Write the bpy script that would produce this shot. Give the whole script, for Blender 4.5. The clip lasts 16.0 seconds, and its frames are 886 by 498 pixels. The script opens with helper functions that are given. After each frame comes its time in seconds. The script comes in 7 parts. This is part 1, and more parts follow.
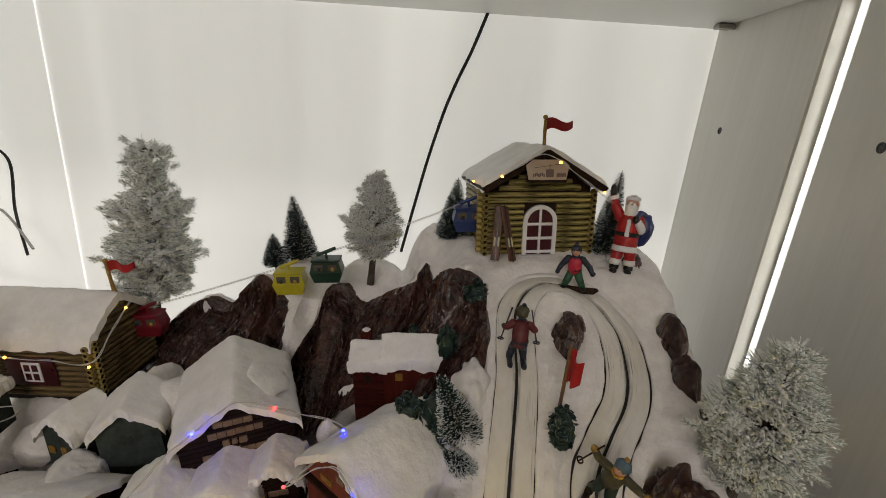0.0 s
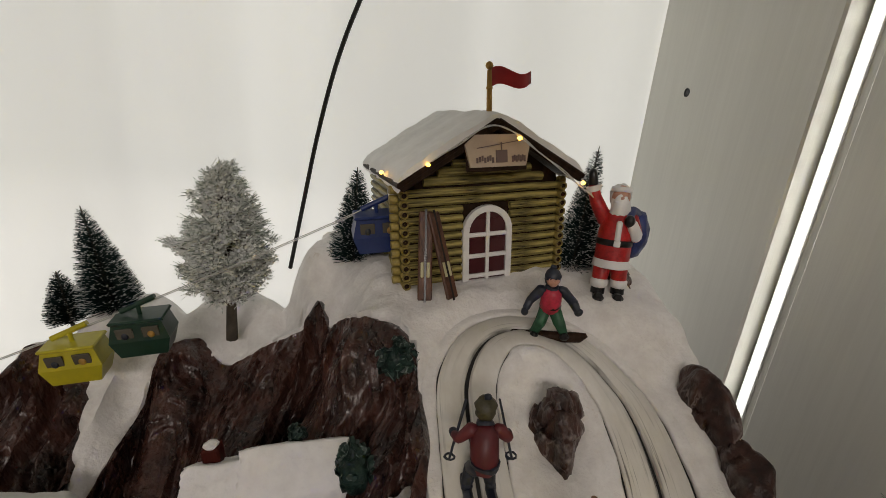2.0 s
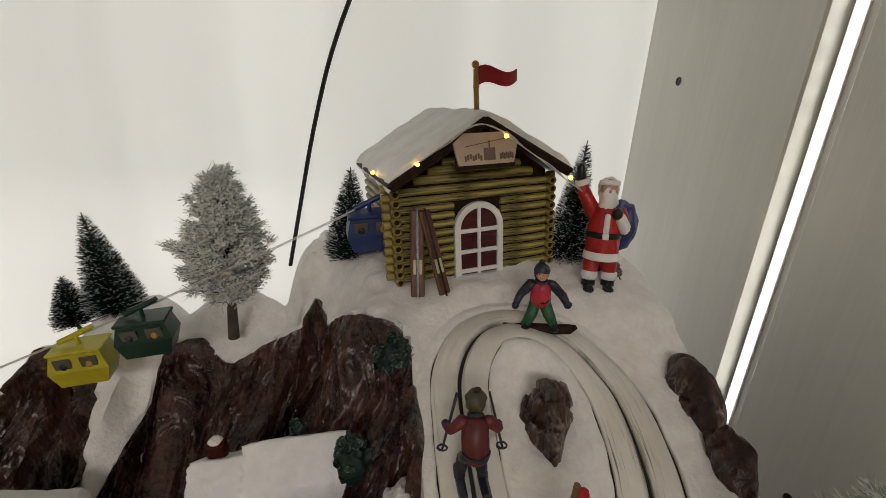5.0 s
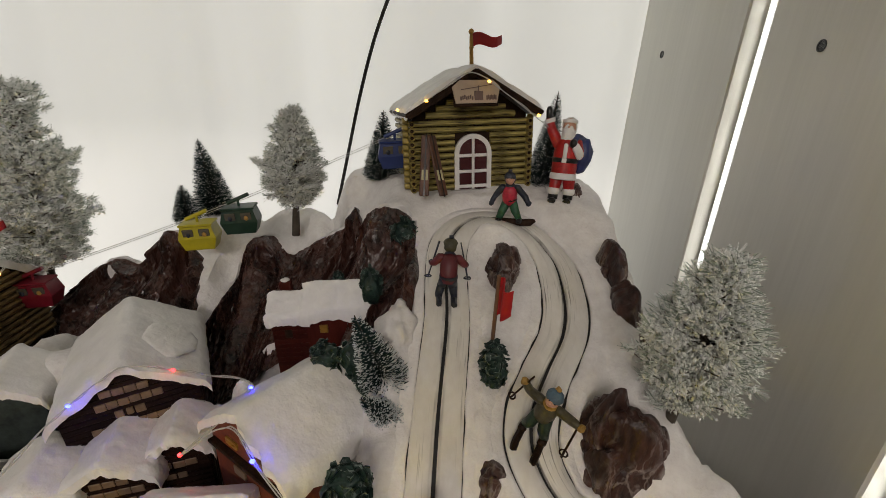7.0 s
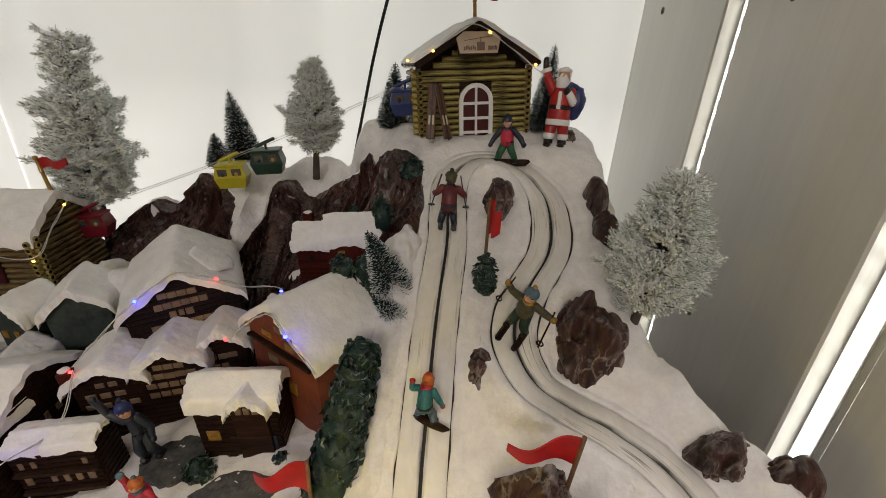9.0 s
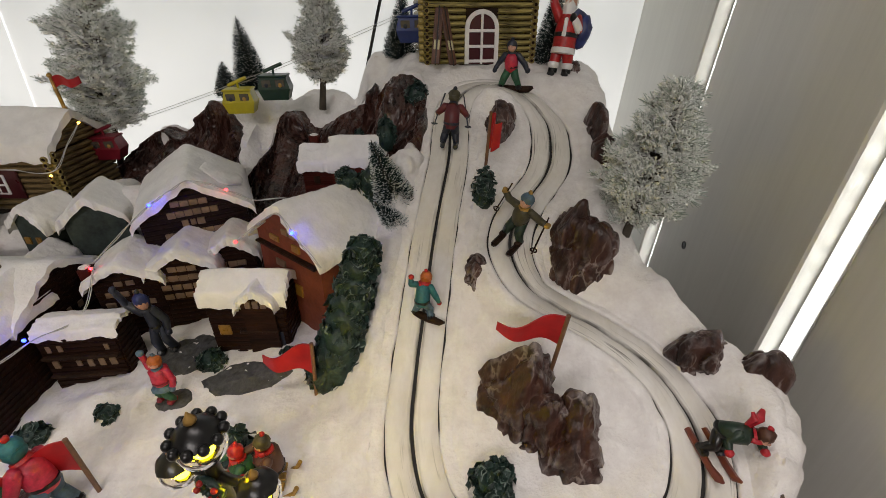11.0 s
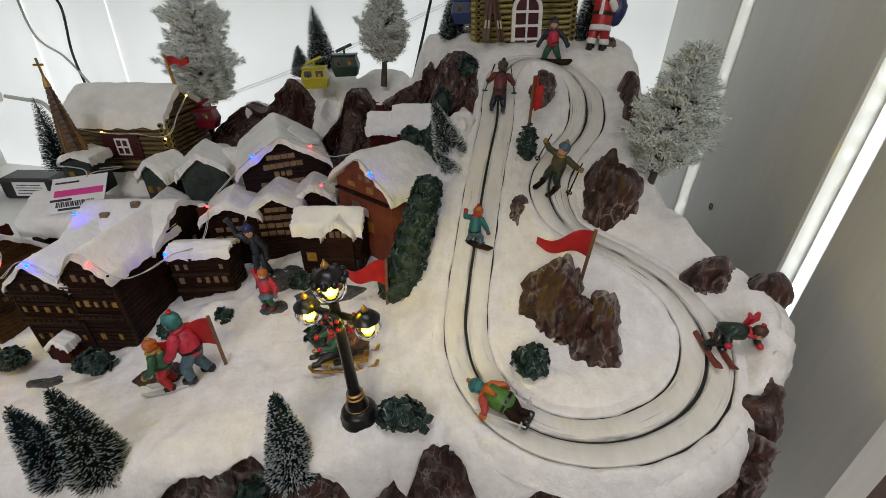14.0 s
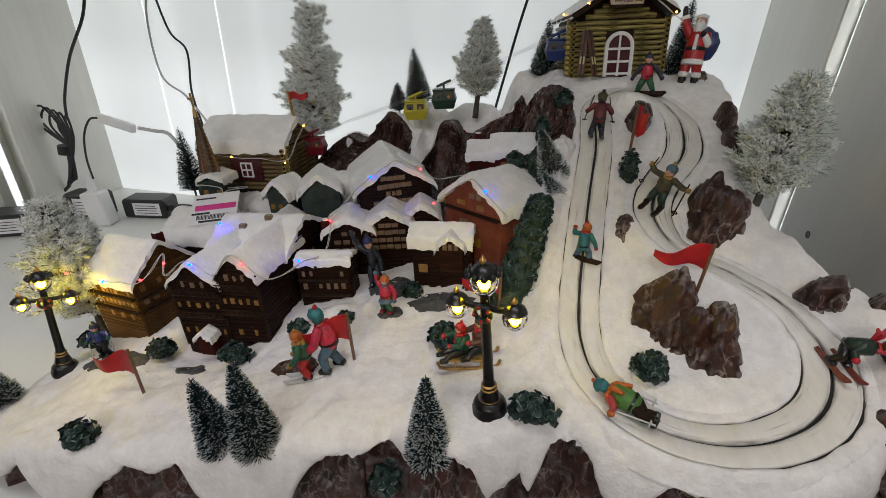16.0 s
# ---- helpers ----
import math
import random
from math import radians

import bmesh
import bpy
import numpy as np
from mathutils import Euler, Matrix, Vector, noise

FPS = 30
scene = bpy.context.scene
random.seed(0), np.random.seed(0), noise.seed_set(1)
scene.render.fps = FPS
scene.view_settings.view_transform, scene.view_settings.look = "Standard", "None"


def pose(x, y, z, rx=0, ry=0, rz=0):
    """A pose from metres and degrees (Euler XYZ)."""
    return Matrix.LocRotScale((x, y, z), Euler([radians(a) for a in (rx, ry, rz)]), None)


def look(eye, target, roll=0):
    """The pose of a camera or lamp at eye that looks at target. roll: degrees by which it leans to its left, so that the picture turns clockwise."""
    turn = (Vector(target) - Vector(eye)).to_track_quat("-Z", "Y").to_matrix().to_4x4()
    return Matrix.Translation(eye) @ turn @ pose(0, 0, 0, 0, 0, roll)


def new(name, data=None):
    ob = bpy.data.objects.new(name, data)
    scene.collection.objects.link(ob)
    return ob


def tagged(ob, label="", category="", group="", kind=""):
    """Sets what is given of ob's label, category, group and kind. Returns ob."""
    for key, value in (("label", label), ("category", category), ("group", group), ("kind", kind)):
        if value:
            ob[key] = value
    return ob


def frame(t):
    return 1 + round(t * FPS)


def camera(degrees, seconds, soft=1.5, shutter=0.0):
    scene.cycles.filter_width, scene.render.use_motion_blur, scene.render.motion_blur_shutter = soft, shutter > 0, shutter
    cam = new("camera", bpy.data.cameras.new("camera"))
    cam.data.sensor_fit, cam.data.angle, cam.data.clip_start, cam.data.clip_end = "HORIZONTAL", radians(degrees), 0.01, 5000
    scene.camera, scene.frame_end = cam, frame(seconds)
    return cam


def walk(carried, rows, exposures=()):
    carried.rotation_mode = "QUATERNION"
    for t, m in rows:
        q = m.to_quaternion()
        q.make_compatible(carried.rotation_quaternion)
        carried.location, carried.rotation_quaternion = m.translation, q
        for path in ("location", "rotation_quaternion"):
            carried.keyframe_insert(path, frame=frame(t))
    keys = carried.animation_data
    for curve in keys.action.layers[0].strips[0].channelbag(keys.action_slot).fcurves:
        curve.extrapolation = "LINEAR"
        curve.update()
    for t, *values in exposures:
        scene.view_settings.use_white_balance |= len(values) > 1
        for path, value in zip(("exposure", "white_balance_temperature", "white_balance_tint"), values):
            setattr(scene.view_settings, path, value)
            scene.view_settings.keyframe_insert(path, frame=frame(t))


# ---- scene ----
CM = 0.01
cam = camera(88.8, 16.0, soft=0.42)
# seconds, eye and target in centimetres, lean in degrees
PATH = [
    (0, (1.62, -2.63, 37.89), (0.50, 16.34, 31.65), 4.53),
    (0.5, (2.58, -0.75, 37.63), (2.15, 18.22, 31.32), 4.26),
    (1, (2.21, 3.10, 36.56), (2.88, 21.98, 29.98), 4.15),
    (1.5, (2.19, 7.47, 36.75), (3.93, 26.22, 30.01), 4.10),
    (2, (1.67, 11.33, 36.15), (4.31, 29.96, 29.38), 4.11),
    (2.5, (1.84, 14.08, 35.84), (4.88, 32.64, 29.04), 3.97),
    (3, (1.77, 15.00, 35.97), (4.91, 33.53, 29.12), 3.66),
    (3.2, (1.98, 15.06, 35.99), (5.06, 33.63, 29.23), 3.45),
    (3.7, (2.01, 14.95, 36.12), (5.07, 33.50, 29.30), 3.24),
    (4.2, (2.05, 14.12, 36.37), (5.01, 32.64, 29.41), 2.91),
    (4.75, (2.14, 12.28, 36.62), (4.83, 30.78, 29.50), 2.58),
    (5.3, (2.31, 9.37, 36.71), (4.50, 27.89, 29.50), 2.43),
    (5.5, (2.45, 8.50, 36.55), (4.37, 27.08, 29.40), 2.30),
    (6, (2.57, 4.92, 36.64), (3.96, 23.52, 29.43), 2.42),
    (6.5, (3.84, 2.43, 35.98), (4.78, 21.03, 28.68), 2.78),
    (7, (4.40, -0.25, 35.00), (4.94, 18.27, 27.46), 2.97),
    (7.5, (4.60, -2.15, 34.52), (4.74, 16.25, 26.70), 2.88),
    (8, (4.64, -3.39, 34.64), (4.58, 14.90, 26.55), 2.72),
    (8.5, (5.09, -4.16, 34.45), (4.95, 14.00, 26.05), 2.65),
    (9, (5.44, -5.10, 34.00), (5.32, 12.93, 25.34), 2.85),
    (9.2, (5.50, -5.48, 33.98), (5.43, 12.47, 25.17), 2.85),
    (9.7, (5.77, -6.18, 33.45), (5.68, 11.62, 24.32), 3.07),
    (10.25, (5.94, -6.74, 32.50), (5.79, 10.87, 23.02), 3.52),
    (10.8, (6.07, -7.38, 31.54), (5.81, 10.06, 21.76), 3.92),
    (11.3, (6.24, -8.30, 30.96), (5.85, 9.04, 21.00), 4.00),
    (11.5, (6.50, -8.57, 30.69), (6.07, 8.71, 20.63), 4.01),
    (12, (6.50, -9.75, 30.54), (5.93, 7.46, 20.36), 3.87),
    (12.5, (6.76, -11.07, 30.16), (6.02, 6.09, 19.91), 3.66),
    (13, (6.39, -12.18, 30.13), (5.37, 4.99, 19.91), 3.39),
    (13.5, (6.16, -13.61, 30.29), (4.68, 3.54, 20.12), 2.82),
    (14, (5.66, -14.48, 30.55), (3.78, 2.70, 20.49), 2.53),
    (14.5, (4.94, -15.56, 30.37), (2.65, 1.64, 20.41), 2.35),
    (15, (4.37, -16.63, 30.64), (1.63, 0.71, 21.05), 2.22),
    (15.5, (2.84, -17.03, 30.27), (-0.38, 0.46, 21.12), 1.93),
    (16, (1.41, -18.26, 30.13), (-2.54, -0.71, 21.39), 1.27),
]
walk(cam, [(t, look([v * CM for v in eye], [v * CM for v in target], lean)) for t, eye, target, lean in PATH], [(0, -0.08, 6850, 12), (1.5, 0.03, 6850, 12), (9, 0.06, 6850, 12), (11.3, 0.12, 6500, 12), (13, 0.10, 6250, 9), (16, 0.03, 6150, 10)])

# ---- light ----
def world_light():
    w = bpy.data.worlds.new("shop_air")
    scene.world = w
    w.use_nodes = True
    bg = w.node_tree.nodes["Background"]
    bg.inputs["Color"].default_value = (0.92, 0.95, 1.0, 1)
    bg.inputs["Strength"].default_value = 0.03


world_light()


def area(name, loc, target, sx, sy, watts, color):
    d = bpy.data.lights.new(name, "AREA")
    d.shape, d.size, d.size_y, d.energy, d.color = "RECTANGLE", sx * CM, sy * CM, watts, color
    ob = new(name, d)
    ob.matrix_world = look([v * CM for v in loc], [v * CM for v in target])
    return ob


# unseen, assumed shop ceiling light before the open cabinet; far fill added for the hill
area("shop_ceiling_light", (-15, -28, 172), (-13, 0, 5), 120, 40, 7.8, (1.0, 0.935, 0.90))
# added lamp, low and far enough to brighten the lodge and upper slope
area("hill_fill_light", (-25, -245, 172), (-5, 20, 15), 160, 50, 34.0, (1.0, 0.95, 0.92))


# ---- materials ----
def mat(name, c1, c2=None, rough=0.6, metal=0.0, scale=8.0, fine=60.0, bump=0.15, spec=0.5, emit=None, power=0.0,
        coat=0.0, island=0.0, speck=None, speck_at=0.62, speck_scale=25.0, stretch=None, fine_mix=0.35, deep=0.002):
    """Two noises (per centimetre) mix c1 and c2; a third one gives relief. speck: a colour of flecks and worn streaks."""
    m = bpy.data.materials.new(name)
    m.use_nodes = True
    nt = m.node_tree
    n, ln = nt.nodes, nt.links
    b = n["Principled BSDF"]
    c2 = c2 or tuple(v * 0.8 for v in c1)
    co = n.new("ShaderNodeTexCoord")
    vec = co.outputs["Object"]
    if stretch:
        mp = n.new("ShaderNodeMapping")
        mp.inputs["Scale"].default_value = stretch
        ln.new(vec, mp.inputs["Vector"])
        vec = mp.outputs["Vector"]

    def noise_tex(s, detail=4.0, rough_=0.6):
        t = n.new("ShaderNodeTexNoise")
        t.inputs["Scale"].default_value, t.inputs["Detail"].default_value, t.inputs["Roughness"].default_value = s, detail, rough_
        ln.new(vec, t.inputs["Vector"])
        return t

    a, f = noise_tex(scale), noise_tex(fine)
    add = n.new("ShaderNodeMix")
    add.data_type = "FLOAT"
    add.inputs[0].default_value = fine_mix
    ln.new(a.outputs["Fac"], add.inputs[2])
    ln.new(f.outputs["Fac"], add.inputs[3])
    ramp = n.new("ShaderNodeValToRGB")
    ramp.color_ramp.elements[0].position, ramp.color_ramp.elements[1].position = 0.36, 0.64
    ramp.color_ramp.elements[0].color, ramp.color_ramp.elements[1].color = (*c2, 1), (*c1, 1)
    ln.new(add.outputs[0], ramp.inputs["Fac"])
    col = ramp.outputs["Color"]
    if speck:
        s = noise_tex(speck_scale, 6.0, 0.7)
        sr = n.new("ShaderNodeMapRange")
        sr.inputs["From Min"].default_value, sr.inputs["From Max"].default_value = speck_at, speck_at + 0.06
        ln.new(s.outputs["Fac"], sr.inputs["Value"])
        mx = n.new("ShaderNodeMix")
        mx.data_type = "RGBA"
        ln.new(sr.outputs["Result"], mx.inputs[0])
        ln.new(col, mx.inputs[6])
        mx.inputs[7].default_value = (*speck, 1)
        col = mx.outputs[2]
    if island:
        g = n.new("ShaderNodeNewGeometry")
        o = n.new("ShaderNodeObjectInfo")
        sm = n.new("ShaderNodeMath")
        sm.operation = "ADD"
        ln.new(g.outputs["Random Per Island"], sm.inputs[0])
        ln.new(o.outputs["Random"], sm.inputs[1])
        mr = n.new("ShaderNodeMapRange")
        mr.inputs["From Max"].default_value = 2.0
        mr.inputs["To Min"].default_value, mr.inputs["To Max"].default_value = 1 - island, 1 + island
        ln.new(sm.outputs[0], mr.inputs["Value"])
        hs = n.new("ShaderNodeHueSaturation")
        ln.new(mr.outputs["Result"], hs.inputs["Value"])
        ln.new(col, hs.inputs["Color"])
        col = hs.outputs["Color"]
    ln.new(col, b.inputs["Base Color"])
    rr = n.new("ShaderNodeMapRange")
    rr.inputs["To Min"].default_value, rr.inputs["To Max"].default_value = max(0.02, rough - 0.1), min(1, rough + 0.1)
    ln.new(f.outputs["Fac"], rr.inputs["Value"])
    ln.new(rr.outputs["Result"], b.inputs["Roughness"])
    b.inputs["Metallic"].default_value = metal
    b.inputs["Specular IOR Level"].default_value = spec
    b.inputs["Coat Weight"].default_value = coat
    if bump:
        bp = n.new("ShaderNodeBump")
        bp.inputs["Strength"].default_value, bp.inputs["Distance"].default_value = bump, deep
        ln.new(add.outputs[0], bp.inputs["Height"])
        ln.new(bp.outputs["Normal"], b.inputs["Normal"])
    if emit:
        b.inputs["Emission Color"].default_value, b.inputs["Emission Strength"].default_value = (*emit, 1), power
    return m


SNOW = mat("snow_paint", (0.85, 0.83, 0.81), (0.73, 0.70, 0.68), 0.56, scale=110, fine=420, bump=0.55, fine_mix=0.3, spec=0.35, deep=0.0036, speck=(0.64, 0.58, 0.53), speck_at=0.66, speck_scale=60)
ROOFSNOW = mat("roof_snow", (0.88, 0.87, 0.85), (0.77, 0.76, 0.74), 0.5, scale=60, fine=260, bump=0.5, spec=0.4, deep=0.004, fine_mix=0.18)
ROCK = mat("brown_rock", (0.076, 0.031, 0.023), (0.009, 0.0038, 0.0034), 0.34, scale=85, fine=300, bump=1.0, spec=0.36, fine_mix=0.28, stretch=(1, 1, 0.38), deep=0.003)


def crackle(m, most):
    """Fine dry-brushed white lines along the rock's creases, in patches."""
    nt = m.node_tree
    n, ln = nt.nodes, nt.links
    b = n["Principled BSDF"]
    co = n.new("ShaderNodeTexCoord")
    warp = n.new("ShaderNodeTexNoise")
    warp.inputs["Scale"].default_value, warp.inputs["Detail"].default_value = 160.0, 3.0
    off = n.new("ShaderNodeVectorMath")
    off.operation = "MULTIPLY_ADD"
    off.inputs[1].default_value = (0.011, 0.011, 0.011)
    tall = n.new("ShaderNodeMapping")
    tall.inputs["Scale"].default_value = (1.0, 1.0, 0.45)
    ln.new(co.outputs["Object"], tall.inputs["Vector"])
    ln.new(tall.outputs["Vector"], warp.inputs["Vector"])
    ln.new(warp.outputs["Color"], off.inputs[0])
    ln.new(tall.outputs["Vector"], off.inputs[2])
    v = n.new("ShaderNodeTexVoronoi")
    v.feature = "DISTANCE_TO_EDGE"
    v.inputs["Scale"].default_value = 120.0
    ln.new(off.outputs["Vector"], v.inputs["Vector"])
    line = n.new("ShaderNodeMapRange")
    line.inputs["From Min"].default_value, line.inputs["From Max"].default_value = 0.015, 0.07
    line.inputs["To Min"].default_value, line.inputs["To Max"].default_value = 1.0, 0.0
    ln.new(v.outputs["Distance"], line.inputs["Value"])
    where = n.new("ShaderNodeTexNoise")
    where.inputs["Scale"].default_value, where.inputs["Detail"].default_value = 55.0, 4.0
    ln.new(co.outputs["Object"], where.inputs["Vector"])
    mask = n.new("ShaderNodeMapRange")
    mask.inputs["From Min"].default_value, mask.inputs["From Max"].default_value = 0.42, 0.60
    mask.inputs["To Max"].default_value = most
    ln.new(where.outputs["Fac"], mask.inputs["Value"])
    mul = n.new("ShaderNodeMath")
    mul.operation = "MULTIPLY"
    ln.new(line.outputs["Result"], mul.inputs[0])
    ln.new(mask.outputs["Result"], mul.inputs[1])
    mx = n.new("ShaderNodeMix")
    mx.data_type = "RGBA"
    old = b.inputs["Base Color"].links[0].from_socket
    ln.new(mul.outputs[0], mx.inputs[0])
    ln.new(old, mx.inputs[6])
    mx.inputs[7].default_value = (0.36, 0.31, 0.29, 1)
    ln.new(mx.outputs[2], b.inputs["Base Color"])


CLIFF = mat("glossy_cliff_paint", (0.078, 0.031, 0.022), (0.007, 0.003, 0.0026), 0.28, scale=70, fine=300, bump=1.0, spec=0.5, fine_mix=0.22, stretch=(1, 1, 0.3), deep=0.003)
crackle(ROCK, 0.5)
crackle(CLIFF, 0.10)


def drybrush(m, colour, lo, hi, most, patch=60.0):
    """White paint dragged over the raised edges of a moulding, unevenly."""
    nt = m.node_tree
    n, ln = nt.nodes, nt.links
    b = n["Principled BSDF"]
    geo = n.new("ShaderNodeNewGeometry")
    edge = n.new("ShaderNodeMapRange")
    edge.inputs["From Min"].default_value, edge.inputs["From Max"].default_value = lo, hi
    ln.new(geo.outputs["Pointiness"], edge.inputs["Value"])
    co = n.new("ShaderNodeTexCoord")
    spot = n.new("ShaderNodeTexNoise")
    spot.inputs["Scale"].default_value, spot.inputs["Detail"].default_value = patch, 5.0
    ln.new(co.outputs["Object"], spot.inputs["Vector"])
    mask = n.new("ShaderNodeMapRange")
    mask.inputs["From Min"].default_value, mask.inputs["From Max"].default_value, mask.inputs["To Max"].default_value = 0.40, 0.62, most
    ln.new(spot.outputs["Fac"], mask.inputs["Value"])
    mul = n.new("ShaderNodeMath")
    mul.operation = "MULTIPLY"
    ln.new(edge.outputs["Result"], mul.inputs[0])
    ln.new(mask.outputs["Result"], mul.inputs[1])
    mx = n.new("ShaderNodeMix")
    mx.data_type = "RGBA"
    old = b.inputs["Base Color"].links[0].from_socket
    ln.new(mul.outputs[0], mx.inputs[0])
    ln.new(old, mx.inputs[6])
    mx.inputs[7].default_value = (*colour, 1)
    ln.new(mx.outputs[2], b.inputs["Base Color"])


drybrush(ROCK, (0.36, 0.32, 0.31), 0.516, 0.565, 0.75, 45.0)
drybrush(CLIFF, (0.30, 0.24, 0.22), 0.53, 0.60, 0.55, 45.0)
TRACK = mat("track_plastic", (0.78, 0.76, 0.72), (0.66, 0.63, 0.57), 0.38, scale=40, fine=300, bump=0.1, speck=(0.16, 0.13, 0.09),
            speck_at=0.705, speck_scale=120, stretch=(1, 0.3, 1))


def scuffs(m):
    """Grey scratches that skis and carriers wore along the lanes, denser in patches and beside the slot."""
    nt = m.node_tree
    n, ln = nt.nodes, nt.links
    b = n["Principled BSDF"]
    at = n.new("ShaderNodeAttribute")
    at.attribute_name = "along_run"

    def layer(scale, tex_scale, lo, hi, most, detail=3.0):
        mp = n.new("ShaderNodeMapping")
        mp.inputs["Scale"].default_value = scale
        ln.new(at.outputs["Vector"], mp.inputs["Vector"])
        t = n.new("ShaderNodeTexNoise")
        t.inputs["Scale"].default_value, t.inputs["Detail"].default_value = tex_scale, detail
        ln.new(mp.outputs["Vector"], t.inputs["Vector"])
        r = n.new("ShaderNodeMapRange")
        r.inputs["From Min"].default_value, r.inputs["From Max"].default_value, r.inputs["To Max"].default_value = lo, hi, most
        ln.new(t.outputs["Fac"], r.inputs["Value"])
        return r.outputs["Result"]

    def times(a, c, op="MULTIPLY"):
        k = n.new("ShaderNodeMath")
        k.operation, k.use_clamp = op, True
        ln.new(a, k.inputs[0])
        ln.new(c, k.inputs[1])
        return k.outputs[0]

    thin = times(layer((9.0, 0.35, 1), 1.0, 0.56, 0.66, 0.8), layer((0.6, 0.16, 1), 1.0, 0.50, 0.66, 1.0))
    broad = times(layer((3.0, 0.16, 1), 1.0, 0.55, 0.75, 0.45, 5.0), layer((0.5, 0.12, 1), 1.0, 0.48, 0.66, 1.0))
    sep = n.new("ShaderNodeSeparateXYZ")
    ln.new(at.outputs["Vector"], sep.inputs[0])
    off = n.new("ShaderNodeMath")
    off.operation = "ABSOLUTE"
    ln.new(sep.outputs["X"], off.inputs[0])
    near = n.new("ShaderNodeMapRange")
    near.inputs["From Min"].default_value, near.inputs["From Max"].default_value = 0.10, 0.30
    near.inputs["To Min"].default_value, near.inputs["To Max"].default_value = 1.0, 0.0
    ln.new(off.outputs[0], near.inputs["Value"])
    rim = times(near.outputs["Result"], layer((5.0, 0.5, 1), 1.0, 0.38, 0.66, 0.9))
    worn = times(times(thin, broad, "ADD"), rim, "ADD")
    mx = n.new("ShaderNodeMix")
    mx.data_type = "RGBA"
    old = b.inputs["Base Color"].links[0].from_socket
    ln.new(worn, mx.inputs[0])
    ln.new(old, mx.inputs[6])
    mx.inputs[7].default_value = (0.10, 0.095, 0.08, 1)
    ln.new(mx.outputs[2], b.inputs["Base Color"])


scuffs(TRACK)
SLOT = mat("track_slot", (0.02, 0.02, 0.02), (0.012, 0.012, 0.012), 0.7)
WHITEWALL = mat("white_laminate", (0.76, 0.75, 0.70), (0.69, 0.68, 0.63), 0.36, scale=22, fine=240, bump=0.22, stretch=(1, 1, 0.05), fine_mix=0.4, deep=0.0016)
SHELFMAT = mat("white_shelf", (0.78, 0.78, 0.75), (0.72, 0.72, 0.69), 0.4, scale=4, fine=120, bump=0.03)
LEDMAT = mat("led_strip_glow", (0.9, 0.9, 0.9), None, 0.5, bump=0, emit=(0.975, 1.0, 0.965), power=1.0)
CHIPMAT = mat("led_chip_glow", (0.9, 0.9, 0.9), None, 0.5, bump=0, emit=(0.975, 1.0, 0.965), power=8.0)
# glow that paints reflected LED lines onto the back panel
REFLECTIONMAT = mat("led_reflection_glow", (0.9, 0.9, 0.9), None, 0.5, bump=0, emit=(1.0, 0.99, 0.97), power=0.9)
LOG = mat("painted_log", (0.50, 0.41, 0.135), (0.010, 0.0075, 0.0035), 0.42, spec=0.3, scale=480, fine=1300, bump=1.0, fine_mix=0.25, island=0.25, stretch=(0.07, 1, 1))
LOGDARK = mat("dark_painted_log", (0.25, 0.17, 0.075), (0.014, 0.010, 0.006), 0.45, spec=0.15, scale=330, fine=1100, bump=0.9, fine_mix=0.5, island=0.25, stretch=(0.07, 1, 1))
LOGEND = mat("log_end", (0.36, 0.28, 0.075), (0.14, 0.10, 0.03), 0.5, scale=150, fine=500, bump=0.4, island=0.2)
DARKWOOD = mat("dark_wood", (0.038, 0.020, 0.012), (0.012, 0.007, 0.005), 0.5, spec=0.08, scale=120, fine=600, bump=0.5, stretch=(1, 1, 0.2))
CHALET = mat("chalet_brown", (0.030, 0.012, 0.0075), (0.007, 0.0035, 0.0025), 0.5, island=0.2, spec=0.08, scale=80, fine=500, bump=0.5, stretch=(0.2, 1, 1))
PURPLEWALL = mat("dark_chalet_boards", (0.024, 0.012, 0.013), (0.007, 0.004, 0.005), 0.5, island=0.4, spec=0.08, scale=80, fine=500, bump=0.5, stretch=(0.2, 1, 1))
SALMON = mat("salmon_wall", (0.21, 0.062, 0.038), (0.11, 0.032, 0.021), 0.55, island=0.4, spec=0.08, scale=60, fine=400, bump=0.3)
BARN = mat("barn_red", (0.078, 0.014, 0.010), (0.035, 0.007, 0.005), 0.5, island=0.4, spec=0.08, scale=60, fine=400, bump=0.4, stretch=(1, 1, 0.2))
GOLDWALL = mat("ochre_chalet", (0.15, 0.075, 0.022), (0.055, 0.026, 0.010), 0.5, island=0.4, spec=0.08, scale=80, fine=500, bump=0.5, stretch=(0.2, 1, 1))
GREYWALL = mat("grey_green_wall", (0.060, 0.075, 0.068), (0.028, 0.035, 0.032), 0.6, spec=0.08, scale=60, fine=300, bump=0.3)
WINDOW = mat("pale_window", (0.24, 0.155, 0.095), (0.13, 0.085, 0.052), 0.35, scale=100, fine=500, bump=0.1, island=0.2)
AMBER = mat("amber_window", (0.32, 0.17, 0.028), (0.17, 0.088, 0.015), 0.3, scale=100, fine=500, bump=0.1, island=0.2)
MAROON = mat("maroon_pane", (0.075, 0.012, 0.016), (0.045, 0.008, 0.010), 0.3, bump=0.05)
WHITEPAINT = mat("white_paint", (0.80, 0.79, 0.78), (0.70, 0.69, 0.67), 0.45, scale=80, fine=300, bump=0.1)
GOLD = mat("brass_paint", (0.50, 0.30, 0.085), (0.33, 0.19, 0.05), 0.35, metal=0.6, scale=200, bump=0.1)
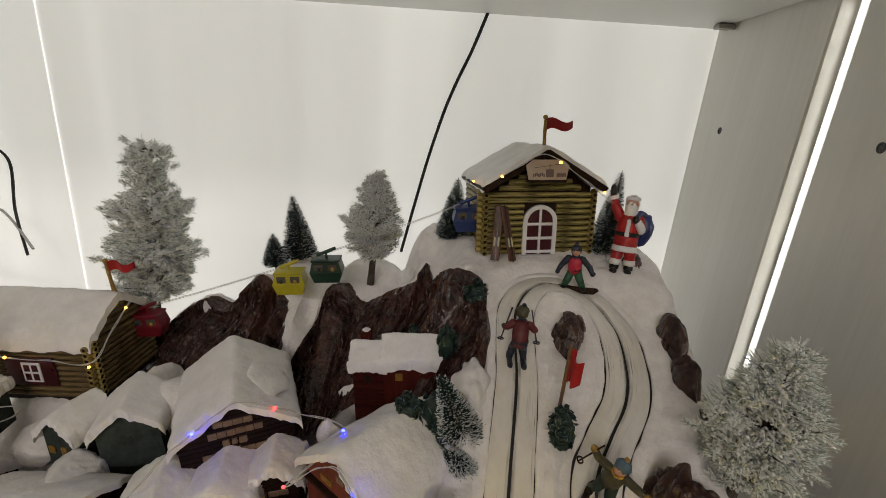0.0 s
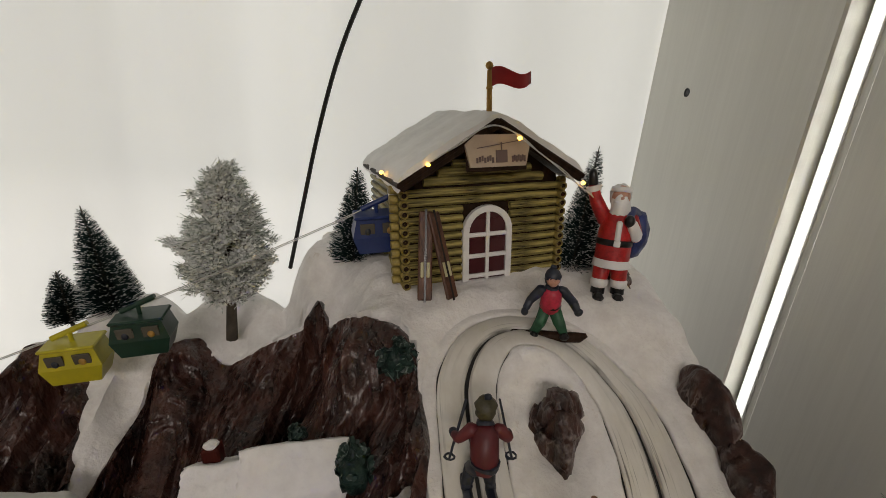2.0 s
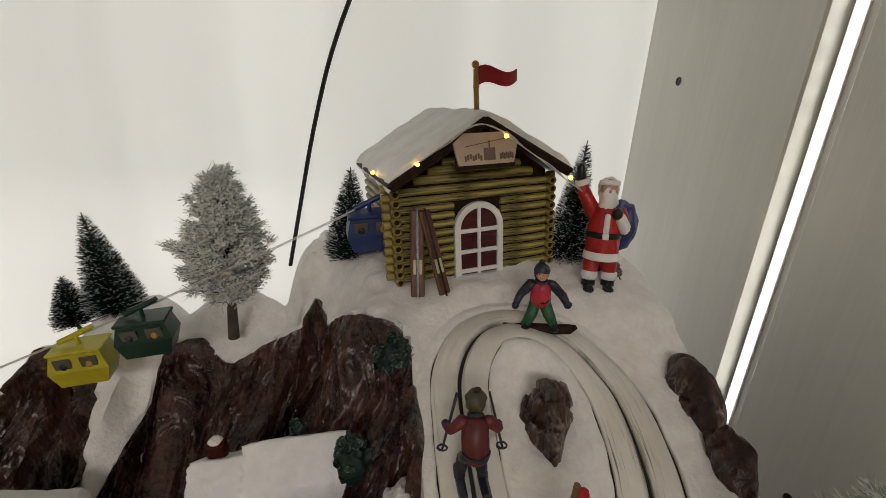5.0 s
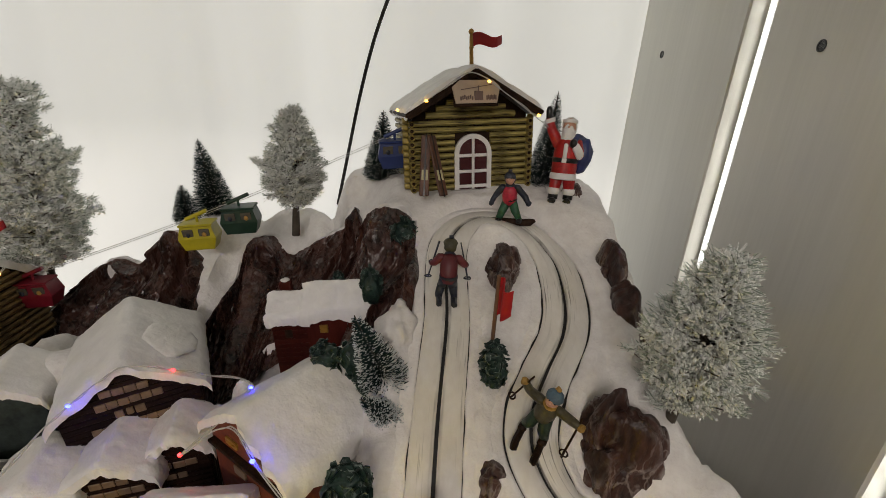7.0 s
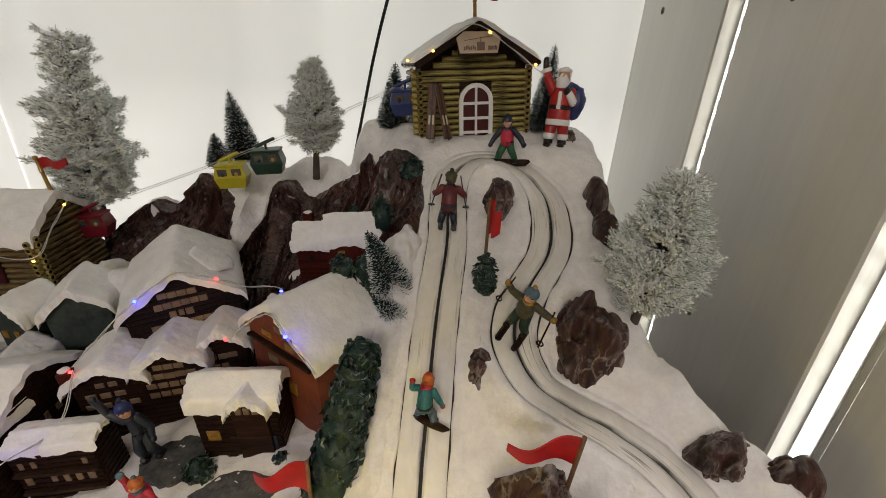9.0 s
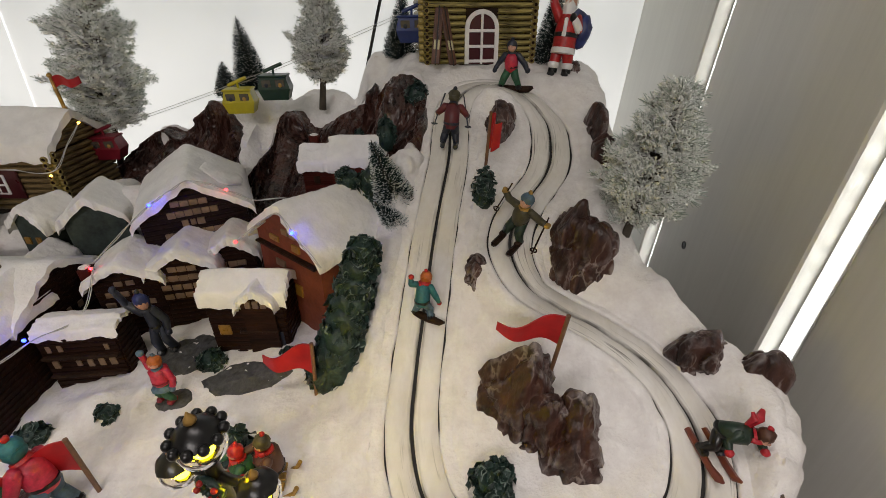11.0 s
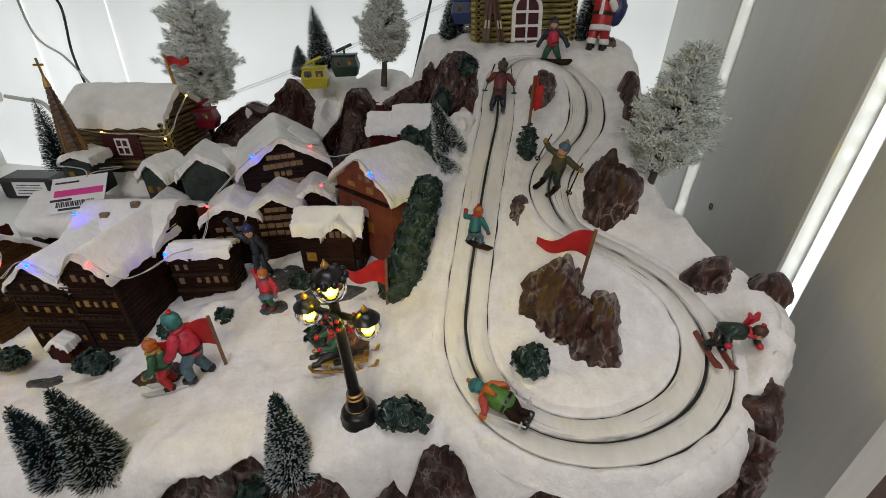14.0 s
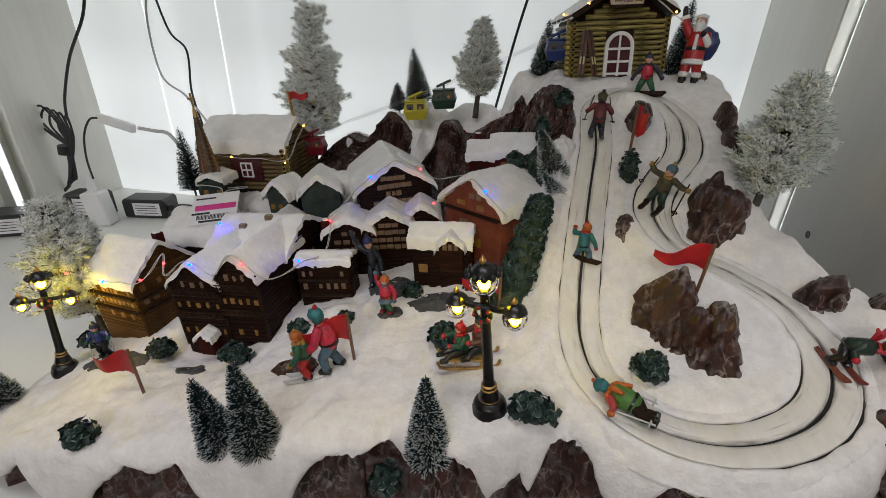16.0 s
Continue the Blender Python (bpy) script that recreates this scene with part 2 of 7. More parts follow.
WOODPOLE = mat("brown_stick", (0.20, 0.10, 0.05), (0.12, 0.06, 0.03), 0.5, scale=200, bump=0.3)
REDFLAG = mat("red_flag", (0.44, 0.010, 0.014), (0.28, 0.006, 0.009), 0.4, scale=60, bump=0.15)
BLACK = mat("black_enamel", (0.007, 0.007, 0.008), (0.003, 0.003, 0.003), 0.3, scale=100, bump=0.15)
CABLE = mat("black_cable", (0.018, 0.018, 0.018), None, 0.45, bump=0.0)
GREYCABLE = mat("clear_cable", (0.55, 0.55, 0.53), None, 0.35, bump=0.0)
WHITEPLASTIC = mat("white_plastic", (0.82, 0.82, 0.82), (0.78, 0.78, 0.78), 0.3, bump=0.0)
PAPER = mat("white_paper", (0.80, 0.79, 0.80), (0.75, 0.74, 0.75), 0.6, bump=0.05)
PINK = mat("pink_print", (0.75, 0.05, 0.30), None, 0.5, bump=0)
INK = mat("black_print", (0.03, 0.03, 0.03), None, 0.6, bump=0)
BUSH = mat("dark_green_resin", (0.024, 0.050, 0.041), (0.006, 0.016, 0.013), 0.34, spec=0.3, scale=130, fine=500, bump=0.7, speck=(0.40, 0.45, 0.43), speck_at=0.74, speck_scale=260)
LEAFRIM = mat("pale_green_leaf_rim", (0.22, 0.27, 0.245), (0.02, 0.05, 0.04), 0.45, scale=160, fine=600, bump=0.5)
NEEDLE = mat("dark_green_bristle", (0.016, 0.038, 0.036), (0.008, 0.020, 0.020), 0.6, bump=0, island=0.4, spec=0.1)
BLUENEEDLE = mat("blue_green_bristle", (0.013, 0.034, 0.040), (0.006, 0.017, 0.021), 0.6, bump=0, island=0.4, spec=0.1)
TIP = mat("snowy_bristle_tip", (0.62, 0.66, 0.66), (0.5, 0.54, 0.54), 0.8, bump=0, island=0.25)
FROST = mat("frosted_needle", (0.90, 0.91, 0.88), (0.80, 0.82, 0.79), 0.85, bump=0, island=0.2)
FROSTGREEN = mat("frosted_green_needle", (0.40, 0.47, 0.40), (0.24, 0.30, 0.24), 0.8, bump=0, island=0.35)
TRUNK = mat("tree_bark", (0.085, 0.070, 0.050), (0.045, 0.036, 0.026), 0.8, scale=150, bump=0.5)
RED = mat("red_paint", (0.52, 0.018, 0.018), (0.2184, 0.0076, 0.0076), 0.42, scale=190, fine=700, bump=0.2)
PINKP = mat("crimson_paint", (0.60, 0.03, 0.07), (0.252, 0.0126, 0.0294), 0.45, scale=190, fine=700, bump=0.2)
BLUE = mat("blue_paint", (0.020, 0.035, 0.16), (0.0084, 0.0147, 0.0672), 0.4, scale=190, fine=700, bump=0.15)
TEAL = mat("teal_paint", (0.020, 0.17, 0.19), (0.0084, 0.0714, 0.0798), 0.5, scale=190, fine=700, bump=0.2)
GREEN = mat("green_paint", (0.025, 0.12, 0.055), (0.0105, 0.0504, 0.0231), 0.5, scale=190, fine=700, bump=0.2)
OLIVE = mat("olive_paint", (0.075, 0.065, 0.030), (0.0315, 0.0273, 0.0126), 0.5, scale=190, fine=700, bump=0.2)
ORANGE = mat("orange_paint", (0.55, 0.14, 0.02), (0.231, 0.0588, 0.0084), 0.5, scale=190, fine=700, bump=0.2)
MUSTARD = mat("mustard_paint", (0.45, 0.26, 0.05), (0.189, 0.1092, 0.021), 0.5, scale=190, fine=700, bump=0.2)
GRASS = mat("leaf_green_paint", (0.075, 0.20, 0.03), (0.04, 0.11, 0.018), 0.55, scale=190, fine=700, bump=0.3)
CORAL = mat("coral_paint", (0.48, 0.06, 0.05), (0.28, 0.03, 0.025), 0.5, scale=190, fine=700, bump=0.3)
DARKGREEN = mat("dark_green_paint", (0.012, 0.035, 0.02), (0.006, 0.015, 0.01), 0.4, scale=190, fine=700, bump=0.2)
HAIR = mat("brown_hair_paint", (0.09, 0.035, 0.02), (0.04, 0.016, 0.01), 0.5, scale=190, fine=700, bump=0.3)
REDSCARF = mat("scarlet_paint", (0.50, 0.015, 0.03), (0.28, 0.008, 0.015), 0.45, scale=190, fine=700, bump=0.2)
REDSKI = mat("red_brown_ski_paint", (0.20, 0.045, 0.025), (0.12, 0.028, 0.016), 0.45, scale=190, fine=700, bump=0.2)
SKIN = mat("skin_paint", (0.62, 0.35, 0.26), (0.416, 0.208, 0.136), 0.5, scale=190, fine=700, bump=0.05)
NAVY = mat("navy_paint", (0.020, 0.026, 0.045), (0.0084, 0.0109, 0.0189), 0.45, scale=190, fine=700, bump=0.15)
JEANS = mat("denim_paint", (0.09, 0.16, 0.22), (0.0378, 0.0672, 0.0924), 0.5, scale=190, fine=700, bump=0.15)
YELLOWG = mat("yellow_gondola", (0.48, 0.42, 0.02), (0.38, 0.33, 0.02), 0.35, scale=60, bump=0.1)
BLUEG = mat("blue_gondola", (0.015, 0.035, 0.15), (0.010, 0.025, 0.11), 0.35, scale=60, bump=0.1)
GREENG = mat("green_gondola", (0.010, 0.040, 0.024), (0.007, 0.028, 0.017), 0.35, scale=60, bump=0.1)
REDG = mat("red_gondola", (0.20, 0.010, 0.022), (0.14, 0.007, 0.016), 0.35, scale=60, bump=0.1)
# grey of the cobbles, also used for the painted shade between the houses
STONE_AND_SHADE = mat("grey_cobble_and_shade", (0.10, 0.10, 0.097), (0.03, 0.03, 0.029), 0.7, scale=180, fine=400, bump=1.0)
BULB_WARM = mat("warm_bulb", (0.9, 0.7, 0.3), None, 0.3, bump=0, emit=(1.0, 0.50, 0.05), power=9)
BULB_BLUE = mat("blue_bulb", (0.1, 0.2, 0.9), None, 0.3, bump=0, emit=(0.0018, 0.005, 1.0), power=110)
BULB_RED = mat("red_bulb", (0.9, 0.1, 0.1), None, 0.3, bump=0, emit=(1.0, 0.012, 0.014), power=20)
LANTERN = mat("lantern_lamp", (0.9, 0.7, 0.2), None, 0.3, bump=0, emit=(1.0, 0.72, 0.004), power=95)
SHOPFLOOR = mat("shop_floor", (0.22, 0.15, 0.13), (0.17, 0.12, 0.10), 0.5, scale=6, fine=60, bump=0.05)


def glass(name):
    m = bpy.data.materials.new(name)
    m.use_nodes = True
    b = m.node_tree.nodes["Principled BSDF"]
    b.inputs["Transmission Weight"].default_value, b.inputs["Roughness"].default_value = 1.0, 0.05
    b.inputs["Base Color"].default_value, b.inputs["IOR"].default_value = (1.0, 0.96, 0.82, 1), 1.2
    return m


GLASS = glass("lantern_glass")


def opal_panel():
    """The back panel is an opal sheet lit from behind by upright strips: soft upright bands."""
    m = mat("opal_back_panel", (0.86, 0.86, 0.85), (0.83, 0.83, 0.82), 0.3, scale=2, fine=30, bump=0)
    nt = m.node_tree
    co = nt.nodes.new("ShaderNodeTexCoord")
    mp = nt.nodes.new("ShaderNodeMapping")
    mp.inputs["Scale"].default_value = (7.0, 1.0, 0.15)
    t = nt.nodes.new("ShaderNodeTexNoise")
    t.inputs["Scale"].default_value, t.inputs["Detail"].default_value = 1.0, 3.0
    r = nt.nodes.new("ShaderNodeMapRange")
    r.inputs["From Min"].default_value, r.inputs["From Max"].default_value = 0.3, 0.7
    r.inputs["To Min"].default_value, r.inputs["To Max"].default_value = 0.35, 0.53
    nt.links.new(co.outputs["Object"], mp.inputs["Vector"])
    nt.links.new(mp.outputs["Vector"], t.inputs["Vector"])
    nt.links.new(t.outputs["Fac"], r.inputs["Value"])
    b = nt.nodes["Principled BSDF"]
    b.inputs["Emission Color"].default_value = (0.97, 1.0, 0.97, 1)
    nt.links.new(r.outputs["Result"], b.inputs["Emission Strength"])
    return m


OPAL = opal_panel()


# ---- building tools (all in centimetres) ----
def rot(rx=0, ry=0, rz=0):
    return Euler([radians(a) for a in (rx, ry, rz)]).to_matrix()


class G:
    """Collects the corners, faces and material slots of one mesh."""

    def __init__(self):
        self.v, self.f, self.m = [], [], []

    def add(self, pts, faces, slot=0):
        o = len(self.v)
        self.v += [tuple(p) for p in pts]
        self.f += [tuple(o + i for i in f) for f in faces]
        self.m += [slot] * len(faces)
        return self

    def box(self, c, s, r=None, bev=0.0, slot=0, taper=(1, 1)):
        c, h = Vector(c), Vector(s) * 0.5
        b = min(bev, min(h) * 0.9)
        pts, idx = [], {}
        for sx in (-1, 1):
            for sy in (-1, 1):
                for sz in (-1, 1):
                    for a in range(3):
                        q = [sx * h.x, sy * h.y, sz * h.z]
                        for k in range(3):
                            if k != a:
                                q[k] -= (sx, sy, sz)[k] * b
                        if sz > 0:
                            q[0], q[1] = q[0] * taper[0], q[1] * taper[1]
                        idx[sx, sy, sz, a] = len(pts)
                        q = Vector(q)
                        pts.append((r @ q if r else q) + c)
        fs = []
        for a in range(3):
            o1, o2 = (a + 1) % 3, (a + 2) % 3
            for s1 in (-1, 1):
                ring = []
                for u, w in ((-1, -1), (1, -1), (1, 1), (-1, 1)):
                    k = [0, 0, 0]
                    k[a], k[o1], k[o2] = s1, u, w
                    ring.append(idx[k[0], k[1], k[2], a])
                fs.append(ring if s1 > 0 else ring[::-1])
        if b > 0:
            for a in range(3):
                o1, o2 = (a + 1) % 3, (a + 2) % 3
                for u in (-1, 1):
                    for w in (-1, 1):
                        e = []
                        for s1, kind in ((-1, o1), (1, o1), (1, o2), (-1, o2)):
                            k = [0, 0, 0]
                            k[a], k[o1], k[o2] = s1, u, w
                            e.append(idx[k[0], k[1], k[2], kind])
                        fs.append(e if u * w > 0 else e[::-1])
            for sx in (-1, 1):
                for sy in (-1, 1):
                    for sz in (-1, 1):
                        t = [idx[sx, sy, sz, a] for a in range(3)]
                        fs.append(t if sx * sy * sz > 0 else t[::-1])
        return self.add(pts, fs, slot)

    def tube(self, path, radii, n=8, slot=0, cap=True, closed=False):
        path = [Vector(p) for p in path]
        if not hasattr(radii, "__len__"):
            radii = [radii] * len(path)
        pts, fs, up = [], [], None
        for i, p in enumerate(path):
            d = (path[min(i + 1, len(path) - 1)] - path[max(i - 1, 0)])
            d = d.normalized() if d.length > 1e-9 else Vector((0, 0, 1))
            if up is None:
                up = d.orthogonal().normalized()
            up = (up - d * up.dot(d))
            up = up.normalized() if up.length > 1e-6 else d.orthogonal().normalized()
            side = d.cross(up)
            pts += [p + (up * math.cos(a) + side * math.sin(a)) * radii[i] for a in (2 * math.pi * k / n for k in range(n))]
        for i in range(len(path) - 1):
            for k in range(n):
                a, b = i * n + k, i * n + (k + 1) % n
                fs.append((a, b, b + n, a + n))
        if cap:
            fs.append(tuple(range(n))[::-1])
            fs.append(tuple(range((len(path) - 1) * n, len(path) * n)))
        return self.add(pts, fs, slot)

    def limb(self, a, b, r0, r1, slot=0, n=8):
        a, b = Vector(a), Vector(b)
        d = (b - a).normalized()
        return self.tube([a - d * r0 * 0.8, a - d * r0 * 0.4, a, b, b + d * r1 * 0.5, b + d * r1 * 0.85], [r0 * 0.45, r0 * 0.85, r0, r1, r1 * 0.8, r1 * 0.4], n, slot)

    def lathe(self, prof, c=(0, 0, 0), n=16, slot=0, flute=0.0):
        c = Vector(c)
        pts, fs = [], []
        for r, z in prof:
            for k in range(n):
                q = r * (1 + flute * math.cos(k * math.pi))
                pts.append(c + Vector((q * math.cos(2 * math.pi * k / n), q * math.sin(2 * math.pi * k / n), z)))
        for i in range(len(prof) - 1):
            for k in range(n):
                a, b = i * n + k, i * n + (k + 1) % n
                fs.append((a, b, b + n, a + n))
        fs.append(tuple(range(n))[::-1])
        fs.append(tuple(range((len(prof) - 1) * n, len(prof) * n)))
        return self.add(pts, fs, slot)

    def ball(self, c, r, slot=0, sub=2, lump=0.0, freq=1.0, seed=0.0, r3=None, facets=0):
        vs, fs = ico(sub)
        c = Vector(c)
        s = Vector(r3) if r3 else Vector((r, r, r))
        pts, rnd = [], random.Random(int(seed * 10) + 5)
        cuts = [(Vector((rnd.gauss(0, 1), rnd.gauss(0, 1), rnd.gauss(0, 0.7))).normalized(), rnd.uniform(0.62, 0.95)) for _ in range(facets)]
        for q in vs:
            k = min([1.0] + [d / n.dot(q) for n, d in cuts if n.dot(q) > 0.05])
            if lump:
                k += lump * noise.noise(q * freq + Vector((seed, seed * 1.7, -seed)))
            p = Vector((q.x * s.x, q.y * s.y, q.z * s.z)) * k
            pts.append(p + c)
        return self.add(pts, fs, slot)

    def sheet(self, rows, slot=0, thick=None):
        """A grid of points, rows of equal length; with thick it gets a back side that far along -z or along the vector given."""
        nr, nc = len(rows), len(rows[0])
        pts = [Vector(p) for r in rows for p in r]
        fs = [(i * nc + j, i * nc + j + 1, (i + 1) * nc + j + 1, (i + 1) * nc + j) for i in range(nr - 1) for j in range(nc - 1)]
        if thick is not None:
            o = len(pts)
            back = Vector(thick)
            pts += [p + back for p in pts[:o]]
            fs += [tuple(o + k for k in f[::-1]) for f in fs]
            rim = [j for j in range(nc)] + [i * nc + nc - 1 for i in range(1, nr)] + [(nr - 1) * nc + j for j in range(nc - 2, -1, -1)] + [i * nc for i in range(nr - 2, 0, -1)]
            for a, b in zip(rim, rim[1:] + rim[:1]):
                fs.append((b, a, a + o, b + o))
        return self.add(pts, fs, slot)


ICO = {}


def ico(sub):
    if sub not in ICO:
        b = bmesh.new()
        bmesh.ops.create_icosphere(b, subdivisions=sub, radius=1.0)
        b.verts.ensure_lookup_table()
        ICO[sub] = ([v.co.copy() for v in b.verts], [tuple(v.index for v in f.verts) for f in b.faces])
        b.free()
    return ICO[sub]


def mesh_of(name, g, mats, smooth=True):
    me = bpy.data.meshes.new(name)
    me.from_pydata([(x * CM, y * CM, z * CM) for x, y, z in g.v], [], g.f)
    for m in (mats if isinstance(mats, (list, tuple)) else [mats]):
        me.materials.append(m)
    me.polygons.foreach_set("material_index", g.m)
    me.polygons.foreach_set("use_smooth", [smooth] * len(g.f))
    me.update()
    if smooth:
        me.set_sharp_from_angle(angle=radians(62))
    return me


def part(name, g, mats, parent=None, label="", smooth=True, at=None):
    """Links the geometry g (or a ready mesh) as one object under parent."""
    me = g if isinstance(g, bpy.types.Mesh) else mesh_of(name, g, mats, smooth)
    ob = new(name, me)
    if parent is not None:
        ob.parent = parent
    if at is not None:
        ob.matrix_basis = at
    return tagged(ob, label)


def at_cm(x, y, z, rx=0, ry=0, rz=0):
    return pose(x * CM, y * CM, z * CM, rx, ry, rz)


def thing(name, loc, turn=(0, 0, 0), label="", category="", group="", kind=""):
    ob = new(name)
    ob.empty_display_size = 0.01
    ob.matrix_basis = at_cm(*loc, *turn)
    return tagged(ob, label, category, group, kind)


def one(name, g, mats, loc, turn=(0, 0, 0), label="", category="", group="", kind="", smooth=True):
    ob = part(name, g, mats, None, "", smooth, at_cm(*loc, *turn))
    return tagged(ob, label, category, group, kind)


def smoothstep(a, b, x):
    t = min(1.0, max(0.0, (x - a) / (b - a)))
    return t * t * (3 - 2 * t)


def fbm(x, y, z=0.0, octaves=3):
    s, a, v = 0.0, 1.0, Vector((x, y, z))
    for _ in range(octaves):
        s += a * noise.noise(v)
        v, a = v * 2.1, a * 0.5
    return s


def curve_points(knots, per=12, closed=True):
    """A smooth line through the knots."""
    out, n = [], len(knots)
    for i in range(n if closed else n - 1):
        p = [Vector(knots[(i + k) % n] if closed else knots[min(max(i + k, 0), n - 1)]) for k in (-1, 0, 1, 2)]
        for s in range(per):
            t = s / per
            out.append(0.5 * ((2 * p[1]) + (p[2] - p[0]) * t + (2 * p[0] - 5 * p[1] + 4 * p[2] - p[3]) * t * t + (3 * p[1] - p[0] - 3 * p[2] + p[3]) * t ** 3))
    if not closed:
        out.append(Vector(knots[-1]))
    return out


def table(xs, ys, x):
    return float(np.interp(x, xs, ys))


# ---- the lie of the land ----
SHELF = -1.0


def hill(x, y):
    """The ski slope, from the loop in front up to the lodge."""
    z = table((-8, 0, 5, 9, 12, 14, 16, 19.2, 24, 28, 31, 36, 44), (11.0, 11.3, 12.2, 13.4, 15, 16.4, 17.8, 19.8, 22, 23.7, 25.6, 26.5, 25.4), y)
    return z + 0.07 * (x - 8) * table((10, 16), (1, 0.3), y)


def village(x, y):
    dip = 1.2 * math.exp(-((x + 23.5) / 4.5) ** 2 - ((y - 6.0) / 3.2) ** 2)
    return 11 - dip + 0.2 * min(x, 0) + 0.08 * y + 0.03 * max(x, 0) - 0.9 * smoothstep(-28, -40, x) * 1.5


def bumpup(x, y, cx, cy, rx, ry, top, base):
    d = math.hypot((x - cx) / rx, (y - cy) / ry)
    return base + (top - base) * (1 - smoothstep(0.25, 1.0, d))


# the brow of each cliff, walked with the drop on the left hand, and the foot below it
BROW_EAST = [(3.3, 22.4, 20.4), (3.5, 25.0, 22.8), (3.3, 28.2, 23.8), (2.8, 30.2, 25.0), (1.0, 31.2, 25.3), (-0.5, 32.8, 24.2), (-1.3, 34.6, 22.7), (-2.1, 36.5, 23.5), (-3.0, 36.1, 21.8),
             (-5.2, 36.4, 20.5), (-8.0, 36.8, 18.8), (-9.8, 38.0, 20.0), (-11.6, 37.0, 19.7), (-12.0, 35.0, 17.4), (-12.3, 32.0, 16.6), (-12.7, 29.4, 15.4)]
FOOT_EAST = [(2.6, 21.8, 18.0), (0.4, 23.0, 16.6), (-2.0, 25.8, 15.6), (-4.4, 28.6, 14.8), (-6.8, 27.6, 14.0), (-8.6, 26.2, 13.2), (-10.6, 26.2, 12.6), (-12.6, 27.6, 12.4)]
BROW_WEST = [(-13.7, 30.6, 16.2), (-14.4, 33.2, 17.9), (-15.0, 35.0, 19.2), (-17.4, 35.8, 21.0), (-19.2, 35.8, 19.4), (-20.6, 35.9, 17.7), (-22.8, 36.2, 18.0), (-25.2, 36.0, 16.7), (-27.2, 35.8, 14.8), (-29.2, 35.4, 13.0)]
FOOT_WEST = [(-14.2, 29.2, 13.2), (-16.8, 29.4, 13.0), (-21.0, 30.4, 12.8), (-25.0, 32.0, 12.0), (-29.2, 33.6, 11.4)]
BROWS = [np.array([tuple(p) for p in curve_points(k, 10, False)]) for k in (BROW_EAST, BROW_WEST)]


def terrace(x, y, z, low):
    """Lets the snow meet the cliffs' brows from behind and fall away under their rock."""
    if not (-31 < x < 5 and 20 < y < 41):
        return z
    best = None
    for brow in BROWS:
        q = np.hypot(brow[:, 0] - x, brow[:, 1] - y)
        i = int(q.argmin())
        if 0 < i < len(brow) - 1 and (best is None or q[i] < best[0]):
            t = brow[i + 1] - brow[i - 1]
            best = q[i], (t[0] * (y - brow[i][1]) - t[1] * (x - brow[i][0])) < 0, brow[i][2]
    if best is None:
        return z
    d, behind, top = best
    if behind:
        w = 1 - smoothstep(0.3, 3.0, d)
        return z + (top + 0.1 - z) * w
    return max(min(z, low), min(z, top - 0.25 - 2.6 * d))


def land(x, y):
    v = village(x, y)
    left = table((10, 13, 18, 21.5, 23, 29, 30.5, 31.5, 33, 36.5, 44), (3.0, 2.2, 1.6, 2.4, 3.8, 3.8, 2.8, 1.2, 0.4, -1.2, -2.5), y)
    wide = table((10, 14, 21, 23, 31, 33, 37, 44), (4, 2.5, 2.0, 1.2, 1.2, 1.6, 2.4, 3.5), y)
    w = smoothstep(left - wide, left, x)
    z = v + (hill(x, y) - v) * w
    z = max(z, bumpup(x, y, -31, 29, 10, 8.5, 13.4, v))
    z = max(z, bumpup(x, y, -8, 39, 8.5, 8, 21.7, v))
    z = max(z, bumpup(x, y, -14, 39, 7, 7.5, 21.6, v))
    z = max(z, bumpup(x, y, -1, 40, 6.5, 7, 25.9, v))
    z = max(z, bumpup(x, y, -12.5, 34, 4.2, 6.5, 20.0, v))
    z = max(z, bumpup(x, y, -6, 32, 6, 6, 18.5, v))
    z = max(z, bumpup(x, y, -20, 33, 8, 6, 15.0, v))
    z = terrace(x, y, z, v)
    # snow banks beside the run
    z += 1.2 * math.exp(-((x - 15.3) / 1.0) ** 2 - ((y - 20.5) / 2.6) ** 2)
    z += 1.5 * math.exp(-((x - 21.8) / 1.6) ** 2 - ((y - 6.5) / 4.5) ** 2)
    z += 0.9 * math.exp(-((x - 18.5) / 1.6) ** 2 - ((y - 13.6) / 2.2) ** 2)
    z += 1.0 * math.exp(-((x + 13.4) / 1.7) ** 2 - ((y - 9.6) / 1.3) ** 2)
    z += 0.8 * math.exp(-((x + 11.0) / 0.6) ** 2 - ((y - 10.4) / 1.8) ** 2)
    return z


OUTLINE = curve_points([(-40, -1.5), (-39.6, 3), (-39, 10), (-39.5, 18), (-41, 26), (-40, 34), (-34, 38.5), (-25, 40), (-16, 44), (-6, 44.5), (0, 46), (9, 46.5),
                        (15.5, 44.5), (17.3, 38), (17.4, 31), (17.5, 25), (17.1, 19.6), (17.7, 17.0), (19.2, 14.6), (21.4, 12.4), (23.4, 9.6), (22.8, 7), (21.2, 4.4), (19.5, 2.2), (17.9, 0.5), (15.6, -0.7), (12.5, -1.1), (9, -0.9), (7, -0.3),
                        (4.8, 0.6), (3.3, 0.5), (1, -0.4), (-1.5, -1.2), (-3.6, -0.9), (-5.5, -0.5), (-7, -1.4), (-9, -1.7), (-14, -2.7), (-18.4, -3.0), (-21.7, -3.6), (-26, -4.0), (-31, -3.9), (-36, -3.4)], 16)


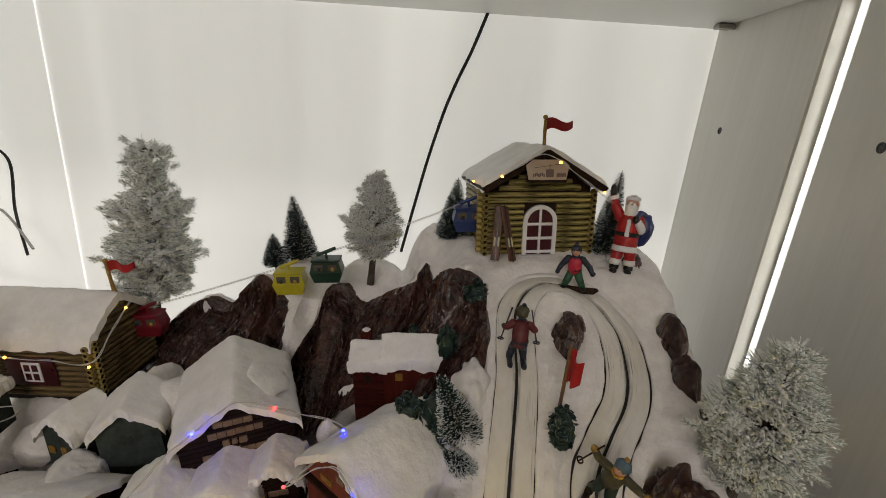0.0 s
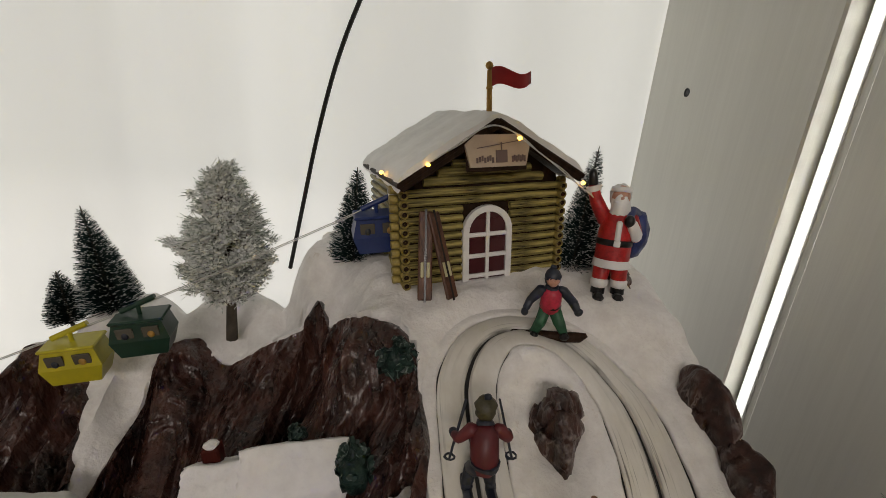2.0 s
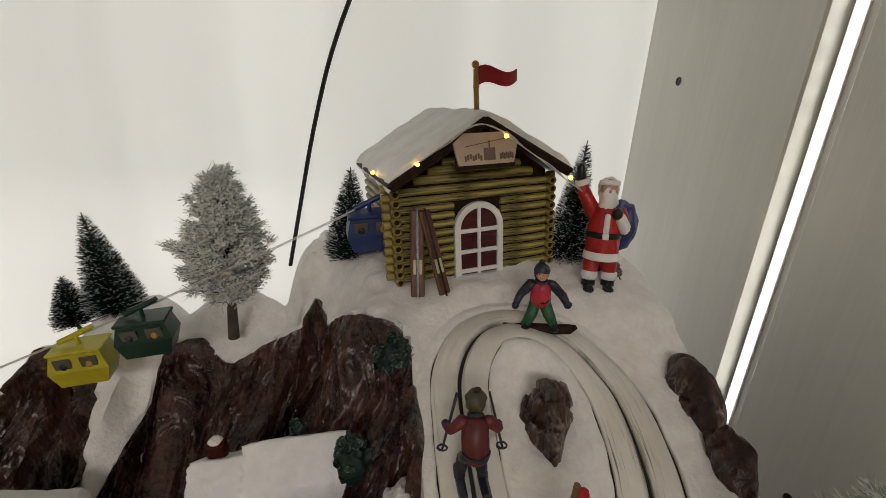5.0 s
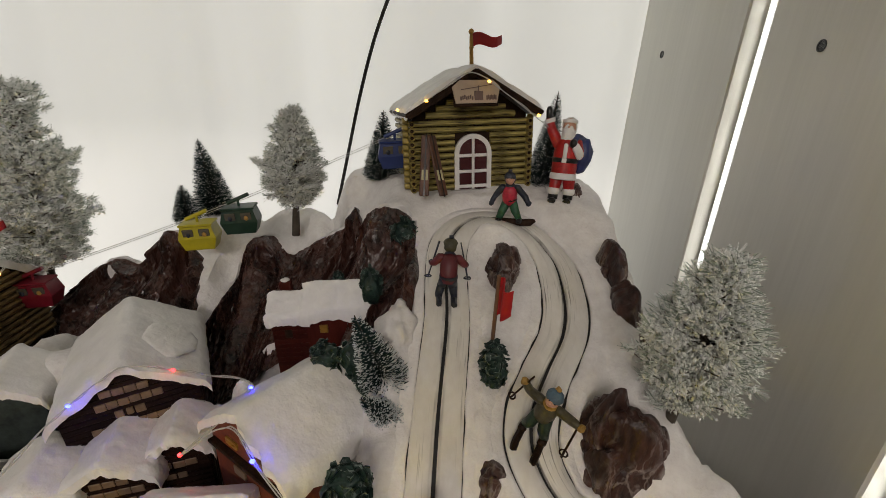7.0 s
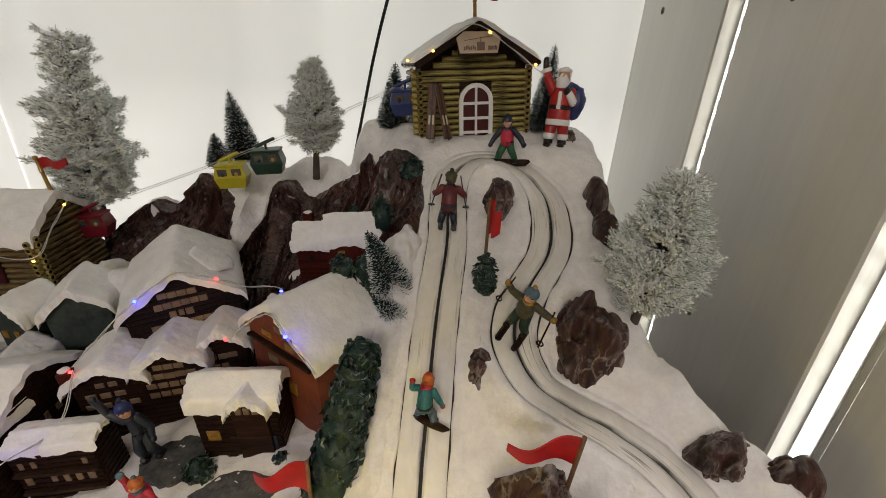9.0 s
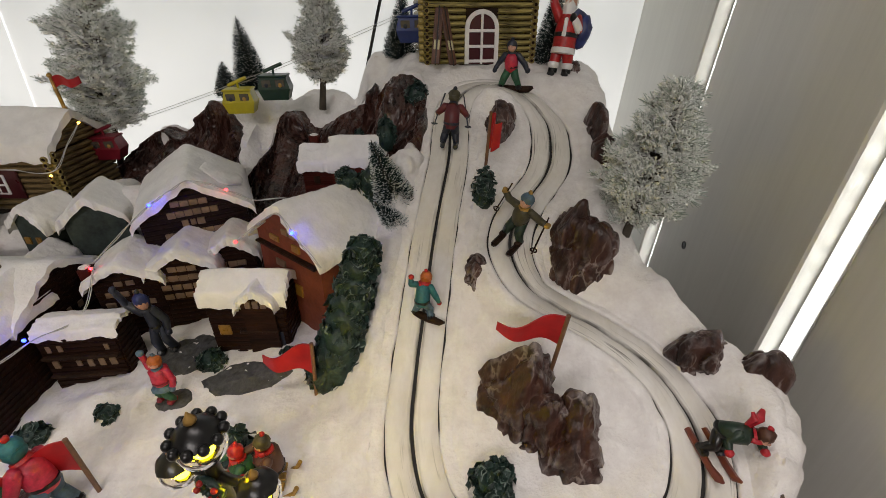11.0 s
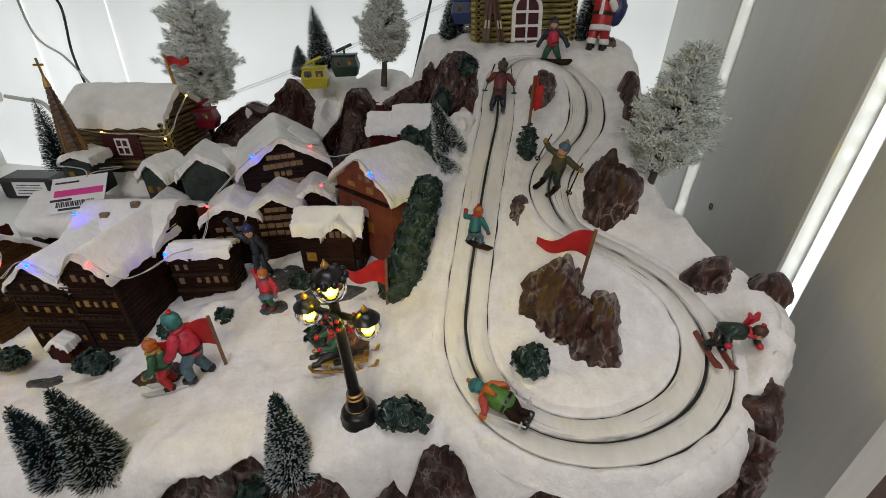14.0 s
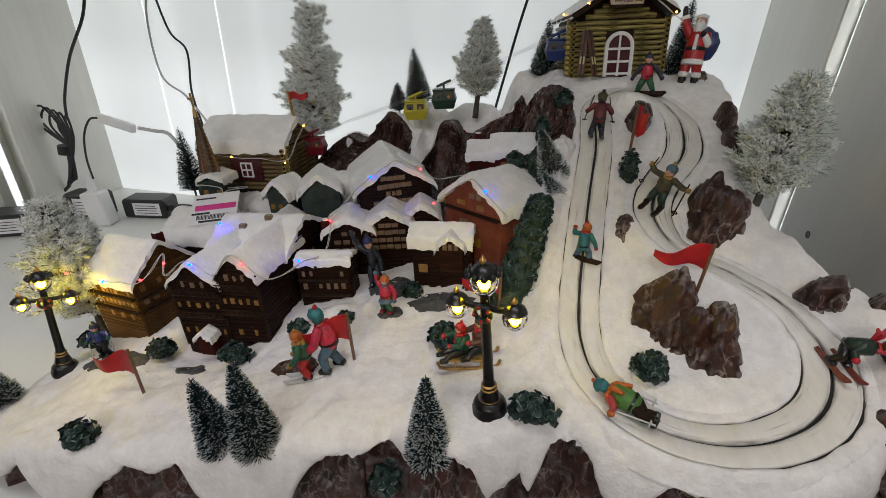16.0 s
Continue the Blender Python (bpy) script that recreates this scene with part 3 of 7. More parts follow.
# ---- the cabinet and the shop ----
def slab(name, lo, hi, m, bev=0.15, kind="structure", label="", category=""):
    c = [(a + b) / 2 for a, b in zip(lo, hi)]
    g = G().box((0, 0, 0), [b - a for a, b in zip(lo, hi)], bev=bev)
    return one(name, g, m, c, label=label, category=category, kind=kind, smooth=False)


slab("wall_back", (-92, 55.1, -4), (32, 57.1, 52), OPAL)
slab("wall_left", (-86.0, -8, -4), (-84.0, 33.5, 52), WHITEWALL)
slab("wall_left_back", (-86.0, 38.5, -4), (-84.0, 55.1, 52), WHITEWALL)
slab("wall_right_back", (26.9, 36.75, -4), (28.9, 55.1, 52), WHITEWALL)
slab("wall_right_middle", (26.9, 16.25, -4), (28.9, 33.9, 52), WHITEWALL)
slab("wall_right_front", (26.9, 4.0, -4), (28.9, 13.3, 52), WHITEWALL)
slab("channel_back_first", (28.3, 33.95, -4), (30.0, 36.7, 52), WHITEWALL)
slab("channel_back_second", (28.3, 13.35, -4), (30.0, 16.2, 52), WHITEWALL)
slab("channel_back_left", (-87.2, 33, -4), (-86.1, 39, 52), WHITEWALL)
slab("ceiling", (-84.0, 4, 47.6), (26.6, 55.1, 49.6), SHELFMAT)
slab("floor", (-84.0, -9, SHELF - 2), (26.9, 55.1, SHELF), SHELFMAT)
slab("cabinet_base", (-86.0, -8, -90), (28.9, 57.1, SHELF - 2.2), WHITEWALL)
slab("shop_floor", (-260, -300, -92), (160, 120, -90), SHOPFLOOR, bev=0)
slab("shop_wall_left", (-262, -300, -92), (-260, 120, 180), WHITEWALL, bev=0)
slab("shop_wall_right", (160, -300, -92), (162, 120, 180), WHITEWALL, bev=0)
slab("shop_wall_behind", (-262, -302, -92), (162, -300, 180), WHITEWALL, bev=0)
slab("shop_wall_beyond", (-262, 120, -92), (162, 122, 180), WHITEWALL, bev=0)
slab("shop_ceiling", (-262, -302, 180), (162, 122, 182), WHITEWALL, bev=0)


def led_strip(x, y, side, wide):
    t = thing("led_strip", (x, y, 23), (0, 0, 0), "bright white LED light strip upright in the wall channel", "light strip", "strips in the cabinet walls")
    part("profile", G().box((side * 0.14, 0, 0), (0.16, wide + 0.1, 48), bev=0.03), WHITEPLASTIC, t, "white strip housing", False)
    part("diffuser", G().box((side * 0.03, 0, 0), (0.06, wide, 48), bev=0.02), LEDMAT, t, "glowing white diffuser", False)
    chip = mesh_of("led_chip", G().ball((0, 0, 0), 1, 0, 2, r3=(0.05, 0.34 * wide, 0.42)), CHIPMAT)
    for k in range(30):
        part("led_chip", chip, None, t, "", True, at_cm(-side * 0.01, 0, -23.2 + 1.6 * k))
    return t


led_strip(28.1, 15.45, 1, 1.2)
led_strip(28.1, 35.95, 1, 0.8)
led_strip(-84.5, 36.0, -1, 1.2)
# the LED strips' reflections in the glossy back panel, put in as glowing bars
for x in (-54.2, -68.4):
    t = thing("led_reflection", (x, 54.98, 24), (0, 0, 0), "thin glowing line painting an LED strip's reflection in the back panel", "light strip", "lines in the back panel")
    part("diffuser", G().box((0, 0, 0), (0.10, 0.1, 46), bev=0.02), REFLECTIONMAT, t, "", False)
for y, z in ((49.2, 37.0), (28.7, 37.1), (8.0, 37.1), (49.2, 13.0), (28.7, 13.0)):
    g = G().lathe([(0.36, -0.02), (0.36, 0.03), (0.28, 0.035), (0.26, -0.01)], n=16)
    one("shelf_pin_hole", g, BLACK, (26.89, y, z), (0, -90, 0), "small dark drilled hole in the white side panel", "hole", "shelf holes")
g = G().box((0, 0, 0), (1.6, 1.4, 0.5), bev=0.1).tube([(0.6, 0, 0), (1.4, 0, 0)], 0.25)
one("shelf_bracket", g, mat("steel", (0.30, 0.29, 0.27), None, 0.4, metal=0.8, bump=0), (25.8, 51.5, 47.3), (0, 0, 0), "small grey metal shelf support under the ceiling board", "bracket", smooth=False)


# ---- the ski village's base ----
base = thing("ski_village_base", (0, 0, SHELF), (0, 0, 0), "moulded snowy mountain base with brown rocks and looping white ski run", "model base")
OUT = np.array([(p.x, p.y) for p in OUTLINE])


def edge_distance(x, y):
    """Centimetres inside (plus) or outside (minus) the base's outline."""
    a, b = OUT, np.roll(OUT, -1, 0)
    d, p = b - a, np.array((x, y)) - a
    t = np.clip((p * d).sum(1) / (d * d).sum(1), 0, 1)
    q = p - d * t[:, None]
    dist = math.sqrt((q * q).sum(1).min())
    cross = ((a[:, 1] > y) != (b[:, 1] > y)) & (x < (b[:, 0] - a[:, 0]) * (y - a[:, 1]) / (b[:, 1] - a[:, 1] + 1e-12) + a[:, 0])
    return dist if cross.sum() % 2 else -dist


RUN = curve_points([(5.5, 22.5), (5.1, 17.5), (4.9, 13.4), (4.8, 10.1), (4.9, 7.2), (5.6, 4.6), (6.8, 2.7), (8.2, 1.5), (10.1, 0.8), (12.3, 0.8), (14.5, 1.5), (16.7, 3.0),
                    (18.1, 5.0), (18.6, 7.3), (18.1, 9.3), (16.6, 11.1), (14.7, 12.4), (12.7, 13.3), (10.8, 14.4), (9.8, 16.1), (9.9, 17.8), (10.9, 19.7), (12.2, 21.9), (12.7, 24.2),
                    (12.5, 27.2), (11.0, 29.4), (8.8, 30.3), (6.8, 29.9), (5.6, 28.2), (5.45, 25.5)], 10)
RUNXY = np.array([(p.x, p.y) for p in RUN])
HALF = 1.32


def run_distance(x, y):
    d = np.hypot(RUNXY[:, 0] - x, RUNXY[:, 1] - y)
    return float(d.min()), RUNXY[int(d.argmin())]


def ground(x, y):
    """The finished snow surface: flat along the run, rounded towards the rim."""
    z = land(x, y) + 0.26 * fbm(x * 0.36, y * 0.36) + 0.19 * fbm(x * 1.1, y * 1.1, 5)
    if -2 < x < 22 and -4 < y < 34:
        d, c = run_distance(x, y)
        if d < 3.2:
            flat = hill(c[0], c[1])
            w = 1 - smoothstep(HALF + 0.5, HALF + 1.5, d)
            z = z * (1 - w) + flat * w
            z += 0.14 * math.exp(-((d - HALF - 0.9) / 0.35) ** 2)
            z -= 0.4 * (1 - smoothstep(HALF + 0.3, HALF + 0.62, d))
            if x < 4.6 and 9 < y < 25:
                z += 0.6 * math.exp(-((d - HALF - 1.35) / 0.42) ** 2) * max(0.0, 0.55 + 0.9 * noise.noise(Vector((x * 1.3, y * 1.1, 2)))) * smoothstep(9, 11, y)
    e = edge_distance(x, y)
    k = 1 - min(max(e, 0), 1.2) / 1.2
    return z - 1.0 * (1 - math.sqrt(max(0, 1 - k * k))), e


def build_land():
    g, step = G(), 0.36
    nx, ny = int(67 / step), int(54 / step)
    index, height = {}, {}
    for i in range(nx):
        for j in range(ny):
            x, y = -42 + i * step, -6.5 + j * step
            z, e = ground(x, y)
            if e > -step * 0.75:
                index[i, j] = len(g.v)
                g.v.append((x, y, z - SHELF))
    for i in range(nx - 1):
        for j in range(ny - 1):
            q = [(i, j), (i + 1, j), (i + 1, j + 1), (i, j + 1)]
            if all(k in index for k in q):
                g.f.append(tuple(index[k] for k in q))
                g.m.append(0)
    return g


part("snow_ground", build_land(), SNOW, base, "white painted snow ground")


LIP_X = (-36, -33, -30.7, -30, -28.8, -26, -23.7, -21.7, -20, -18.3, -17.6, -16, -13.5, -11.6, -10.5, -8.9, -6.9, -5.5, -4.2, -3.2, -1.5, -0.6, 0.3, 1.2, 1.9, 2.5, 3.0, 3.4, 4.6, 5.6, 6.4, 7.6, 8.4, 9.2, 11, 11.8, 13, 16, 19, 20.4)
LIP_DROP = (2.0, 1.6, 0.4, 2.2, 4.2, 4.0, 1.4, 0.3, 1.0, 0.3, 2.6, 4.8, 5.0, 4.0, 1.8, 0.3, 0.3, 0.25, 1.8, 1.2, 0.3, 1.3, 4.3, 3.2, 2.5, 4.1, 2.2, 0.3, 0.3, 1.0, 2.5, 3.6, 1.8, 0.3, 0.3, 0.5, 1.8, 2.2, 1.4, 0.4)


def build_rim(rock):
    """The snow lip that hangs over the edge in uneven tongues, or the rock face under it."""
    g, rows = G(), []
    pts = [p for p in OUTLINE]
    n = len(pts)
    for i in range(n):
        p, d = pts[i], (pts[(i + 1) % n] - pts[i - 1]).normalized()
        nx, ny = d.y, -d.x
        if edge_distance(p.x + nx * 0.5, p.y + ny * 0.5) > 0:
            nx, ny = -nx, -ny
        top = ground(p.x - nx * 0.6, p.y - ny * 0.6)[0]
        col = []
        arc = i * 0.45
        if not rock:
            if p.y < 2 and ny < 0:
                drop = table(LIP_X, LIP_DROP, p.x) + 0.35 * noise.noise(Vector((p.x * 1.4, 2.0, 0))) + 0.2 * noise.noise(Vector((p.x * 4.0, 7.0, 0)))
            else:
                drop = 0.2 + 2.8 * max(0, 0.3 + fbm(arc * 0.3, 3.0, 1.0) * 1.4) + 0.4 * abs(noise.noise(Vector((arc * 1.2, 1.5, 0))))
            drop = max(drop, 0.12)
            out = 0.12 * min(drop, 3)
            for s, (o, h) in enumerate(((-1.5, 0.02), (-0.6, 0.02), (-0.15, -0.22), (0.16, -0.55), (0.25 + out * 0.6, -0.6 - drop * 0.35), (0.28 + out, -0.65 - drop * 0.7), (0.2 + out, -0.72 - drop * 0.92), (0.02 + out * 0.7, -0.76 - drop), (-0.6, -0.55 - drop * 0.85))):
                zz = top + h
                if s == 0:
                    zz = ground(p.x + nx * o, p.y + ny * o)[0] - 0.12
                w = 0.14 * noise.noise(Vector((p.x * 0.8, p.y * 0.8, s * 0.6))) + 0.05 * noise.noise(Vector((p.x * 3, p.y * 3, s * 1.3)))
                if s == 0:
                    w = 0
                col.append((p.x + nx * (o + w), p.y + ny * (o + w), max(zz - SHELF, 0.05)))
        else:
            for s in range(22):
                f = s / 21
                h = (top - 0.5 - SHELF) * (1 - f)
                q = Vector((p.x, p.y, h * 0.8))
                r = 0.9 * (0.35 - abs(noise.noise(q * 0.32)) * 1.6) + 0.45 * (0.3 - abs(noise.noise(q * 0.85 + Vector((5, 2, 1)))) * 1.8) + 0.12 * noise.noise(q * 2.6)
                o = -0.85 + r * 1.35 + 0.35 * f
                col.append((p.x + nx * o, p.y + ny * o, h))
        rows.append(col)
    rows.append(rows[0])
    return g.sheet(rows)


part("snow_lip", build_rim(False), SNOW, base, "drooping snow edge")
part("rock_face", build_rim(True), ROCK, base, "brown rock face under the snow edge")


def ribbon(lo, hi, lift, thick):
    rows, n = [], len(RUN)
    for i in range(n + 1):
        p, d = RUN[i % n], (RUN[(i + 1) % n] - RUN[(i - 1) % n]).normalized()
        z = hill(p.x, p.y) + lift - SHELF
        rows.append([(p.x + d.y * o, p.y - d.x * o, z) for o in (lo, lo + 0.05, hi - 0.05, hi)])
    for r in rows:
        r[0] = (r[0][0], r[0][1], r[0][2] - 0.04)
        r[3] = (r[3][0], r[3][1], r[3][2] - 0.04)
    return G().sheet(rows, thick=(0, 0, -thick))


def shoulder(side):
    """The snow beside the run: a thin dark gap parts it from the lane."""
    rows, n = [], len(RUN)
    for i in range(n + 1):
        p, d = RUN[i % n], (RUN[(i + 1) % n] - RUN[(i - 1) % n]).normalized()
        z = hill(p.x, p.y) - SHELF
        row = []
        gap = 0.03 + 0.08 * smoothstep(5.6, 7.0, p.x)
        for o, h in ((gap, -0.2), (gap, -0.03), (gap + 0.08, 0.04), (0.34, 0.05), (0.62, 0.06), (0.86, 0.04), (1.0, -0.1)):
            k = side * (HALF + o + (0.10 * noise.noise(Vector((p.x * 0.9, p.y * 0.9, side))) if o < 0.3 else 0.0))
            x, y = p.x + d.y * k, p.y - d.x * k
            zz = z + h + (0.05 * noise.noise(Vector((x * 1.6, y * 1.6, 3))) if h > -0.1 else 0.0)
            if o > 0.5:
                low = ground(x, y)[0] - SHELF + {0.62: 0.08, 0.86: 0.03, 1.0: -0.2}[o]
                zz = min(zz, low) if o > 0.7 else 0.5 * (zz + min(zz, low))
            row.append((x, y, zz))
        rows.append(row if side < 0 else row[::-1])
    return G().sheet(rows)


part("track_bed", ribbon(-HALF - 0.3, HALF + 0.3, -0.2, 0.1), SLOT, base, "dark bottom of the run's slots")
for lo, hi in ((-HALF + 0.01, -0.095), (0.095, HALF - 0.01)):
    lane = part("track_lane", ribbon(lo, hi, -0.01, 0.17), TRACK, base, "scuffed off-white plastic ski run lane")
    place = lane.data.attributes.new("along_run", "FLOAT_VECTOR", "POINT")
    arc = [0.0]
    for i in range(len(RUN)):
        arc.append(arc[-1] + (RUN[(i + 1) % len(RUN)] - RUN[i]).length)
    for i, slot in enumerate(place.data):
        slot.vector = ((lo, lo + 0.05, hi - 0.05, hi)[i % 4], arc[i // 4 % len(arc)], 0.0)
part("snow_shoulder", shoulder(-1), SNOW, base, "snow edge beside the run")
part("snow_shoulder", shoulder(1), SNOW, base, "snow edge beside the run")


def boulder(half, seed, rough=1.0):
    """A chipped stone: flat-cut sides, split into plates by cracks, with fine grooves down its flanks."""
    vs, fs = ico(5)
    rnd = random.Random(int(seed * 10) + 5)
    cuts = [(Vector((rnd.gauss(0, 1), rnd.gauss(0, 1), rnd.gauss(0.1, 0.7))).normalized(), rnd.uniform(0.64, 0.94)) for _ in range(20)]
    s, shift = Vector(half), Vector((seed * 3.7, -seed * 1.9, seed))
    pts = []
    for q in vs:
        k = min([1.0] + [d / n.dot(q) for n, d in cuts if n.dot(q) > 0.05])
        if q.z < 0:
            k *= 1 + (1 / max(math.hypot(q.x, q.y), 0.4) - 1) * min(1.0, -q.z * 2.5)
        p = Vector((q.x * s.x, q.y * s.y, q.z * s.z / max(k, 1.0)))
        w = Vector((p.x, p.y, p.z * 0.75)) + shift
        w = w + 0.7 * noise.noise_vector(w * 0.5)
        near, _ = noise.voronoi(w * 0.42)
        crack = 1 - smoothstep(0.0, 0.13, near[1] - near[0])
        plate = noise.cell(w * 0.42)
        groove = 0.3 - abs(noise.noise(Vector((w.x * 1.2, w.y * 1.2, w.z * 0.4))))
        fine = 0.3 - abs(noise.noise(Vector((w.x * 3.2, w.y * 3.2, w.z * 1.2))))
        out = -0.24 * crack + 0.26 * plate + 0.15 * groove + 0.09 * fine + 0.05 * noise.noise(w * 7)
        pts.append(p * k + q * out * rough * min(1.0, min(half) / 1.8))
    return G().add(pts, fs)


def rock(lobes, seed, turn=(0, 0, 0), rough=1.0):
    """Stones that run into one another: (centre, half sizes)."""
    for k, (c, s) in enumerate(lobes):
        part("rock", boulder(s, seed + 3.1 * k, rough), ROCK, base, "", True, at_cm(c[0], c[1], c[2] - SHELF, *turn))


rock([((10.1, 8.6, 13.2), (2.4, 2.0, 4.7)), ((12.4, 6.9, 12.6), (2.1, 2.0, 3.9)), ((11.2, 7.2, 12.4), (1.9, 1.9, 3.5))], 1.0)
rock([((13.35, 16.9, 18.0), (1.75, 1.6, 3.6)), ((14.1, 16.2, 17.4), (2.2, 1.55, 3.2))], 3.0, rough=0.85)
rock([((9.0, 26.0, 22.7), (1.45, 1.9, 2.0))], 4.0)
rock([((7.6, 15.1, 16.9), (0.85, 1.2, 1.25))], 5.0, rough=1.1)
rock([((16.1, 26.6, 22.2), (1.0, 2.5, 2.9)), ((16.2, 23.6, 20.6), (1.0, 2.5, 2.9)), ((16.6, 21.2, 19.0), (0.9, 1.8, 2.5))], 6.0)
rock([((20.1, 11.6, 14.9), (1.9, 1.5, 2.1))], 8.0, rough=0.8)
rock([((22.5, 10.4, 14.4), (1.7, 1.5, 2.2))], 9.0, rough=0.8)
rock([((20.6, 4.2, 11.0), (1.7, 2.1, 2.8)), ((19.4, 1.9, 10.1), (1.8, 1.9, 2.9))], 10.0)
rock([((15.3, 34.0, 25.8), (1.0, 1.0, 1.4))], 19.0)


def cliff(brow, foot, seed):
    """A folded rock face that hangs from a brow down to its foot, with ridges along the fall line."""
    per = 22 if len(brow) > 12 else 26
    top = curve_points(brow, per, False)
    low = curve_points(foot, 12, False)
    n, rows = len(top), []
    arc = 0.0
    for i, c in enumerate(top):
        arc += (c - top[i - 1]).length if i else 0.0
        q = i / (n - 1) * (len(low) - 1)
        a = min(int(q), len(low) - 2)
        f = low[a].lerp(low[a + 1], q - a)
        out = Vector((f.x - c.x, f.y - c.y, 0))
        out = out.normalized() if out.length > 1e-6 else Vector((0, -1, 0))
        row = [(c.x - out.x * 0.9, c.y - out.y * 0.9, c.z - 1.2 - SHELF), (c.x - out.x * 0.45, c.y - out.y * 0.45, c.z - 0.25 - SHELF)]
        steps = 72
        for j in range(steps + 1):
            h = j / steps
            p = c.lerp(f, h)
            lean = h ** 1.5
            p.x, p.y = c.x + (f.x - c.x) * lean, c.y + (f.y - c.y) * lean
            warp = 1.1 * noise.noise(Vector((arc * 0.22, h * 1.6, seed)))
            w = Vector((arc * 0.42 + warp, h * 1.5, seed))
            fold = 1.5 * (0.32 - abs(noise.noise(w))) + 0.75 * (0.3 - abs(noise.noise(w * 2.3 + Vector((4, 1, 0))))) + 0.36 * (0.3 - abs(noise.noise(w * 5.2 + Vector((0, 7, 2))))) + 0.24 * (0.3 - abs(noise.noise(Vector((w.x * 11.5, w.y * 6, 3))))) + 0.10 * (0.3 - abs(noise.noise(Vector((w.x * 23, w.y * 11, 8)))))
            ledge = 0.8 * noise.noise(Vector((arc * 0.16, h * 3.4 + 0.12 * arc, seed + 9)))
            k = (fold * 1.25 + ledge) * (0.22 + 0.78 * smoothstep(0.0, 0.14, h)) + 0.35 * math.sin(min(1.0, h * 7) * math.pi * 0.5)
            up = 0.35 * k * (1 - h) + 0.12 * noise.noise(Vector((arc * 1.7, seed, 0))) * (1 - smoothstep(0, 0.1, h))
            row.append((p.x + out.x * k, p.y + out.y * k, p.z + up - SHELF))
        rows.append(row)
    return G().sheet(rows)


part("cliff", cliff(BROW_EAST, FOOT_EAST, 2.0), CLIFF, base, "folded dark brown cliff with white-brushed ridges")
part("snow_bank", G().ball((2.7, 22.6, 20.4 - SHELF), 1, 0, 4, 0.35, 2.0, 5.0, r3=(1.15, 2.4, 1.5)), SNOW, base, "lumpy snow bank beside the run")
part("cliff", cliff(BROW_WEST, FOOT_WEST, 6.0), CLIFF, base, "folded dark brown cliff with white-brushed ridges")


# ---- houses ----
def snow_roof(w, d, h, rise, over, thick, seed, ridge="y", front=None):
    """A lumpy slab of snow over a gable: the ridge runs along y (gable to the front) or along x."""
    na, nb = 34, 37
    front = over if front is None else front
    rows = []
    for i in range(na):
        a = i / (na - 1)
        row = []
        for j in range(nb):
            b = j / (nb - 1) * 2 - 1
            half = w / 2 + over
            if ridge == "y":
                x, y = b * half, -front + a * (d + over + front)
                s, edge = abs(x) / (w / 2), min(1, (1 - abs(b)) * 10)
            else:
                x, y = -half + a * 2 * half, (b + 1) / 2 * (d + over + front) - front
                s, edge = abs(y - d / 2) / (d / 2), min(1, (1 - abs(b)) * 10)
            ends = min(1, min(a, 1 - a) * 12)
            z = h + rise * (1 - math.sqrt(s * s + 0.004)) + thick * (0.45 + 0.55 * math.sqrt(edge * (2 - edge)) * math.sqrt(0.35 + 0.65 * ends))
            z += 0.10 * fbm(x * 0.5 + seed, y * 0.5, seed) + 0.09 * abs(noise.noise(Vector((x * 1.5, y * 1.5, seed + 4)))) + 0.03 * noise.noise(Vector((x * 4.1, y * 4.1, seed))) - (0.14 + 0.16 * noise.noise(Vector((a * 7, seed, b)))) * (1 - edge)
            k = 0.13 * noise.noise(Vector((a * 9 + seed, 9 if b > 0 else 3, 2))) + 0.05 * noise.noise(Vector((a * 20 + seed, 5 if b > 0 else 1, 2)))
            if ridge == "y":
                x += k * (1 - edge) * (1 if b > 0 else -1)
                y += 0.22 * noise.noise(Vector((b * 7, seed, 3))) * (1 - ends)
            else:
                y += k * (1 - edge) * (1 if b > 0 else -1)
                x += 0.22 * noise.noise(Vector((b * 7, seed, 3))) * (1 - ends)
            row.append((x, y, z))
        rows.append(row)
    if ridge == "x":
        rows = rows[::-1]
    g = G().sheet(rows[::-1], thick=(0, 0, -thick))
    half_count = na * nb
    for i in range(na):
        for j in range(nb):
            if i in (0, na - 1) or j in (0, nb - 1):
                x, y, z = g.v[half_count + i * nb + j]
                g.v[half_count + i * nb + j] = (x, y, z - max(0.0, 0.03 + 0.22 * noise.noise(Vector((x * 1.2 + seed, y * 1.2, 8.0))) + 0.06 * noise.noise(Vector((x * 3, y * 3, seed)))))
    return g


def prism(w, d, h, rise, ridge="y", deep=2.0):
    g = G()
    if ridge == "y":
        prof = [(-w / 2, -deep), (w / 2, -deep), (w / 2, h), (0, h + rise), (-w / 2, h)]
        pts = [(x, y, z) for y in (0, d) for x, z in prof]
    else:
        prof = [(0, -deep), (d, -deep), (d, h), (d / 2, h + rise), (0, h)]
        pts = [(x, y, z) for x in (w / 2, -w / 2) for y, z in prof]
    fs = [(0, 1, 2, 3, 4), (9, 8, 7, 6, 5)] + [(i, i + 5, (i + 1) % 5 + 5, (i + 1) % 5) for i in range(5)]
    return g.add(pts, fs)


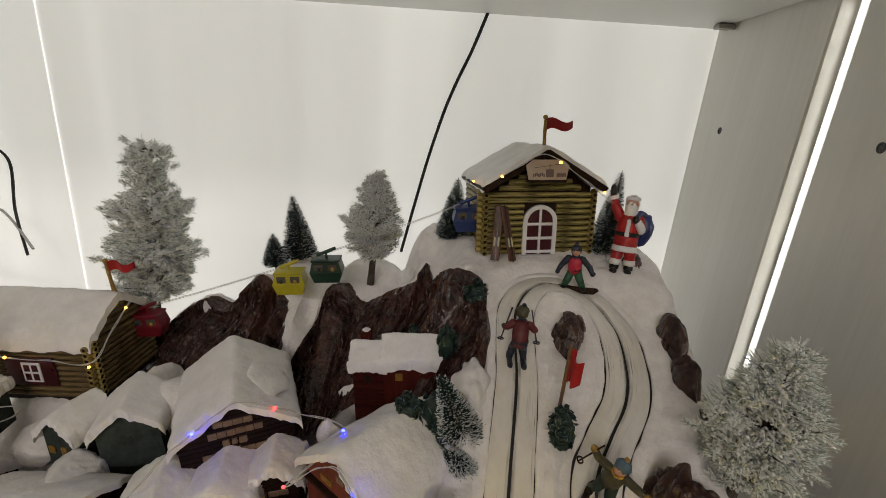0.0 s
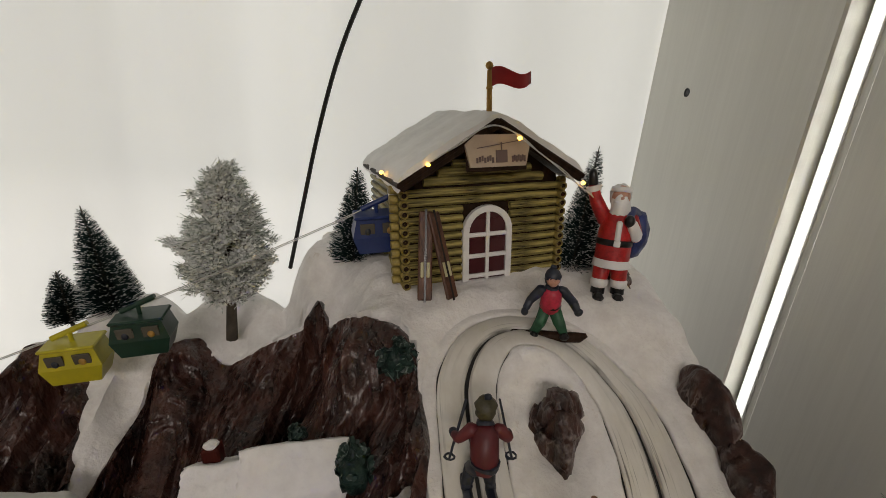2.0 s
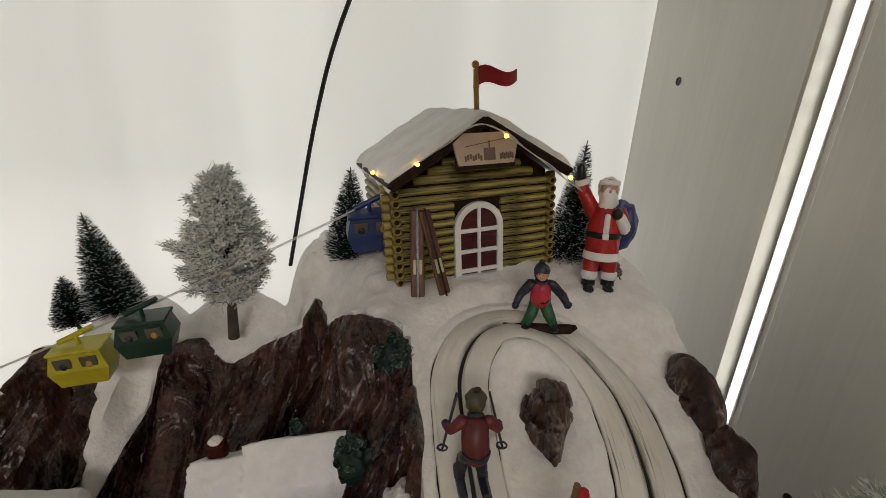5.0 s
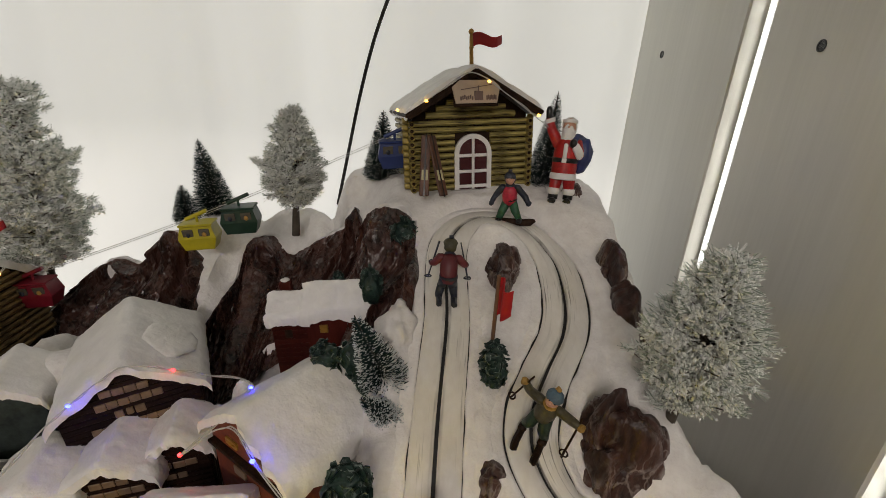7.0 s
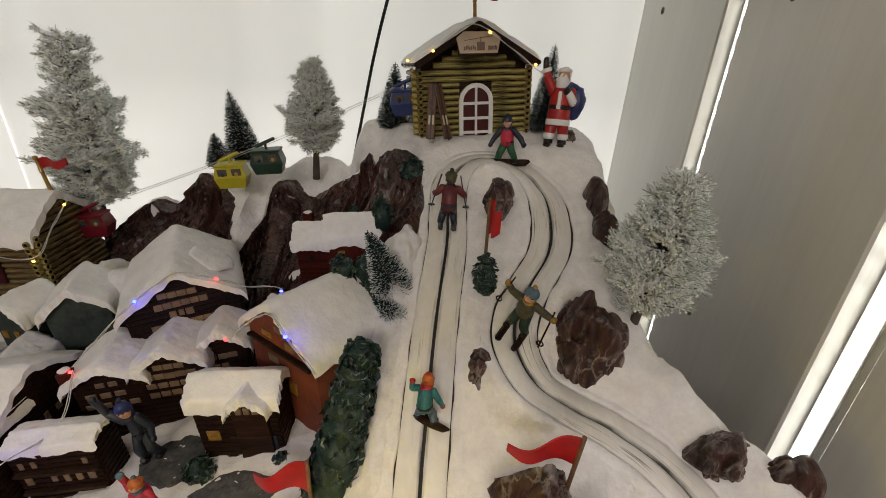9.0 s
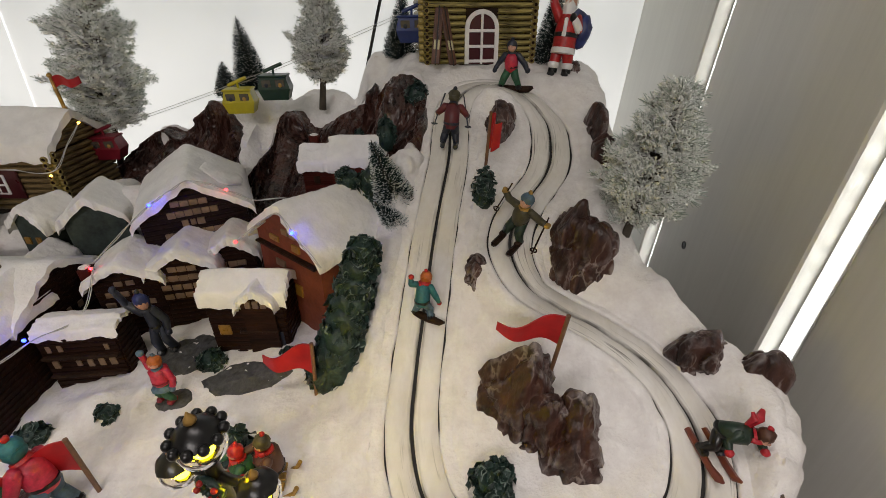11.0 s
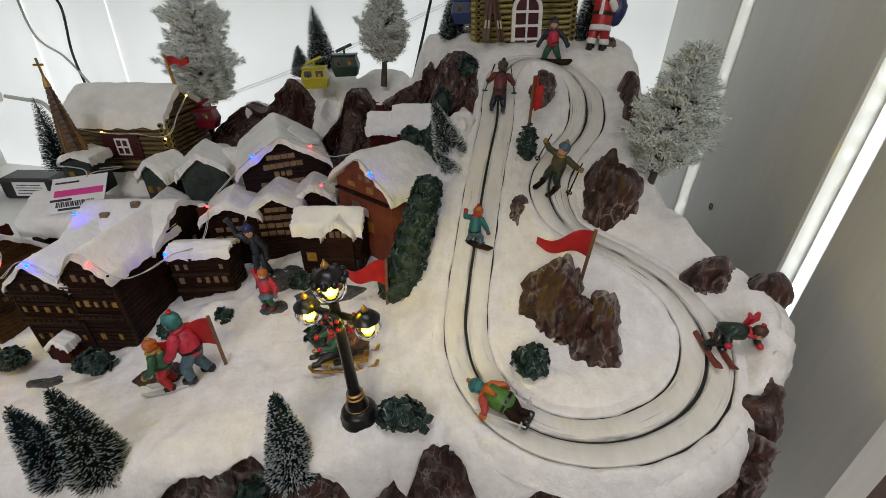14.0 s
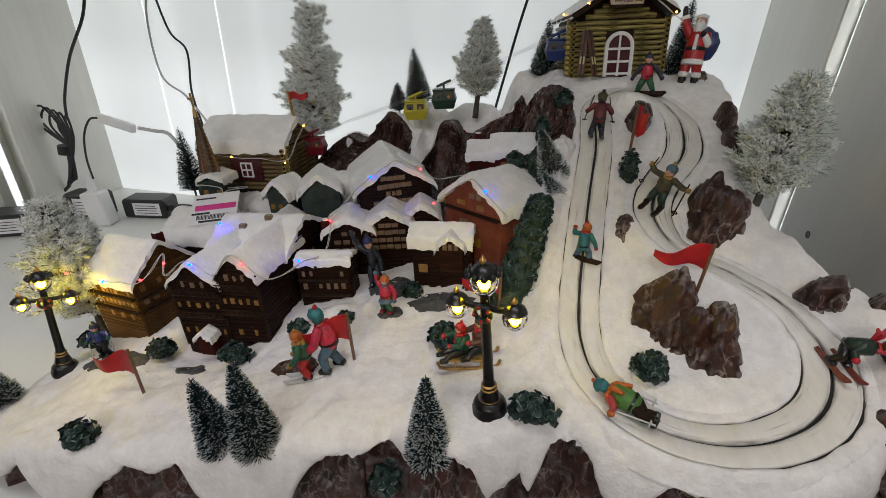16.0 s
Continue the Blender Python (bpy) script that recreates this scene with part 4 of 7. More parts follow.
def clad(t, w, d, h, rise, ridge, wall, shift=(0.0, 0.0), sides="fr"):
    """Weatherboards on a house's front and right wall, each a little proud and uneven."""
    made, step = {}, 0.36
    for side in sides:
        gable = (ridge == "y") == (side == "f")
        long = w if side == "f" else d
        for k in range(int((h + (rise if gable else 0)) / step)):
            z = step * (k + 0.5)
            width = long if z < h else long * (1 - (z + 0.25 - h) / rise)
            if width < 0.5:
                continue
            key = side, round(width, 2), k % 2
            if key not in made:
                g = G().box((0, 0, 0), (width - 0.04, 0.07, step - 0.05) if side == "f" else (0.07, width - 0.04, step - 0.05), rot(5, 0, 0) if side == "f" else rot(0, 5, 0), 0.02)
                g.v = [(x + 0.02 * noise.noise(Vector((x * 2, z_ * 2, k))), y + 0.02 * noise.noise(Vector((x * 2, y * 2, k))), z_) for x, y, z_ in g.v]
                made[key] = mesh_of("board", g, wall, False)
            x, y = (0.0, -0.03 - 0.012 * (k % 3)) if side == "f" else (w / 2 + 0.03 + 0.012 * (k % 3), d / 2)
            part("board", made[key], None, t, "", False, at_cm(x + shift[0], y + shift[1], z))


def chalet(name, loc, yaw, w, d, h, rise, wall, label, windows=(), ridge="y", over=0.6, thick=0.6, lean=-4.0, beams=(), seed=1.0, chimney=None, front=None, snow=True, nod=0.0):
    """windows: (x, z, width, height, material, side) with side f (front), r (right wall, x counts from the front)."""
    t = thing(name, loc, (nod, lean, yaw), label, "house", "houses of the ski village")
    part("wall", prism(w, d, h, rise, ridge), wall, t, "", False)
    if wall not in (SALMON, GREYWALL):
        clad(t, w, d, h, rise, ridge, wall)
    if snow:
        part("roof", snow_roof(w, d, h, rise, over, thick, seed, ridge, front), ROOFSNOW, t, "thick white snow-covered roof")
    for x, z, ww, wh, m, side in windows:
        r = random.Random(int(x * 100 + z * 1000))
        z += r.uniform(-0.03, 0.03)
        if ww < 0.5 and r.random() < 0.14:
            continue
        if ww < 0.5:
            ww, wh = ww * r.uniform(0.8, 1.3), wh * r.uniform(0.85, 1.15)
        if side == "f":
            g = G().box((x, -0.06, z), (ww, 0.14, wh), bev=0.03)
        elif side == "l":
            g = G().box((-w / 2 - 0.03, x, z), (0.14, ww, wh), bev=0.03)
        else:
            g = G().box((w / 2 + 0.06, x, z), (0.14, ww, wh), bev=0.03)
        part("window", g, m, t, "", False)
    for x, z, ww, side in beams:
        if side == "f":
            g = G().box((x, -0.12, z), (ww, 0.5, 0.2), bev=0.05)
        else:
            g = G().box((w / 2 + 0.1, x, z), (0.45, ww, 0.2), bev=0.05)
        part("balcony", g, DARKWOOD, t, "dark wooden balcony ledge", False)
    if chimney:
        x, y, z = chimney
        c = part("chimney", G().box((x, y, z), (0.75, 0.75, 1.0), bev=0.08), BARN, t, "red brick chimney", False)
        part("snow_cap", G().ball((x, y, z + 0.53), 1, 0, 2, 0.25, 2.0, 3.0, r3=(0.34, 0.34, 0.10)), SNOW, c)
    return t


def row(x0, n, step, z, ww, wh, m, side="f"):
    return [(x0 + k * step, z, ww, wh, m, side) for k in range(n)]


# dark chalet with the coloured lights along its gable
chalet("chalet", (-11.5, 20.3, 10.0), 28, 6.8, 7.6, 6.9, 2.3, PURPLEWALL, "dark timber chalet with pale shutters and lights under snow",
       row(-1.0, 4, 0.58, 7.75, 0.55, 0.42, WINDOW) + row(-1.4, 6, 0.54, 7.0, 0.51, 0.45, WINDOW) + row(-0.7, 3, 0.5, 6.3, 0.4, 0.46, WINDOW) + row(-1.9, 8, 0.52, 5.5, 0.5, 0.40, WINDOW),
       over=0.55, thick=0.5, seed=2.0, front=0.45)
part("snow_patch", G().ball((0, 0, 0), 1, 0, 3, 0.3, 1.5, 4.0, r3=(1.5, 1.8, 0.22)), ROOFSNOW, bpy.data.objects["chalet"], "", True, at_cm(2.2, 3.2, 8.3, 0, 32, 0))
# the pair of brown gables below it
chalet("chalet", (-14.6, 15.9, 9.2), 16, 3.9, 3.2, 4.7, 1.0, CHALET, "brown gabled chalet with pale windows and a red chimney",
       row(-1.1, 3, 0.8, 3.6, 0.6, 0.4, WINDOW) + row(-1.3, 4, 0.8, 2.8, 0.6, 0.4, WINDOW) + row(-0.4, 2, 0.7, 4.4, 0.5, 0.36, WINDOW),
       over=0.5, thick=0.5, seed=5.0, chimney=(-1.9, 0.1, 5.3), front=0.5)
chalet("chalet", (-11.2, 16.9, 9.4), 14, 4.0, 3.4, 4.9, 1.3, CHALET, "brown gabled chalet with many rows of pale windows",
       row(-0.6, 3, 0.6, 5.0, 0.56, 0.4, WINDOW) + row(-1.3, 5, 0.62, 4.3, 0.6, 0.42, WINDOW) + row(-1.3, 5, 0.66, 3.6, 0.58, 0.42, WINDOW) + row(-1.3, 5, 0.66, 2.9, 0.58, 0.42, WINDOW),
       over=0.4, thick=0.5, seed=5.5, front=0.4)
chalet("chalet", (-8.7, 18.6, 10.4), 16, 3.0, 2.6, 4.4, 1.0, CHALET, "narrow brown gabled house between two chalets", row(-0.6, 3, 0.6, 3.6, 0.48, 0.4, WINDOW) + row(-0.6, 3, 0.6, 2.8, 0.48, 0.4, WINDOW),
       over=0.45, thick=0.45, seed=6.0)
# salmon house
chalet("salmon_house", (-3.7, 16.0, 11.0), -37, 6.7, 6.2, 6.5, 2.1, SALMON, "salmon painted house with a deep snowy roof and lights",
       row(0.1, 2, 0.8, 7.0, 0.6, 0.38, WINDOW) + [(-1.2, 6.3, 1.0, 0.4, AMBER, "f"), (1.1, 6.2, 0.8, 0.5, AMBER, "f"), (0.8, 3.2, 0.7, 0.8, AMBER, "f"), (-0.9, 4.6, 1.0, 0.5, WINDOW, "f")],
       over=0.55, thick=0.5, seed=8.0, beams=((0, 5.6, 6.4, "f"),), front=0.45)
# little brown house
small = chalet("brown_house", (-5.7, 13.6, 10.1), 3, 4.7, 2.3, 4.75, 0.8, CHALET, "small brown wooden house with a dormer under lumpy snow",
               [(-1.5, 2.4, 0.75, 0.75, AMBER, "f"), (0.9, 3.0, 1.5, 0.42, AMBER, "f"), (1.6, 1.2, 0.9, 1.9, NAVY, "f")], ridge="x", over=0.3, thick=0.55, seed=9.0, beams=((0.7, 2.4, 2.4, "f"),), front=0.25)
dg = prism(1.9, 1.6, 4.6, 0.8)
dg.v = [(x + 0.9, y - 0.35, z) for x, y, z in dg.v]
part("dormer", dg, CHALET, small, "brown dormer gable", False)
dr = snow_roof(1.9, 1.9, 4.6, 0.8, 0.3, 0.4, 9.5)
dr.v = [(x + 0.9, y - 0.45, z) for x, y, z in dr.v]
part("roof", dr, ROOFSNOW, small, "snowy dormer roof")
for k in range(3):
    part("window", G().box((0.45 + 0.45 * k, -0.4, 4.5), (0.34, 0.14, 0.5), bev=0.03), WINDOW, small, "", False)
# far red house under the cliff
red = chalet("red_house", (-4.7, 26.2, 15.0), 3, 2.4, 2.4, 4.0, 0.9, BARN, "small barn-red house with a two-part snowy roof",
             [(-0.1, 2.6, 0.5, 0.6, DARKWOOD, "f")], ridge="x", over=0.25, thick=0.4, seed=11.0, chimney=(-0.4, 1.9, 5.2), front=0.35)
rg = prism(4.2, 2.6, 4.3, 1.2, "x")
rg.v = [(x + 3.25, y - 0.1, z) for x, y, z in rg.v]
part("wing", rg, BARN, red, "taller barn-red wing", False)
rr_ = snow_roof(4.2, 2.6, 4.3, 1.2, 0.2, 0.42, 11.5, "x", 0.35)
rr_.v = [(x + 3.25, y - 0.1, z) for x, y, z in rr_.v]
part("roof", rr_, ROOFSNOW, red, "snowy roof of the taller wing")
part("window", G().box((2.3, -0.13, 2.9), (0.55, 0.14, 0.6), bev=0.03), AMBER, red, "", False)
# ochre chalet at the village's end
chalet("ochre_chalet", (-33.6, 8.0, 5.3), -9, 5.8, 6.2, 4.9, 2.6, GOLDWALL, "ochre timber chalet with amber windows and a snowy roof",
       row(-2.55, 10, 0.54, 4.0, 0.34, 0.55, AMBER) + row(-2.5, 10, 0.54, 2.9, 0.34, 0.4, AMBER) + row(-2.1, 4, 1.3, 1.6, 0.45, 0.5, AMBER) + row(0.8, 6, 0.8, 4.2, 0.42, 0.5, AMBER, "r") + row(0.8, 5, 0.9, 2.9, 0.42, 0.4, WINDOW, "r"),
       ridge="x", over=0.35, thick=0.38, seed=13.0, beams=((0, 3.5, 5.8, "f"), (0, 2.2, 5.8, "f"), (3.0, 3.4, 5.9, "r"), (3.0, 2.2, 5.9, "r")), chimney=(1.9, 4.2, 7.4), front=0.25)
# the big twin-gabled chalet
big = chalet("twin_gable_chalet", (-21.8, 11.0, 6.8), 3, 7.2, 8.0, 5.9, 2.0, CHALET, "big dark twin-gabled chalet with snowy roofs and small porch",
             row(1.0, 6, 0.95, 4.4, 0.38, 0.55, WINDOW, "r"), ridge="x", over=0.3, thick=0.4, seed=15.0, front=0.2)
for x, y, z in ((0.8, 3.4, 8.05), (-1.2, 2.4, 7.55)):
    part("roof_vent", G().box((x, y, z), (0.7, 0.5, 0.5), bev=0.06, taper=(0.9, 0.9)), WINDOW, big, "small pale roof vent", False)
for sx, sy, sw, sd, sh, key in ((-1.8, -4.3, 4.2, 7.6, 5.6, 16.0), (1.9, -4.2, 3.3, 7.4, 6.3, 17.0)):
    gg = prism(sw, sd, sh, 1.7)
    gg.v = [(x + sx, y + sy, z) for x, y, z in gg.v]
    part("gable", gg, CHALET, big, "projecting gable", False)
    clad(big, sw, sd - 3.2, sh, 1.7, "y", CHALET, (sx, sy), "fr" if sx > 0 else "f")
    gr = snow_roof(sw, sd, sh, 1.7, 0.25, 0.28, key, front=0.25)
    gr.v = [(x + sx, y + sy, z) for x, y, z in gr.v]
    part("roof", gr, ROOFSNOW, big, "snow-covered gable roof")
    for k in range(5):
        for z, m in ((sh - 0.1, WINDOW), (sh * 0.66, AMBER), (1.3, AMBER)):
            if z > sh - 0.5 and k in (0, 4):
                continue
            if (k * 3 + int(z * 10) + int(key)) % 6 == 0:
                continue
            part("window", G().box((sx - sw / 2 + sw * (k + 0.5) / 5, sy - 0.06, z + 0.06 * (k % 2)), (0.26 + 0.12 * ((k + int(key)) % 3 == 0), 0.14, 0.44 + 0.08 * (k % 2)), bev=0.03), m, big, "", False)
    part("balcony", G().box((sx, sy - 0.15, sh * 0.5), (sw * 1.04, 0.55, 0.28), bev=0.08), DARKWOOD, big, "dark wooden balcony ledge", False)
    part("balcony", G().box((sx, sy - 0.12, sh * 0.84), (sw * 1.02, 0.45, 0.2), bev=0.06), DARKWOOD, big, "dark wooden balcony ledge", False)
    for z in (sh * 0.5, sh * 0.84):
        part("rail", G().box((sx, sy - 0.42, z + 0.42), (sw * 1.02, 0.08, 0.09), bev=0.02), DARKWOOD, big, "", False)
        baluster = mesh_of("baluster", G().box((0, 0, 0), (0.07, 0.06, 0.36), bev=0.01), DARKWOOD, False)
        for k in range(int(sw / 0.42)):
            part("baluster", baluster, None, big, "", False, at_cm(sx - sw / 2 + 0.2 + 0.42 * k, sy - 0.42, z + 0.24))
    for s in (-1, 1):
        part("corner_post", G().box((sx + s * sw / 2, sy, sh / 2), (0.22, 0.22, sh + 0.4), bev=0.05), DARKWOOD, big, "dark corner timber", False)
porch = G().box((-1.4, -4.8, 0.6), (1.3, 1.2, 1.9), bev=0.1)
part("porch", porch, BARN, big, "red porch with a door", False)
part("porch_roof", snow_roof(1.3, 1.3, 1.3, 0.5, 0.15, 0.22, 18.0), ROOFSNOW, big, "", True, at_cm(-1.4, -5.5, 0))
chalet("chalet", (-15.3, 11.8, 8.0), 8, 4.5, 2.0, 4.6, 0.35, CHALET, "low dark chalet wing with pale windows beside the twin gables",
       row(-1.7, 6, 0.66, 3.6, 0.3, 0.5, WINDOW) + row(-1.7, 6, 0.66, 2.4, 0.3, 0.5, WINDOW), ridge="x", over=0.15, thick=0.26, seed=21.0, beams=((0, 3.0, 4.4, "f"), (0, 1.6, 4.4, "f")), front=0.12)
# grey houses behind
chalet("grey_house", (-24.2, 20.0, 12.0), -8, 2.5, 2.8, 3.0, 1.1, GREYWALL, "grey-green house with a snowy hipped roof", row(-0.7, 2, 1.0, 1.6, 0.4, 0.6, AMBER), over=0.4, thick=0.5, seed=23.0)
chalet("grey_house", (-19.8, 20.8, 12.0), 22, 3.8, 3.8, 3.4, 1.4, GREYWALL, "grey-green gabled house with a snowy roof", (), over=0.4, thick=0.55, seed=24.0)
chalet("grey_house", (-22.4, 17.4, 10.6), 10, 2.6, 2.4, 2.0, 0.9, GREYWALL, "tiny grey house with a snowy roof", (), over=0.4, thick=0.6, seed=25.0)
chalet("low_house", (-31.0, 15.6, 8.4), 0, 6.0, 4.6, 3.0, 1.4, DARKWOOD, "low dark house almost buried in roof snow", (), ridge="x", over=0.5, thick=0.9, seed=26.0, chimney=(-0.2, 1.2, 4.1))
for x, y, z, sx, sy, sz, k in ((-18.0, 25.0, 14.2, 3.4, 2.6, 2.4, 1.0), (-22.6, 27.0, 14.0, 2.8, 2.4, 2.0, 2.0), (-27.0, 21.5, 12.4, 2.4, 1.8, 1.6, 3.0), (-6.8, 22.8, 14.4, 1.0, 0.9, 1.9, 4.0), (2.2, 21.4, 19.2, 1.3, 2.6, 1.8, 5.0)):
    part("snow_mound", G().ball((0, 0, 0), 1, 0, 4, 0.2, 1.3, k, r3=(sx, sy, sz), facets=12), SNOW, base, "", True, at_cm(x, y, z - SHELF))


# ---- log buildings ----
def log_mesh(length, r, m, seed):
    g, n = G(), 7
    pts = [(length * (k / n - 0.5), 0.06 * noise.noise(Vector((k * 1.3, seed, 0))), 0.05 * noise.noise(Vector((k * 1.1, seed, 4)))) for k in range(n + 1)]
    g.tube(pts, [r * (1 + 0.12 * noise.noise(Vector((k * 0.9, seed, 8)))) for k in range(n + 1)], 8)
    return mesh_of("log", g, m)


def log_walls(t, w, d, rows, r, gaps=(), sides=(1, -1), wood=LOG):
    """Courses of logs round a box: front at y = 0. gaps: (x from, x to, height) left open in the front."""
    pitch = 0.48
    side_log = log_mesh(d, r, wood, 3.3)
    eg = G().lathe([(r * 1.05, -0.3), (r * 1.12, 0.0), (r * 1.08, 0.1), (r * 0.86, 0.13), (r * 0.62, 0.07), (r * 0.58, 0.0), (0.01, 0.0)], n=10)
    eg.m = [1 if i // 10 in (4, 5) else 0 for i in range(len(eg.m))]
    ends = mesh_of("log_end", eg, [LOGEND, DARKWOOD])
    made = {}
    for k in range(rows):
        z = r + k * pitch
        spans = [(-w / 2, w / 2)]
        for a, b, top in gaps:
            if z < top:
                spans = [(s, e) for lo, hi in spans for s, e in ((lo, min(hi, a)), (max(lo, b), hi)) if e - s > 0.2]
        for a, b in spans:
            key = round(b - a, 2), k % 3
            if key not in made:
                made[key] = log_mesh(b - a, r, wood, 1.7 * (k % 3) + b)
            part("log", made[key], None, t, "", True, at_cm((a + b) / 2, 0, z))
        for s in sides:
            part("log", side_log, None, t, "", True, at_cm(s * w / 2, d / 2, z, 0, 0, 90))
        for s in (-1, 1):
            part("log_end", ends, None, t, "", True, at_cm(s * (w / 2 - 0.02), -0.42, z, 90))
            if s in sides:
                part("log_end", ends, None, t, "", True, at_cm(s * (w / 2 + 0.3), 0.15, z + pitch / 2, 0, 90))
    return r + rows * pitch


lodge = thing("log_lodge", (7.35, 34.5, 26.1), (-4, -3, 12.5), "log lodge with an arched white door, snowy roof and small sign", "cabin")
top = log_walls(lodge, 9.2, 7.6, 11, 0.212, ((-1.3, 1.5, 4.1),))
part("inner_wall", prism(8.9, 7.2, top + 0.1, 2.9, deep=0.3), DARKWOOD, lodge, "dark boards behind the logs", False, at_cm(0, 0.12, 0))
part("roof", snow_roof(9.2, 7.6, top + 0.6, 2.7, 0.5, 0.42, 31.0, front=1.45), ROOFSNOW, lodge, "snow-covered gable roof")
under = G()
for s in (-1, 1):
    under.box((s * 2.55, 3.2, top + 1.62), (6.0, 9.6, 0.3), rot(0, s * 30.0, 0), 0.08)
part("roof_board", under, DARKWOOD, lodge, "dark roof boards", False)
for s in (-1, 1):
    part("barge_board", G().box((s * 2.5, -1.45, top + 1.48), (5.8, 0.25, 0.42), rot(0, s * 30.0, 0), 0.08), DARKWOOD, lodge, "dark rough fascia", False)
gl = [log_mesh(6.9 - 1.55 * k, 0.26, LOG, 5.0 + k) for k in range(3)]
for k in range(3):
    part("log", gl[k], None, lodge, "", True, at_cm(0, 0.05, top + 0.1 + k * 0.46))

door = part("door", G().box((0.1, -0.12, 1.45), (2.5, 0.2, 2.9), bev=0.05), MAROON, lodge, "maroon panes in an arched door", False)
arch = [(-1.28, 0.0), (-1.28, 2.75)] + [(-1.28 * math.cos(a), 2.75 + 1.28 * math.sin(a)) for a in (math.pi * k / 14 for k in range(1, 14))] + [(1.28, 2.75), (1.28, 0.0)]


def flat_ring(pts, width, depth):
    rows = []
    for i, (x, z) in enumerate(pts):
        x0, z0 = pts[max(i - 1, 0)]
        x1, z1 = pts[min(i + 1, len(pts) - 1)]
        d = Vector((x1 - x0, z1 - z0)).normalized()
        rows.append([(x - d.y * o, 0, z + d.x * o) for o in (-width / 2, width / 2)])
    return G().sheet(rows, thick=(0, depth, 0))


part("door_frame", flat_ring(arch, 0.34, 0.3), WHITEPAINT, door, "white arched frame", False, at_cm(0.1, -0.36, 0))
fr = G().box((0.1, -0.28, 1.95), (0.2, 0.16, 3.9), bev=0.03)
for z in (0.25, 1.4, 2.6):
    fr.box((0.1, -0.27, z), (2.4, 0.14, 0.24), bev=0.03)
part("glazing_bar", fr, WHITEPAINT, door, "white glazing bars", False)
pane = G().tube([(0.1 + 0.0, -0.05, 2.75), (0.1, -0.21, 2.75)], 1.2, 24)
part("pane", pane, MAROON, door, "rounded maroon head", False)
for x in (-1, 1):
    for z in (0.8, 1.95, 3.05):
        part("pane", G().box((0.1 + x * 0.6, -0.24, z), (0.9, 0.05, 0.85), bev=0.02), MAROON, door, "", False)

sign = thing("picture_sign", (7.15, 33.2, 33.35), (-12, -3, 12.5), "cream sign board with faded cable-car picture on the gable", "sign")
sg = G().add([(-1.5, 0, -0.75), (1.5, 0, -0.75), (1.75, 0, 0.35), (1.2, 0, 0.8), (-1.2, 0, 0.8), (-1.75, 0, 0.35), (-1.5, 0.15, -0.75), (1.5, 0.15, -0.75), (1.75, 0.15, 0.35), (1.2, 0.15, 0.8), (-1.2, 0.15, 0.8), (-1.75, 0.15, 0.35)],
             [(0, 1, 2, 3, 4, 5), (11, 10, 9, 8, 7, 6)] + [(i, i + 6, (i + 1) % 6 + 6, (i + 1) % 6) for i in range(6)])
part("frame", G().box((0, 0.22, -0.3), (3.3, 0.12, 1.3), bev=0.05), DARKWOOD, sign, "dark wooden frame", False)
part("board", sg, mat("cream_board", (0.50, 0.40, 0.30), (0.42, 0.33, 0.25), 0.5, scale=90, bump=0.1), sign, "", False)
pic = G().box((0.15, -0.03, -0.25), (0.62, 0.05, 0.6), bev=0.01).box((0.15, -0.03, 0.22), (0.05, 0.05, 0.4)).box((0, -0.03, 0.32), (2.3, 0.05, 0.04), rot(0, -8, 0))
for k in range(7):
    pic.box((-1.15 + k * 0.14, -0.03, -0.42 + 0.05 * (k % 3)), (0.1, 0.05, 0.26), bev=0.01)
    pic.box((0.75 + k * 0.11, -0.03, -0.40 + 0.05 * (k % 2)), (0.09, 0.05, 0.3), bev=0.01)
part("picture", pic, mat("faded_print", (0.16, 0.11, 0.10), None, 0.6, bump=0), sign, "small brown picture of a cable car", False)

cab = thing("log_cabin", (-31.6, 25.6, 13.0), (0, -3, 2), "dark log cabin with a snowy roof and one white window", "cabin")
ctop = log_walls(cab, 10.4, 6.8, 10, 0.235, (), (1,), LOGDARK)
part("inner_wall", prism(10.2, 6.6, ctop - 0.1, 2.6, "x", 0.5), DARKWOOD, cab, "dark boards behind the logs", False, at_cm(0, 0.1, 0))
part("roof", snow_roof(10.4, 6.8, ctop - 0.1, 2.4, 0.35, 0.65, 37.0, "x"), ROOFSNOW, cab, "smooth snow-covered roof")
for k in range(4):
    part("log", log_mesh(5.2 - 1.35 * k, 0.26, LOGDARK, 7.0 + k), None, cab, "", True, at_cm(5.2, 3.4, ctop + 0.15 + k * 0.46, 0, 0, 90))
part("shutter", G().box((0.4, -0.3, 2.4), (3.9, 0.25, 2.5), bev=0.06), MAROON, cab, "maroon boards round the window", False)
wf = part("window", G().box((0.55, -0.46, 2.4), (1.5, 0.12, 1.7), bev=0.04), WHITEPAINT, cab, "white window frame", False)
for x in (-0.32, 0.32):
    for z in (-0.38, 0.38):
        part("pane", G().box((0.55 + x, -0.5, 2.4 + z), (0.46, 0.1, 0.58), bev=0.02), MAROON, wf, "", False)

